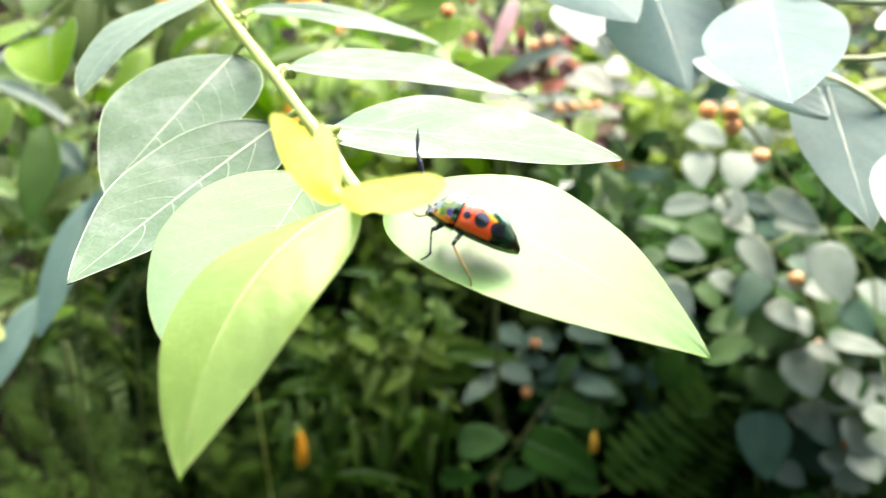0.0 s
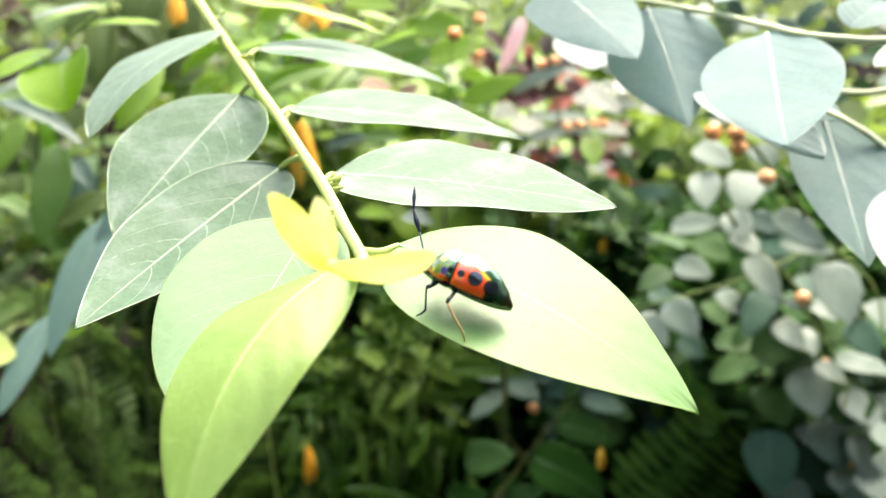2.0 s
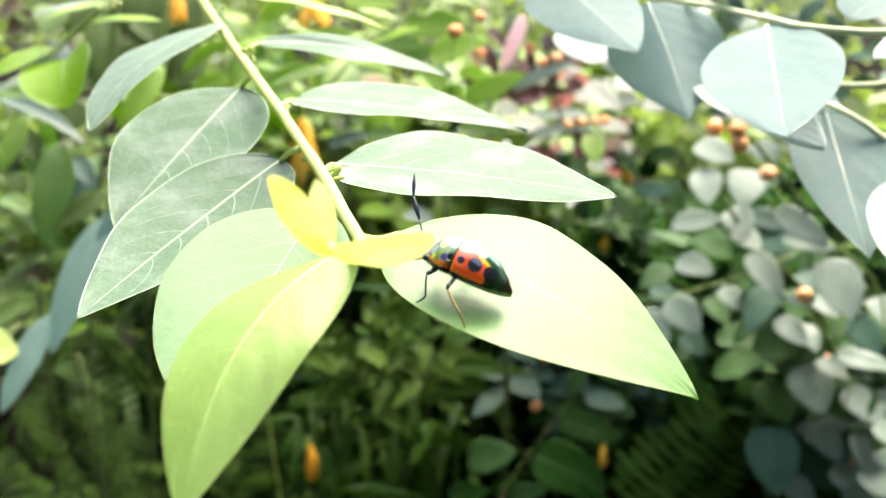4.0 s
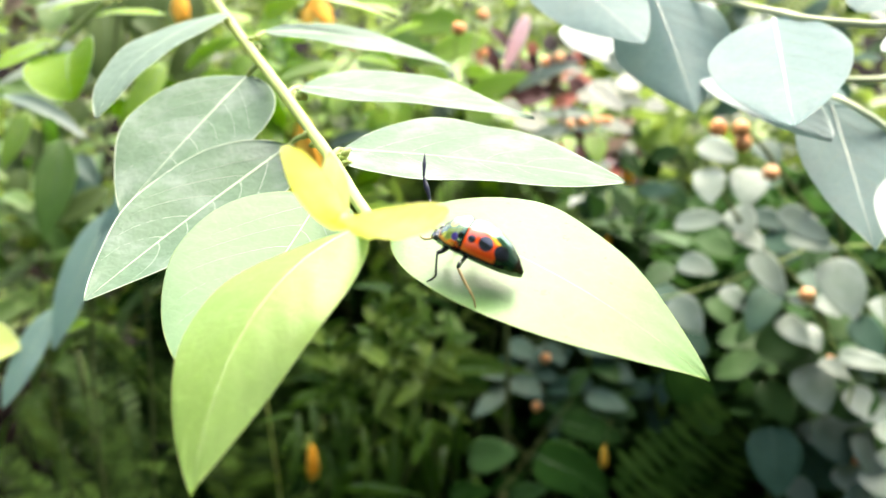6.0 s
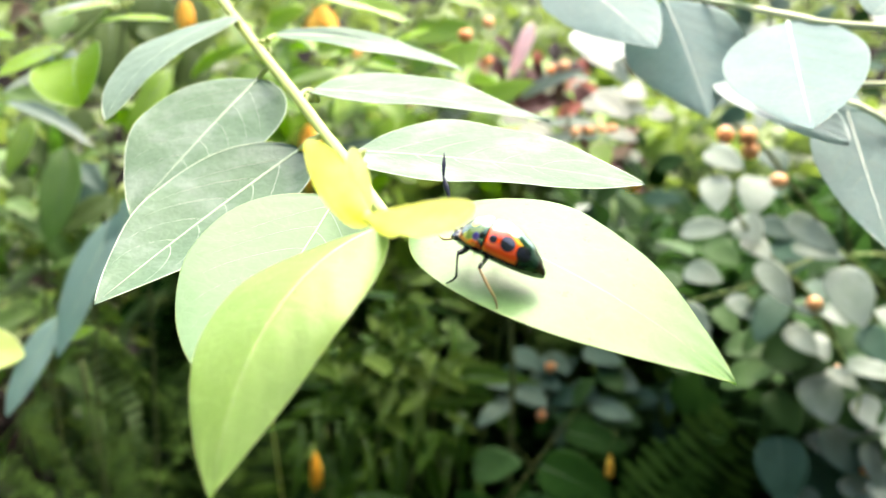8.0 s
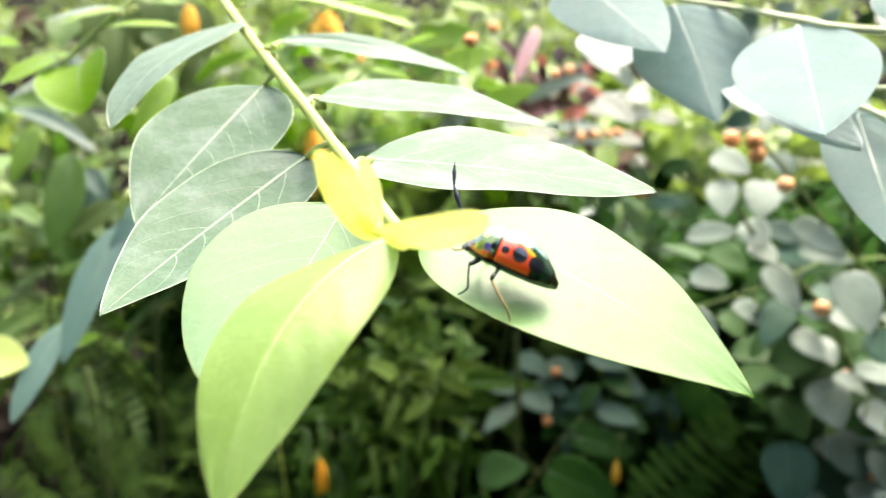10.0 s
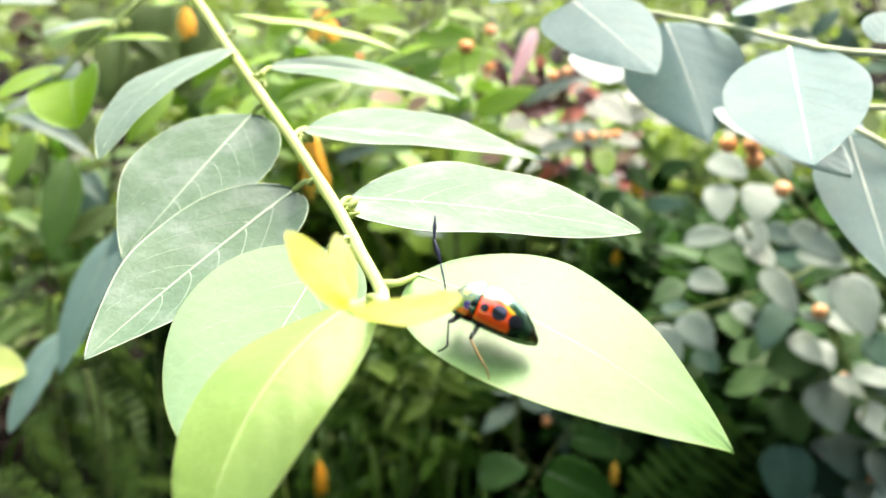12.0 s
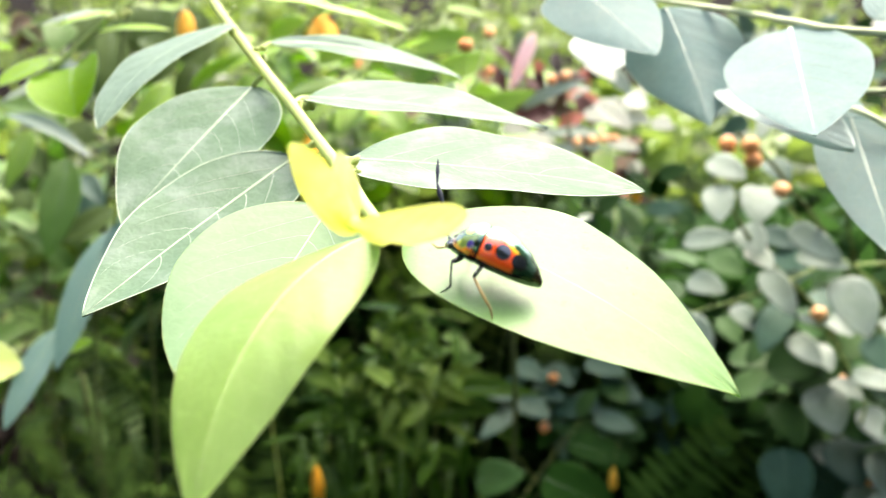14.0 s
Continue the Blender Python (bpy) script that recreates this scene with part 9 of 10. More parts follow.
leaf(shrub_a, (0.3754, 0.7467, 0.4591), (0.3657, 0.7215, 0.4481), (-0.28, -0.30, 0.91), (0.00688, 0.00688), OVAL, m_grey, far=True)
leaf(shrub_a, (0.3987, 0.7500, 0.4589), (0.3889, 0.7246, 0.4475), (-0.29, -0.43, 0.86), (0.00830, 0.00830), OVAL, m_grey, far=True)
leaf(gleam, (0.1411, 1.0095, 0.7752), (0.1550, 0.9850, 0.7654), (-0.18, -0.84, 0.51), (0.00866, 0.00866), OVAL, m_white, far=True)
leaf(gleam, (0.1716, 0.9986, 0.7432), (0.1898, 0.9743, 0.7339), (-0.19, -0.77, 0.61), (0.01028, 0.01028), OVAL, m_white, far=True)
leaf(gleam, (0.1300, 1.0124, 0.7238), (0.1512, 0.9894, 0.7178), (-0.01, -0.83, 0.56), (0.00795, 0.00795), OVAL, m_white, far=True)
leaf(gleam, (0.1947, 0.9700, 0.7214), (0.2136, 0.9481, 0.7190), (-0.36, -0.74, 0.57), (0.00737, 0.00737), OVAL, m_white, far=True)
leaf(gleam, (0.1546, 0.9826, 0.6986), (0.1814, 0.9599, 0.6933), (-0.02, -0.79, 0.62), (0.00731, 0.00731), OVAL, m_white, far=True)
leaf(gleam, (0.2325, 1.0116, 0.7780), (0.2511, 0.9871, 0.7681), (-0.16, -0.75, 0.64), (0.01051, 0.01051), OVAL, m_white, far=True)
leaf(blades, (-0.1688, 0.9361, 0.4575), (-0.1222, 0.8926, 0.4528), (-0.09, -0.69, 0.71), (0.01080, 0.01080), LONG, m_grass, far=True)
leaf(blades, (-0.1862, 0.9658, 0.4821), (-0.1349, 0.9195, 0.4693), (0.11, -0.67, 0.74), (0.01130, 0.01130), LONG, m_grass, far=True)
leaf(blades, (-0.1051, 0.9561, 0.4518), (-0.0671, 0.9111, 0.4434), (0.28, -0.63, 0.72), (0.01065, 0.01065), LONG, m_grass, far=True)
leaf(blades, (-0.0346, 0.9451, 0.4182), (-0.0671, 0.8987, 0.4082), (0.13, -0.66, 0.74), (0.00841, 0.00841), LONG, m_grass, far=True)
leaf(blades, (-0.0604, 0.9854, 0.4734), (-0.0166, 0.9423, 0.4699), (0.20, -0.61, 0.76), (0.00931, 0.00931), LONG, m_blade, far=True)
leaf(blades, (-0.0875, 0.9339, 0.3886), (-0.0502, 0.8898, 0.3825), (-0.06, -0.69, 0.72), (0.00990, 0.00990), LONG, m_grass, far=True)
leaf(blades, (-0.0276, 0.9299, 0.3750), (-0.0434, 0.8786, 0.3505), (-0.10, -0.64, 0.76), (0.00962, 0.00962), LONG, m_blade, far=True)
leaf(blades, (-0.0996, 0.9775, 0.4902), (-0.0910, 0.9460, 0.4837), (0.27, -0.69, 0.67), (0.00448, 0.00448), LONG, m_grass, far=True)
leaf(blades, (-0.1000, 0.9817, 0.4884), (-0.0806, 0.9669, 0.5152), (0.14, -0.67, 0.73), (0.00375, 0.00375), LONG, m_grass, far=True)
leaf(blades, (-0.0861, 0.9644, 0.4909), (-0.0824, 0.9496, 0.4667), (0.28, -0.70, 0.65), (0.00367, 0.00367), LONG, m_grass, far=True)
leaf(blades, (-0.0874, 0.9782, 0.4849), (-0.0609, 0.9592, 0.5047), (0.20, -0.70, 0.68), (0.00332, 0.00332), LONG, m_grass, far=True)
leaf(blades, (-0.0753, 0.9817, 0.4776), (-0.0777, 0.9685, 0.4663), (-0.17, -0.65, 0.74), (0.00457, 0.00457), LONG, m_grass, far=True)
leaf(blades, (-0.0737, 0.9620, 0.4863), (-0.0544, 0.9434, 0.5136), (0.24, -0.66, 0.71), (0.00423, 0.00423), LONG, m_grass, far=True)
leaf(blades, (-0.0613, 0.9582, 0.4815), (-0.0654, 0.9390, 0.4654), (-0.22, -0.58, 0.78), (0.00475, 0.00475), LONG, m_grass, far=True)
leaf(blades, (-0.0616, 0.9617, 0.4799), (-0.0466, 0.9352, 0.5110), (-0.02, -0.67, 0.74), (0.00419, 0.00419), LONG, m_grass, far=True)
leaf(blades, (-0.0496, 0.9658, 0.4708), (-0.0487, 0.9365, 0.4675), (0.15, -0.70, 0.69), (0.00396, 0.00396), LONG, m_grass, far=True)
leaf(blades, (-0.0490, 0.9552, 0.4756), (-0.0313, 0.9533, 0.4859), (-0.02, -0.71, 0.71), (0.00371, 0.00371), LONG, m_grass, far=True)
leaf(blades, (-0.0374, 0.9671, 0.4621), (-0.0302, 0.9296, 0.4616), (-0.18, -0.72, 0.67), (0.00409, 0.00409), LONG, m_grass, far=True)
leaf(blades, (-0.0369, 0.9561, 0.4671), (-0.0208, 0.9579, 0.4797), (0.14, -0.69, 0.71), (0.00347, 0.00347), LONG, m_grass, far=True)
leaf(blades, (-0.0246, 0.9527, 0.4598), (-0.0316, 0.9223, 0.4531), (0.21, -0.71, 0.67), (0.00407, 0.00407), LONG, m_grass, far=True)
leaf(blades, (-0.0251, 0.9676, 0.4528), (-0.0138, 0.9430, 0.4728), (-0.09, -0.72, 0.69), (0.00455, 0.00455), LONG, m_grass, far=True)
leaf(blades, (-0.0124, 0.9535, 0.4497), (-0.0097, 0.9314, 0.4395), (0.26, -0.60, 0.76), (0.00461, 0.00461), LONG, m_grass, far=True)
leaf(blades, (-0.0125, 0.9581, 0.4475), (0.0046, 0.9441, 0.4614), (0.22, -0.65, 0.72), (0.00433, 0.00433), LONG, m_grass, far=True)
leaf(blades, (-0.0001, 0.9514, 0.4402), (-0.0025, 0.9152, 0.4455), (-0.21, -0.66, 0.72), (0.00400, 0.00400), LONG, m_grass, far=True)
leaf(blades, (-0.0001, 0.9542, 0.4388), (0.0115, 0.9241, 0.4596), (-0.14, -0.72, 0.67), (0.00449, 0.00449), LONG, m_grass, far=True)
leaf(blades, (-0.1563, 0.9379, 0.4594), (-0.1483, 0.9252, 0.4448), (0.14, -0.69, 0.71), (0.00302, 0.00302), LONG, m_grass, far=True)
leaf(blades, (-0.1572, 0.9435, 0.4567), (-0.1312, 0.9279, 0.4797), (-0.11, -0.67, 0.74), (0.00313, 0.00313), LONG, m_grass, far=True)
leaf(blades, (-0.1453, 0.9396, 0.4560), (-0.1355, 0.8975, 0.4562), (0.35, -0.55, 0.76), (0.00392, 0.00392), LONG, m_grass, far=True)
leaf(blades, (-0.1471, 0.9514, 0.4503), (-0.1310, 0.9404, 0.4784), (0.08, -0.73, 0.68), (0.00418, 0.00418), LONG, m_grass, far=True)
leaf(blades, (-0.1357, 0.9515, 0.4469), (-0.1340, 0.9089, 0.4393), (0.23, -0.70, 0.68), (0.00281, 0.00281), LONG, m_grass, far=True)
leaf(blades, (-0.1359, 0.9531, 0.4461), (-0.1172, 0.9523, 0.4644), (0.10, -0.73, 0.68), (0.00384, 0.00384), LONG, m_grass, far=True)
leaf(blades, (-0.1241, 0.9506, 0.4433), (-0.1179, 0.9330, 0.4357), (0.34, -0.62, 0.71), (0.00381, 0.00381), LONG, m_grass, far=True)
leaf(blades, (-0.1252, 0.9590, 0.4392), (-0.1026, 0.9514, 0.4538), (0.05, -0.70, 0.71), (0.00472, 0.00472), LONG, m_grass, far=True)
leaf(blades, (-0.1134, 0.9566, 0.4355), (-0.1123, 0.9395, 0.4205), (0.12, -0.57, 0.81), (0.00427, 0.00427), LONG, m_grass, far=True)
leaf(blades, (-0.1132, 0.9547, 0.4364), (-0.1003, 0.9358, 0.4656), (0.04, -0.71, 0.70), (0.00349, 0.00349), LONG, m_grass, far=True)
leaf(blades, (-0.0997, 0.9365, 0.4399), (-0.0946, 0.9132, 0.4308), (0.09, -0.58, 0.81), (0.00315, 0.00315), LONG, m_grass, far=True)
leaf(blades, (-0.1020, 0.9570, 0.4297), (-0.0910, 0.9309, 0.4547), (0.00, -0.64, 0.77), (0.00387, 0.00387), LONG, m_grass, far=True)
leaf(blades, (-0.0878, 0.9306, 0.4367), (-0.0888, 0.8971, 0.4333), (0.28, -0.65, 0.70), (0.00395, 0.00395), LONG, m_grass, far=True)
leaf(blades, (-0.0886, 0.9386, 0.4327), (-0.0779, 0.9288, 0.4486), (0.23, -0.64, 0.73), (0.00433, 0.00433), LONG, m_grass, far=True)
leaf(blades, (-0.0776, 0.9417, 0.4241), (-0.0780, 0.9320, 0.4145), (-0.13, -0.71, 0.69), (0.00442, 0.00442), LONG, m_grass, far=True)
leaf(blades, (-0.0764, 0.9286, 0.4308), (-0.0649, 0.9039, 0.4592), (0.28, -0.64, 0.72), (0.00364, 0.00364), LONG, m_grass, far=True)
leaf(blades, (-0.0657, 0.9361, 0.4192), (-0.0637, 0.9239, 0.4069), (0.02, -0.57, 0.82), (0.00405, 0.00405), LONG, m_grass, far=True)
leaf(blades, (-0.0663, 0.9443, 0.4150), (-0.0534, 0.9298, 0.4326), (0.09, -0.65, 0.75), (0.00407, 0.00407), LONG, m_grass, far=True)
leaf(blades, (-0.0753, 0.9710, 0.4495), (-0.0923, 0.9450, 0.4669), (-0.06, -0.63, 0.77), (0.00348, 0.00348), LONG, m_blade, far=True)
leaf(blades, (-0.0752, 0.9698, 0.4501), (-0.0768, 0.9342, 0.4351), (-0.08, -0.67, 0.74), (0.00436, 0.00436), LONG, m_blade, far=True)
leaf(blades, (-0.0854, 0.9830, 0.4373), (-0.0963, 0.9624, 0.4597), (0.21, -0.64, 0.74), (0.00472, 0.00472), LONG, m_blade, far=True)
leaf(blades, (-0.0849, 0.9774, 0.4400), (-0.0820, 0.9651, 0.4153), (-0.14, -0.70, 0.70), (0.00360, 0.00360), LONG, m_blade, far=True)
leaf(blades, (-0.0921, 0.9579, 0.4423), (-0.1163, 0.9585, 0.4555), (0.19, -0.62, 0.76), (0.00343, 0.00343), LONG, m_blade, far=True)
leaf(blades, (-0.0941, 0.9781, 0.4324), (-0.0910, 0.9577, 0.4121), (-0.17, -0.56, 0.81), (0.00350, 0.00350), LONG, m_blade, far=True)
leaf(blades, (-0.1030, 0.9750, 0.4261), (-0.1205, 0.9554, 0.4544), (-0.12, -0.71, 0.69), (0.00462, 0.00462), LONG, m_blade, far=True)
leaf(blades, (-0.1032, 0.9773, 0.4249), (-0.1077, 0.9586, 0.4052), (-0.15, -0.66, 0.74), (0.00473, 0.00473), LONG, m_blade, far=True)
leaf(blades, (-0.1120, 0.9729, 0.4186), (-0.1217, 0.9603, 0.4401), (0.16, -0.59, 0.79), (0.00349, 0.00349), LONG, m_blade, far=True)
leaf(blades, (-0.1107, 0.9617, 0.4242), (-0.1177, 0.9463, 0.4113), (-0.11, -0.62, 0.78), (0.00468, 0.00468), LONG, m_blade, far=True)
leaf(blades, (-0.1210, 0.9701, 0.4107), (-0.1332, 0.9642, 0.4239), (-0.13, -0.64, 0.76), (0.00423, 0.00423), LONG, m_blade, far=True)
leaf(blades, (-0.1197, 0.9599, 0.4160), (-0.1273, 0.9460, 0.4001), (-0.05, -0.67, 0.74), (0.00435, 0.00435), LONG, m_blade, far=True)
leaf(blades, (-0.1276, 0.9501, 0.4113), (-0.1389, 0.9496, 0.4214), (-0.16, -0.61, 0.78), (0.00439, 0.00439), LONG, m_blade, far=True)
leaf(blades, (-0.1277, 0.9510, 0.4108), (-0.1326, 0.9299, 0.3999), (-0.12, -0.60, 0.79), (0.00479, 0.00479), LONG, m_blade, far=True)
leaf(blades, (-0.1363, 0.9459, 0.4031), (-0.1412, 0.9142, 0.4251), (0.01, -0.63, 0.77), (0.00408, 0.00408), LONG, m_blade, far=True)
leaf(blades, (-0.1371, 0.9517, 0.4000), (-0.1384, 0.9236, 0.3991), (0.17, -0.64, 0.75), (0.00448, 0.00448), LONG, m_blade, far=True)
leaf(blades, (-0.1448, 0.9410, 0.3948), (-0.1501, 0.9293, 0.4125), (0.32, -0.54, 0.78), (0.00383, 0.00383), LONG, m_blade, far=True)
leaf(blades, (-0.1481, 0.9620, 0.3833), (-0.1458, 0.9280, 0.3899), (-0.02, -0.67, 0.75), (0.00384, 0.00384), LONG, m_blade, far=True)
leaf(blades, (-0.1334, 0.9321, 0.4038), (-0.1146, 0.9223, 0.3852), (0.27, -0.67, 0.69), (0.00403, 0.00403), LONG, m_blade, far=True)
leaf(blades, (-0.1348, 0.9414, 0.3988), (-0.1038, 0.9215, 0.4241), (0.04, -0.66, 0.75), (0.00461, 0.00461), LONG, m_blade, far=True)
leaf(blades, (-0.1197, 0.9194, 0.4072), (-0.1129, 0.8762, 0.3983), (0.31, -0.66, 0.69), (0.00408, 0.00408), LONG, m_blade, far=True)
leaf(blades, (-0.1211, 0.9305, 0.4012), (-0.0970, 0.9238, 0.4138), (0.17, -0.59, 0.79), (0.00387, 0.00387), LONG, m_blade, far=True)
leaf(blades, (-0.1105, 0.9424, 0.3903), (-0.1074, 0.9026, 0.3859), (0.18, -0.70, 0.69), (0.00294, 0.00294), LONG, m_blade, far=True)
leaf(blades, (-0.1088, 0.9281, 0.3981), (-0.0886, 0.9181, 0.4258), (0.29, -0.65, 0.70), (0.00372, 0.00372), LONG, m_blade, far=True)
leaf(blades, (-0.0970, 0.9303, 0.3918), (-0.0815, 0.9050, 0.3809), (0.26, -0.59, 0.77), (0.00453, 0.00453), LONG, m_blade, far=True)
leaf(blades, (-0.0960, 0.9214, 0.3968), (-0.0820, 0.8932, 0.4348), (0.02, -0.59, 0.81), (0.00352, 0.00352), LONG, m_blade, far=True)
leaf(blades, (-0.0848, 0.9288, 0.3868), (-0.0806, 0.9168, 0.3718), (0.15, -0.65, 0.74), (0.00297, 0.00297), LONG, m_blade, far=True)
leaf(blades, (-0.0855, 0.9362, 0.3826), (-0.0690, 0.9328, 0.4048), (0.18, -0.63, 0.75), (0.00302, 0.00302), LONG, m_blade, far=True)
leaf(blades, (-0.0735, 0.9391, 0.3742), (-0.0719, 0.9260, 0.3547), (0.17, -0.60, 0.78), (0.00317, 0.00317), LONG, m_blade, far=True)
leaf(blades, (-0.0725, 0.9262, 0.3815), (-0.0564, 0.9252, 0.3880), (0.19, -0.67, 0.71), (0.00288, 0.00288), LONG, m_blade, far=True)
leaf(blades, (-0.0595, 0.9134, 0.3814), (-0.0472, 0.8733, 0.3858), (0.03, -0.70, 0.71), (0.00381, 0.00381), LONG, m_blade, far=True)
leaf(blades, (-0.0596, 0.9149, 0.3805), (-0.0452, 0.9068, 0.3932), (0.20, -0.57, 0.79), (0.00473, 0.00473), LONG, m_blade, far=True)
leaf(blades, (-0.0481, 0.9230, 0.3675), (-0.0507, 0.9100, 0.3611), (0.20, -0.68, 0.71), (0.00361, 0.00361), LONG, m_blade, far=True)
leaf(blades, (-0.0481, 0.9222, 0.3680), (-0.0358, 0.9097, 0.3823), (0.05, -0.63, 0.77), (0.00308, 0.00308), LONG, m_blade, far=True)
leaf(blades, (-0.0361, 0.9263, 0.3564), (-0.0336, 0.9168, 0.3472), (-0.17, -0.66, 0.73), (0.00353, 0.00353), LONG, m_blade, far=True)
leaf(blades, (-0.0356, 0.9138, 0.3638), (-0.0270, 0.8997, 0.3806), (0.29, -0.54, 0.79), (0.00393, 0.00393), LONG, m_blade, far=True)
leaf(blades, (-0.1634, 0.9817, 0.4757), (-0.1730, 0.9598, 0.4554), (-0.03, -0.62, 0.78), (0.00469, 0.00469), LONG, m_grass, far=True)
leaf(blades, (-0.1636, 0.9826, 0.4753), (-0.1431, 0.9744, 0.4802), (0.19, -0.69, 0.70), (0.00361, 0.00361), LONG, m_grass, far=True)
leaf(blades, (-0.1562, 0.9878, 0.4660), (-0.1492, 0.9526, 0.4559), (0.18, -0.70, 0.69), (0.00442, 0.00442), LONG, m_grass, far=True)
leaf(blades, (-0.1580, 0.9987, 0.4611), (-0.1362, 0.9836, 0.4888), (-0.02, -0.75, 0.66), (0.00421, 0.00421), LONG, m_grass, far=True)
leaf(blades, (-0.1471, 0.9823, 0.4608), (-0.1467, 0.9718, 0.4469), (0.19, -0.65, 0.73), (0.00362, 0.00362), LONG, m_grass, far=True)
leaf(blades, (-0.1472, 0.9832, 0.4603), (-0.1188, 0.9779, 0.4740), (0.23, -0.66, 0.71), (0.00310, 0.00310), LONG, m_grass, far=True)
leaf(blades, (-0.1397, 0.9882, 0.4497), (-0.1317, 0.9468, 0.4394), (0.06, -0.70, 0.71), (0.00354, 0.00354), LONG, m_grass, far=True)
leaf(blades, (-0.1386, 0.9806, 0.4532), (-0.1186, 0.9534, 0.4761), (0.21, -0.68, 0.70), (0.00378, 0.00378), LONG, m_grass, far=True)
leaf(blades, (-0.1308, 0.9833, 0.4429), (-0.1321, 0.9766, 0.4282), (0.15, -0.62, 0.77), (0.00411, 0.00411), LONG, m_grass, far=True)
leaf(blades, (-0.1299, 0.9771, 0.4459), (-0.1159, 0.9790, 0.4578), (0.06, -0.64, 0.76), (0.00474, 0.00474), LONG, m_grass, far=True)
leaf(blades, (-0.1232, 0.9888, 0.4305), (-0.1205, 0.9584, 0.4249), (-0.15, -0.69, 0.71), (0.00368, 0.00368), LONG, m_grass, far=True)
leaf(blades, (-0.1226, 0.9842, 0.4328), (-0.1041, 0.9777, 0.4422), (0.25, -0.70, 0.67), (0.00386, 0.00386), LONG, m_grass, far=True)
leaf(blades, (-0.1117, 0.9617, 0.4334), (-0.1083, 0.9333, 0.4334), (-0.15, -0.72, 0.68), (0.00308, 0.00308), LONG, m_grass, far=True)
leaf(blades, (-0.1135, 0.9771, 0.4258), (-0.0931, 0.9781, 0.4316), (0.20, -0.71, 0.68), (0.00423, 0.00423), LONG, m_grass, far=True)
leaf(blades, (-0.1041, 0.9672, 0.4198), (-0.1059, 0.9542, 0.4104), (0.05, -0.67, 0.74), (0.00332, 0.00332), LONG, m_grass, far=True)
leaf(blades, (-0.1031, 0.9578, 0.4245), (-0.0905, 0.9437, 0.4363), (0.23, -0.65, 0.73), (0.00412, 0.00412), LONG, m_grass, far=True)
leaf(blades, (-0.0945, 0.9540, 0.4149), (-0.0930, 0.9230, 0.4128), (0.07, -0.72, 0.69), (0.00361, 0.00361), LONG, m_grass, far=True)
leaf(blades, (-0.0973, 0.9804, 0.4012), (-0.0796, 0.9651, 0.4162), (0.23, -0.59, 0.77), (0.00447, 0.00447), LONG, m_grass, far=True)
leaf(blades, (-0.0223, 1.0270, 0.4096), (0.0411, 0.9968, 0.4121), (0.07, -0.61, 0.79), (0.01243, 0.01243), LONG, m_grass, far=True)
leaf(blades, (-0.0375, 1.0104, 0.3632), (0.0448, 0.9864, 0.3825), (0.07, -0.61, 0.79), (0.01381, 0.01381), LONG, m_blade, far=True)
leaf(blades, (-0.0112, 1.0478, 0.4081), (0.0268, 1.0253, 0.4333), (0.19, -0.64, 0.74), (0.01078, 0.01078), LONG, m_lance, far=True)
leaf(blades, (0.0421, 1.0087, 0.3557), (0.0706, 0.9725, 0.3423), (-0.30, -0.54, 0.78), (0.01125, 0.01125), LONG, m_blade, far=True)
leaf(blades, (0.0042, 1.0557, 0.3697), (0.0501, 1.0368, 0.4049), (0.24, -0.69, 0.69), (0.01027, 0.01027), LONG, m_grass, far=True)
leaf(blades, (-0.0287, 0.9871, 0.4169), (0.0113, 0.9533, 0.4100), (-0.22, -0.67, 0.71), (0.00945, 0.00945), LONG, m_grass, far=True)
leaf(shrub_b, (0.2277, 1.0494, 0.3686), (0.2645, 1.0152, 0.3607), (-0.28, -0.51, 0.81), (0.01299, 0.01299), OVAL, m_mid, far=True)
leaf(shrub_b, (0.2190, 0.9886, 0.3409), (0.2573, 0.9637, 0.3594), (-0.28, -0.52, 0.81), (0.01597, 0.01597), OVAL, m_deep, far=True)
leaf(shrub_b, (0.1111, 0.9825, 0.3769), (0.1296, 0.9482, 0.3693), (-0.27, -0.50, 0.82), (0.01075, 0.01075), OVAL, m_mid, far=True)
leaf(shrub_b, (0.1623, 1.0314, 0.3114), (0.1971, 0.9962, 0.3006), (-0.17, -0.45, 0.88), (0.01600, 0.01600), OVAL, m_dark, far=True)
leaf(shrub_b, (0.1566, 1.0090, 0.3215), (0.1871, 0.9782, 0.3234), (-0.13, -0.54, 0.83), (0.01435, 0.01435), OVAL, m_deep, far=True)
leaf(shrub_b, (0.1215, 1.0215, 0.3723), (0.1469, 0.9844, 0.3564), (0.14, -0.44, 0.89), (0.01613, 0.01613), OVAL, m_mid, far=True)
leaf(shrub_b, (0.1803, 1.0277, 0.3678), (0.2008, 0.9912, 0.3537), (-0.01, -0.55, 0.83), (0.01123, 0.01123), OVAL, m_mid, far=True)
leaf(shrub_b, (0.1199, 1.0031, 0.3462), (0.1186, 0.9654, 0.3296), (-0.10, -0.50, 0.86), (0.01069, 0.01069), OVAL, m_deep, far=True)
leaf(shrub_b, (0.1759, 1.0230, 0.3257), (0.2093, 0.9870, 0.3126), (-0.12, -0.56, 0.82), (0.01528, 0.01528), OVAL, m_mid, far=True)
leaf(shrub_b, (0.1817, 1.0381, 0.3663), (0.2227, 1.0075, 0.3685), (-0.12, -0.46, 0.88), (0.01481, 0.01481), OVAL, m_mid, far=True)
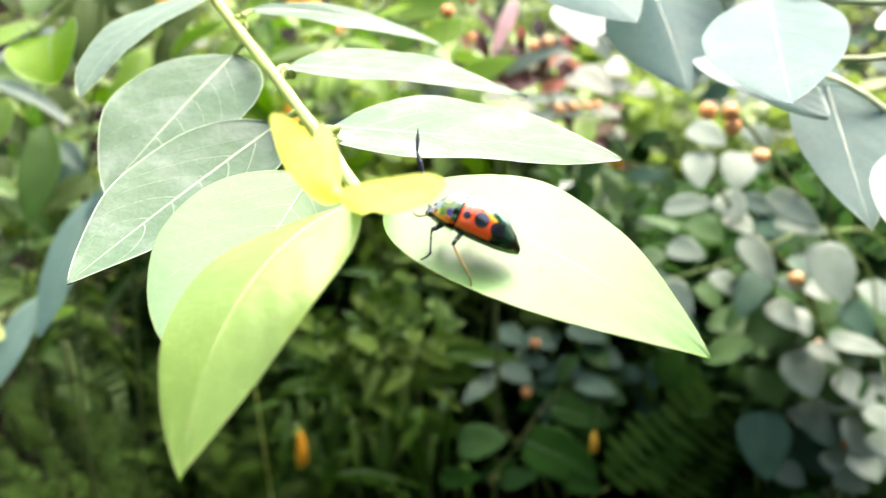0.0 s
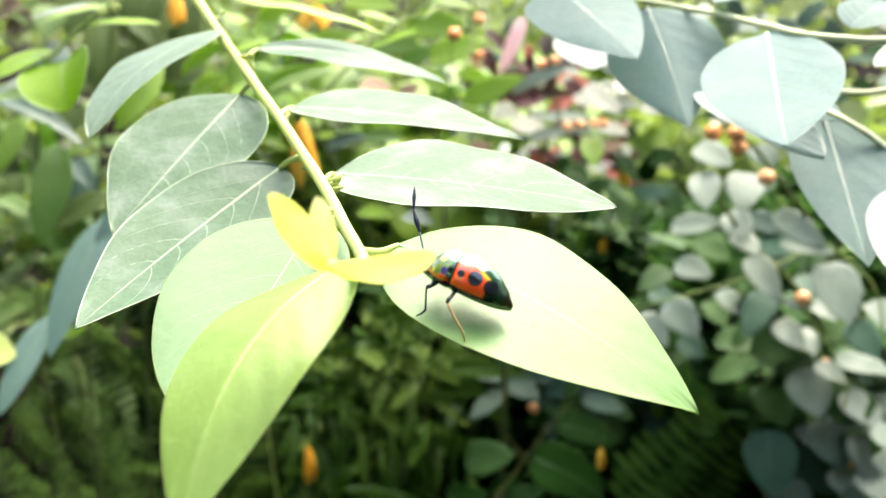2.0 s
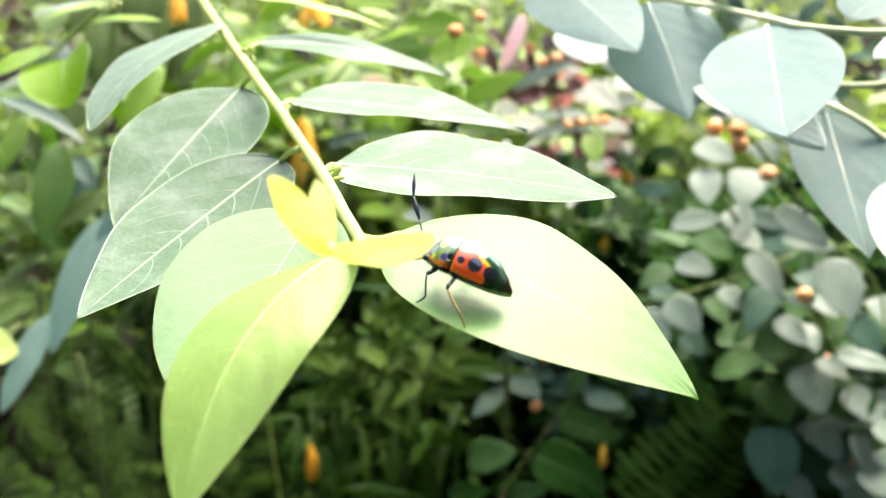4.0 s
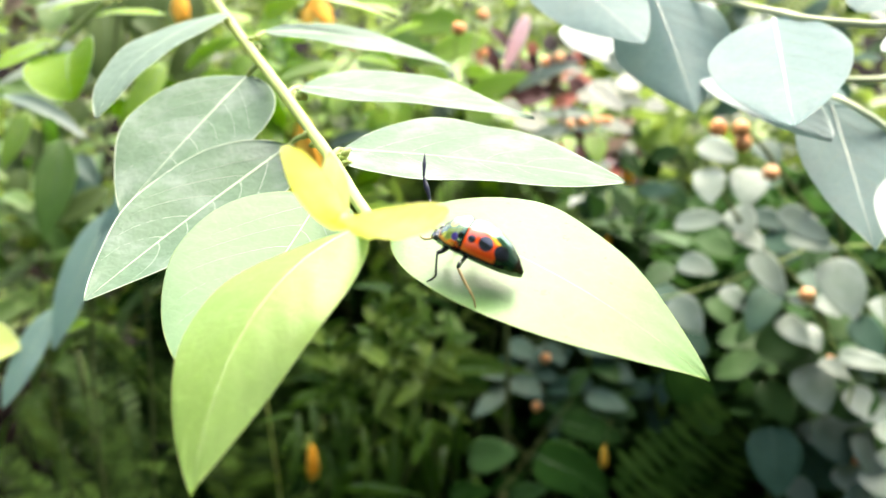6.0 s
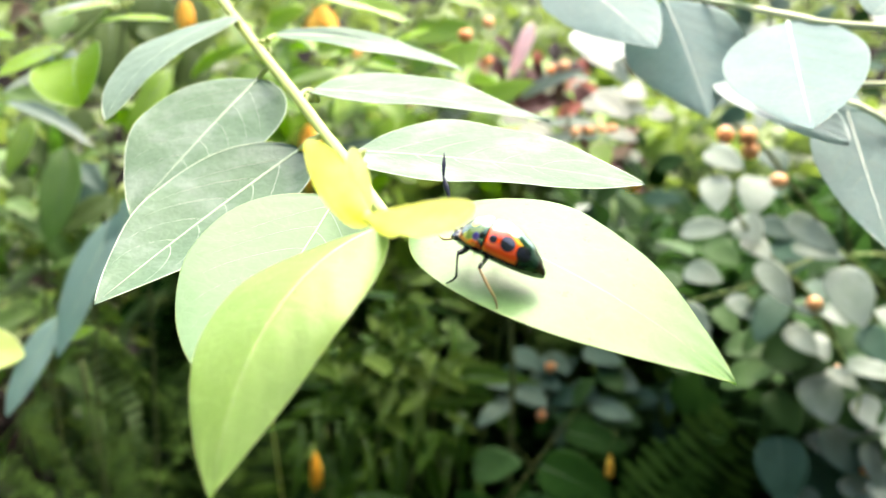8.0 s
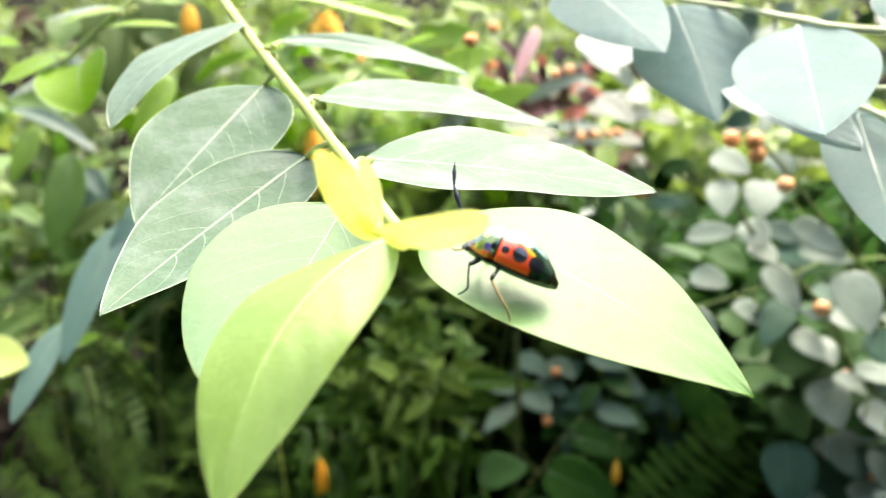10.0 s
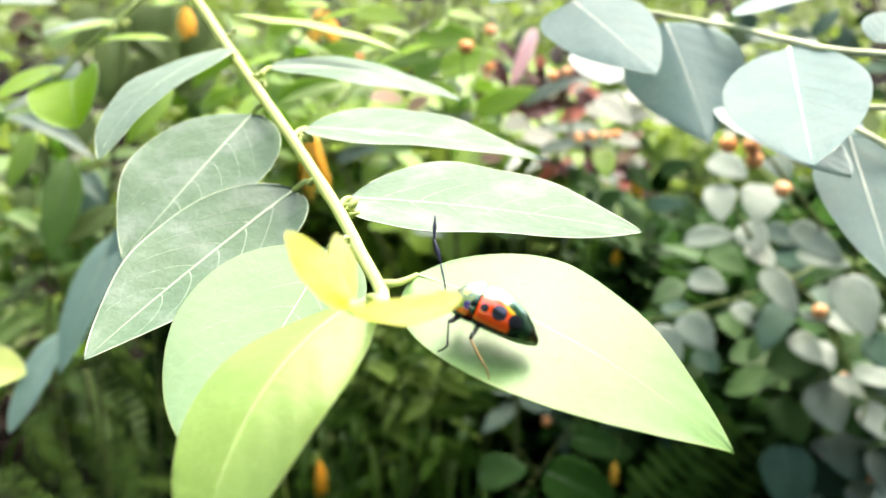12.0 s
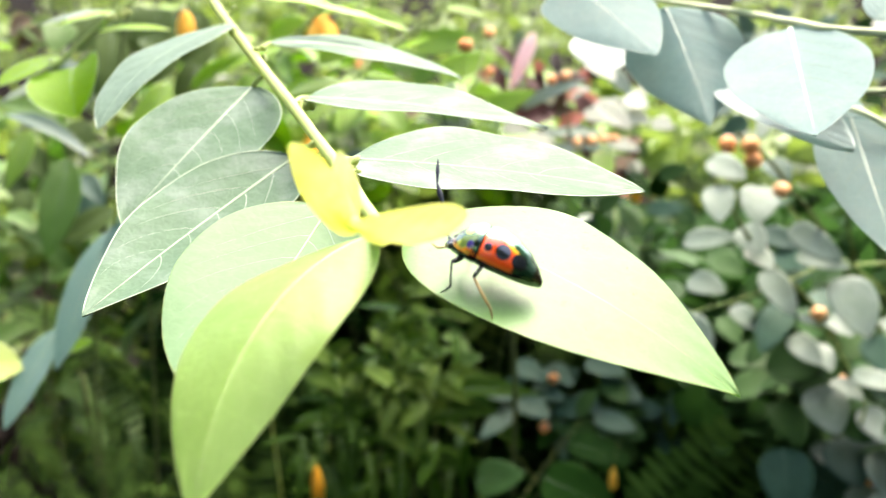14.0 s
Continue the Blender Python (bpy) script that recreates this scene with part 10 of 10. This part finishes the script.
leaf(shrub_b, (0.1749, 1.0321, 0.3266), (0.1766, 0.9947, 0.3109), (0.00, -0.43, 0.90), (0.01393, 0.01393), OVAL, m_deep, far=True)
leaf(shrub_b, (0.1342, 0.9673, 0.3837), (0.1469, 0.9322, 0.3738), (0.01, -0.46, 0.89), (0.01458, 0.01458), OVAL, m_dark, far=True)
leaf(shrub_b, (0.1472, 0.9615, 0.3526), (0.1637, 0.9216, 0.3291), (0.09, -0.42, 0.91), (0.01109, 0.01109), OVAL, m_mid, far=True)
leaf(shrub_b, (0.1236, 0.9698, 0.3603), (0.1580, 0.9347, 0.3499), (0.06, -0.51, 0.86), (0.01240, 0.01240), OVAL, m_deep, far=True)
leaf(shrub_b, (0.1334, 1.0252, 0.3742), (0.1545, 0.9923, 0.3704), (-0.00, -0.49, 0.87), (0.01124, 0.01124), OVAL, m_mid, far=True)
leaf(shrub_b, (0.1295, 0.9605, 0.3936), (0.1494, 0.9423, 0.4314), (0.10, -0.48, 0.87), (0.01272, 0.01272), OVAL, m_mid, far=True)
leaf(shrub_b, (0.1361, 0.9827, 0.3693), (0.1654, 0.9476, 0.3588), (-0.10, -0.55, 0.83), (0.01390, 0.01390), OVAL, m_deep, far=True)
leaf(shrub_b, (0.2005, 1.0036, 0.3417), (0.2314, 0.9719, 0.3409), (-0.17, -0.53, 0.83), (0.01412, 0.01412), OVAL, m_dark, far=True)
leaf(shrub_b, (0.1869, 1.0019, 0.3760), (0.2270, 0.9725, 0.3814), (-0.02, -0.46, 0.89), (0.01228, 0.01228), OVAL, m_deep, far=True)
leaf(shrub_b, (0.1859, 0.9875, 0.3844), (0.2263, 0.9610, 0.3981), (-0.24, -0.49, 0.84), (0.01605, 0.01605), OVAL, m_deep, far=True)
leaf(shrub_b, (0.2035, 1.0050, 0.3821), (0.2066, 0.9675, 0.3661), (0.05, -0.53, 0.85), (0.01316, 0.01316), OVAL, m_mid, far=True)
leaf(shrub_b, (0.1924, 1.0187, 0.3211), (0.2119, 0.9860, 0.3180), (-0.27, -0.46, 0.85), (0.01313, 0.01313), OVAL, m_mid, far=True)
leaf(shrub_b, (0.1448, 1.0409, 0.3335), (0.1886, 1.0098, 0.3342), (-0.13, -0.55, 0.82), (0.01628, 0.01628), OVAL, m_mid, far=True)
leaf(shrub_b, (0.1704, 0.9896, 0.3762), (0.2083, 0.9641, 0.3929), (-0.18, -0.57, 0.80), (0.01146, 0.01146), OVAL, m_mid, far=True)
leaf(shrub_b, (0.1093, 0.9936, 0.3918), (0.1345, 0.9621, 0.3919), (-0.21, -0.52, 0.83), (0.01510, 0.01510), OVAL, m_deep, far=True)
leaf(shrub_b, (0.2098, 1.0189, 0.3453), (0.2430, 0.9929, 0.3605), (-0.26, -0.56, 0.79), (0.01314, 0.01314), OVAL, m_mid, far=True)
leaf(shrub_b, (0.2433, 0.9935, 0.3837), (0.2351, 0.9546, 0.3639), (-0.10, -0.42, 0.90), (0.01067, 0.01067), OVAL, m_grass, far=True)
leaf(shrub_b, (0.2620, 1.0155, 0.4191), (0.2834, 0.9816, 0.4125), (0.01, -0.55, 0.84), (0.01390, 0.01390), OVAL, m_mid, far=True)
leaf(shrub_b, (0.2590, 1.0208, 0.3805), (0.2846, 0.9858, 0.3707), (0.05, -0.57, 0.82), (0.01423, 0.01423), OVAL, m_mid, far=True)
leaf(shrub_b, (0.2405, 1.0531, 0.4236), (0.2665, 1.0189, 0.4162), (-0.26, -0.58, 0.77), (0.01500, 0.01500), OVAL, m_grass, far=True)
leaf(shrub_b, (0.1670, 0.9977, 0.4351), (0.1733, 0.9580, 0.4124), (-0.28, -0.49, 0.83), (0.01226, 0.01226), OVAL, m_deep, far=True)
leaf(shrub_b, (0.1609, 0.9798, 0.3940), (0.1913, 0.9500, 0.3988), (0.02, -0.52, 0.86), (0.01155, 0.01155), OVAL, m_mid, far=True)
leaf(shrub_b, (0.1637, 1.0032, 0.4148), (0.1893, 0.9726, 0.4175), (0.04, -0.53, 0.85), (0.01637, 0.01637), OVAL, m_grass, far=True)
leaf(shrub_b, (0.1584, 1.0014, 0.4324), (0.1877, 0.9703, 0.4333), (0.10, -0.51, 0.86), (0.01482, 0.01482), OVAL, m_mid, far=True)
leaf(shrub_b, (0.2499, 0.9786, 0.4179), (0.2293, 0.9375, 0.3923), (-0.10, -0.56, 0.82), (0.01197, 0.01197), OVAL, m_deep, far=True)
leaf(shrub_b, (0.1622, 0.9857, 0.4257), (0.1834, 0.9498, 0.4136), (-0.12, -0.53, 0.84), (0.01374, 0.01374), OVAL, m_mid, far=True)
leaf(shrub_b, (0.2276, 0.9981, 0.4216), (0.2548, 0.9628, 0.4111), (0.02, -0.56, 0.83), (0.01447, 0.01447), OVAL, m_grass, far=True)
leaf(shrub_b, (0.2274, 1.0007, 0.3782), (0.2464, 0.9640, 0.3639), (-0.21, -0.44, 0.87), (0.01183, 0.01183), OVAL, m_deep, far=True)
leaf(shrub_b, (0.1579, 1.0162, 0.4156), (0.1870, 0.9857, 0.4183), (-0.27, -0.50, 0.82), (0.01283, 0.01283), OVAL, m_grass, far=True)
leaf(shrub_b, (0.2521, 1.0501, 0.4242), (0.2702, 1.0158, 0.4164), (-0.25, -0.48, 0.84), (0.01383, 0.01383), OVAL, m_mid, far=True)
leaf(shrub_b, (0.0638, 1.0147, 0.4321), (0.0984, 0.9806, 0.4242), (0.00, -0.66, 0.75), (0.01326, 0.01326), OVAL, m_dusk, far=True)
leaf(shrub_b, (0.1011, 1.0139, 0.4284), (0.1274, 0.9797, 0.4207), (0.05, -0.62, 0.79), (0.01354, 0.01354), OVAL, m_dusk, far=True)
leaf(shrub_b, (0.1432, 0.9986, 0.4437), (0.1821, 0.9657, 0.4395), (-0.20, -0.53, 0.82), (0.01501, 0.01501), OVAL, m_dusk, far=True)
leaf(shrub_b, (0.1197, 1.0066, 0.4072), (0.1347, 0.9858, 0.4377), (0.06, -0.63, 0.77), (0.01095, 0.01095), OVAL, m_dusk, far=True)
leaf(shrub_b, (0.1725, 0.9891, 0.4160), (0.1999, 0.9564, 0.4125), (-0.02, -0.65, 0.76), (0.01401, 0.01401), OVAL, m_dusk, far=True)
leaf(shrub_b, (0.0497, 1.0214, 0.3914), (0.0780, 0.9996, 0.4189), (-0.02, -0.66, 0.75), (0.01122, 0.01122), OVAL, m_dusk, far=True)


def flower(place, long, wide, seed, root, lean=(0.0, 0.0)):
    """A hanging orange flower of narrow petals on its stalk."""
    rng = random.Random(seed)
    ob = thing("orange_flower", "hanging orange flower with narrow petals", "flower", (*root, 0), "orange flowers")
    top = Vector(place) + Vector((0, 0, long / 2))
    pts = spline([(root[0], root[1], -0.04), (root[0], root[1], top.z * 0.6), (top.x + 0.01, top.y + 0.03, top.z + 0.012), top], 8)
    link("stalk", mesh_of("stalk", *tube(pts, [0.0005] * len(pts), 6)), ob, m_cane)
    for k in range(7):
        a = 2 * math.pi * k / 7 + rng.uniform(-0.3, 0.3)
        out = Vector((math.cos(a), math.sin(a), 0))
        tip = top + out * wide * rng.uniform(0.25, 0.5) + Vector((lean[0], lean[1], -long * rng.uniform(0.8, 1.05)))
        blade = Blade(top, tip, out, (wide * 0.22, wide * 0.22), (0.5, 0.6, 0.08, 0.0, -0.2, -0.1), 0.05)
        link("petal", blade_mesh("petal", blade, 10, 4, 0.0006), ob, m_petal)
    return ob


flower((-0.1470, 0.9150, 0.686), 0.066, 0.034, 1, (-0.16, 1.05))
flower((-0.1471, 0.8613, 0.3649), 0.046, 0.012, 2, (-0.17, 1.02))
flower((-0.1373, 0.9641, 0.815), 0.030, 0.046, 3, (-0.13, 1.08))
flower((-0.2721, 0.9650, 0.8175), 0.03, 0.03, 4, (-0.28, 1.06))
flower((0.2009, 1.0748, 0.6222), 0.028, 0.016, 5, (0.21, 1.15))
flower((0.1526, 0.8406, 0.3864), 0.028, 0.008, 6, (0.19, 1.06))
flower((0.1778, 1.0463, 0.5438), 0.018, 0.016, 7, (0.19, 1.1))
berry_twig("twig with pale orange berries among the leaves", (0.07, 1.12), [(0.06, 1.05, 0.5), (0.08, 0.97, 0.68), (0.145, 0.93, 0.715)],
           [(0.1143, 0.9255, 0.7090), (0.1282, 0.9261, 0.7107), (0.1409, 0.9265, 0.7118), (0.1503, 0.9269, 0.7128), (0.0891, 0.9467, 0.7672), (0.1030, 0.9480, 0.7709)], 0.0012, 0.78)
berry_twig("twig with pale orange berries among the leaves", (-0.02, 1.0), [(-0.01, 0.85, 0.5), (0.0, 0.7, 0.80), (0.003, 0.655, 0.835)], [(0.0030, 0.6533, 0.8310), (0.0241, 0.8311, 0.8225), (0.0312, 1.0358, 0.7635)], 0.0005, 0.78)

# Herbs, ferns and the rest of the undergrowth.
for k, (x, y, h) in enumerate(((-0.24, 1.22, 0.42), (-0.10, 1.24, 0.42), (-0.20, 1.38, 0.5), (-0.05, 1.44, 0.5))):
    tuft("leafy herb with long narrow green leaves", (x, y), 9, 20 + k, m_blade, (h * 0.5, h), 0.10)
for k, (x, y, h) in enumerate(((-0.56, 1.35, 0.66), (-0.38, 1.4, 0.74), (-0.70, 1.5, 0.74), (-0.24, 1.6, 0.74))):
    tuft("tall herb with broad lance-shaped leaves", (x, y), 7, 40 + k, m_lance, (h * 0.7, h), 0.09, (1.0, 1.5))
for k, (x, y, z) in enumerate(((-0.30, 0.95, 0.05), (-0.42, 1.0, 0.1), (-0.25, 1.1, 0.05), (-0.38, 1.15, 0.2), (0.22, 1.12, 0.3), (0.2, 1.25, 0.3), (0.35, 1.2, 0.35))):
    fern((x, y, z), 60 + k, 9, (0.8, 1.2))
for k, (x, y, h) in enumerate(((-0.22, 1.5, 0.80), (-0.05, 1.45, 0.78), (0.10, 1.6, 0.75), (-0.35, 1.6, 0.85))):
    tops = [((x, y, 0), (x + 0.16 * math.cos(a), y - 0.10 + 0.12 * math.sin(a), h * (0.82 + 0.05 * (a % 3)))) for a in (0.3, 1.3, 2.3, 3.4, 4.4, 5.4)]
    shrub("shrub with bright yellow-green leaves", tops, m_bright, 80 + k, 0.028, (1.0, 1.7), 0.04, 0.4)


CLUMPS = []
clump_rng = random.Random(17)
for _ in range(420):
    y, x = 1.35 + 6.0 * clump_rng.random() ** 1.7, clump_rng.uniform(-3.0, 3.0)
    if clump_rng.random() < 0.2:
        x, y = clump_rng.choice((-1, 1)) * clump_rng.uniform(0.8, 2.8), clump_rng.uniform(-1.0, 1.4)
    CLUMPS.append((x, y, clump_rng.uniform(0.05, 0.40) + 0.05 * max(0, y - 1.2), clump_rng.uniform(0.07, 0.24)))


def thicket(rng):
    x, y, z, r = rng.choice(CLUMPS)
    v = Vector((rng.gauss(0, 1), rng.gauss(0, 1), rng.gauss(0, 0.7))).normalized() * r * rng.uniform(0.6, 1.0)
    return x + v.x, y + v.y, max(0.02, z + v.z)


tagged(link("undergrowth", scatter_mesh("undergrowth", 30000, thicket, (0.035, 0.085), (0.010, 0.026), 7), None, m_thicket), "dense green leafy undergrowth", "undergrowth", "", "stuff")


def shade_canopy(rng):
    """Crowns of low bushes, added mostly hidden behind the grey shrub to block light, dense enough to keep the soil
    under them dark.
    """
    y = rng.uniform(0.90, 1.30)
    x = rng.uniform(0.26 if y < 1.05 else 0.17, 0.62)
    return x, y, 0.44 - 0.6 * max(0.0, 0.98 - y) + 0.08 * noise.noise(Vector((x * 6, y * 6, 1.0))) + 0.10 * rng.random()


tagged(link("bush", scatter_mesh("bush", 4200, shade_canopy, (0.035, 0.075), (0.010, 0.024), 11), None, m_mid), "dense bushes with dull dark green leaves, added to shade the ferns", "bushes", "", "stuff")


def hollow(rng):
    """Near-black leaves low down, standing in for the deep shade under the crowns of the bushes."""
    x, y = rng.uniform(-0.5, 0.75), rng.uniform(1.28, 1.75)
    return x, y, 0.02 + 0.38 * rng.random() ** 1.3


tagged(link("bush", scatter_mesh("bush", 5200, hollow, (0.04, 0.09), (0.012, 0.026), 14), None, m_dark), "low near-black leaves standing in for the shade under the bushes", "bushes", "", "stuff")


def crowns(rng):
    x, y = rng.uniform(-0.45, 0.7), 1.30 + 0.5 * rng.random()
    return x, y, 0.42 + 0.10 * noise.noise(Vector((x * 6, y * 6, 5.0))) + 0.20 * rng.random()


tagged(link("bush", scatter_mesh("bush", 1800, crowns, (0.035, 0.085), (0.010, 0.026), 12), None, m_thicket), "dense bushes with fresh green leaves", "bushes", "", "stuff")


def hedge(rng):
    """Unseen tall dark growth round the clearing, added at the back of the camera and at its sides to block skylight.
    """
    a = math.radians(rng.uniform(150, 390))
    far = 2.6 + 1.6 * rng.random() + 0.4 * math.sin(5 * a) + 0.25 * math.sin(11 * a + 1)
    high = 3.5 + 0.5 * math.sin(4 * a + 2) + 0.3 * math.sin(9 * a)
    return far * math.cos(a), 0.6 + far * math.sin(a), high * rng.random()


tagged(link("hedge", scatter_mesh("hedge", 16000, hedge, (0.12, 0.28), (0.04, 0.09), 9), None, m_hedge), "unseen tall dark green hedge, added round the clearing to block skylight", "hedge", "", "stuff")
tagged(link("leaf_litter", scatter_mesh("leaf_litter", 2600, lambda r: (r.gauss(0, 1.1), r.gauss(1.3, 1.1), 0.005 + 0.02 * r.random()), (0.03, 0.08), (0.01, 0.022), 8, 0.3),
            None, m_litter), "brown fallen leaves on the soil, darkened to stand for shade", "leaf litter", "", "stuff")
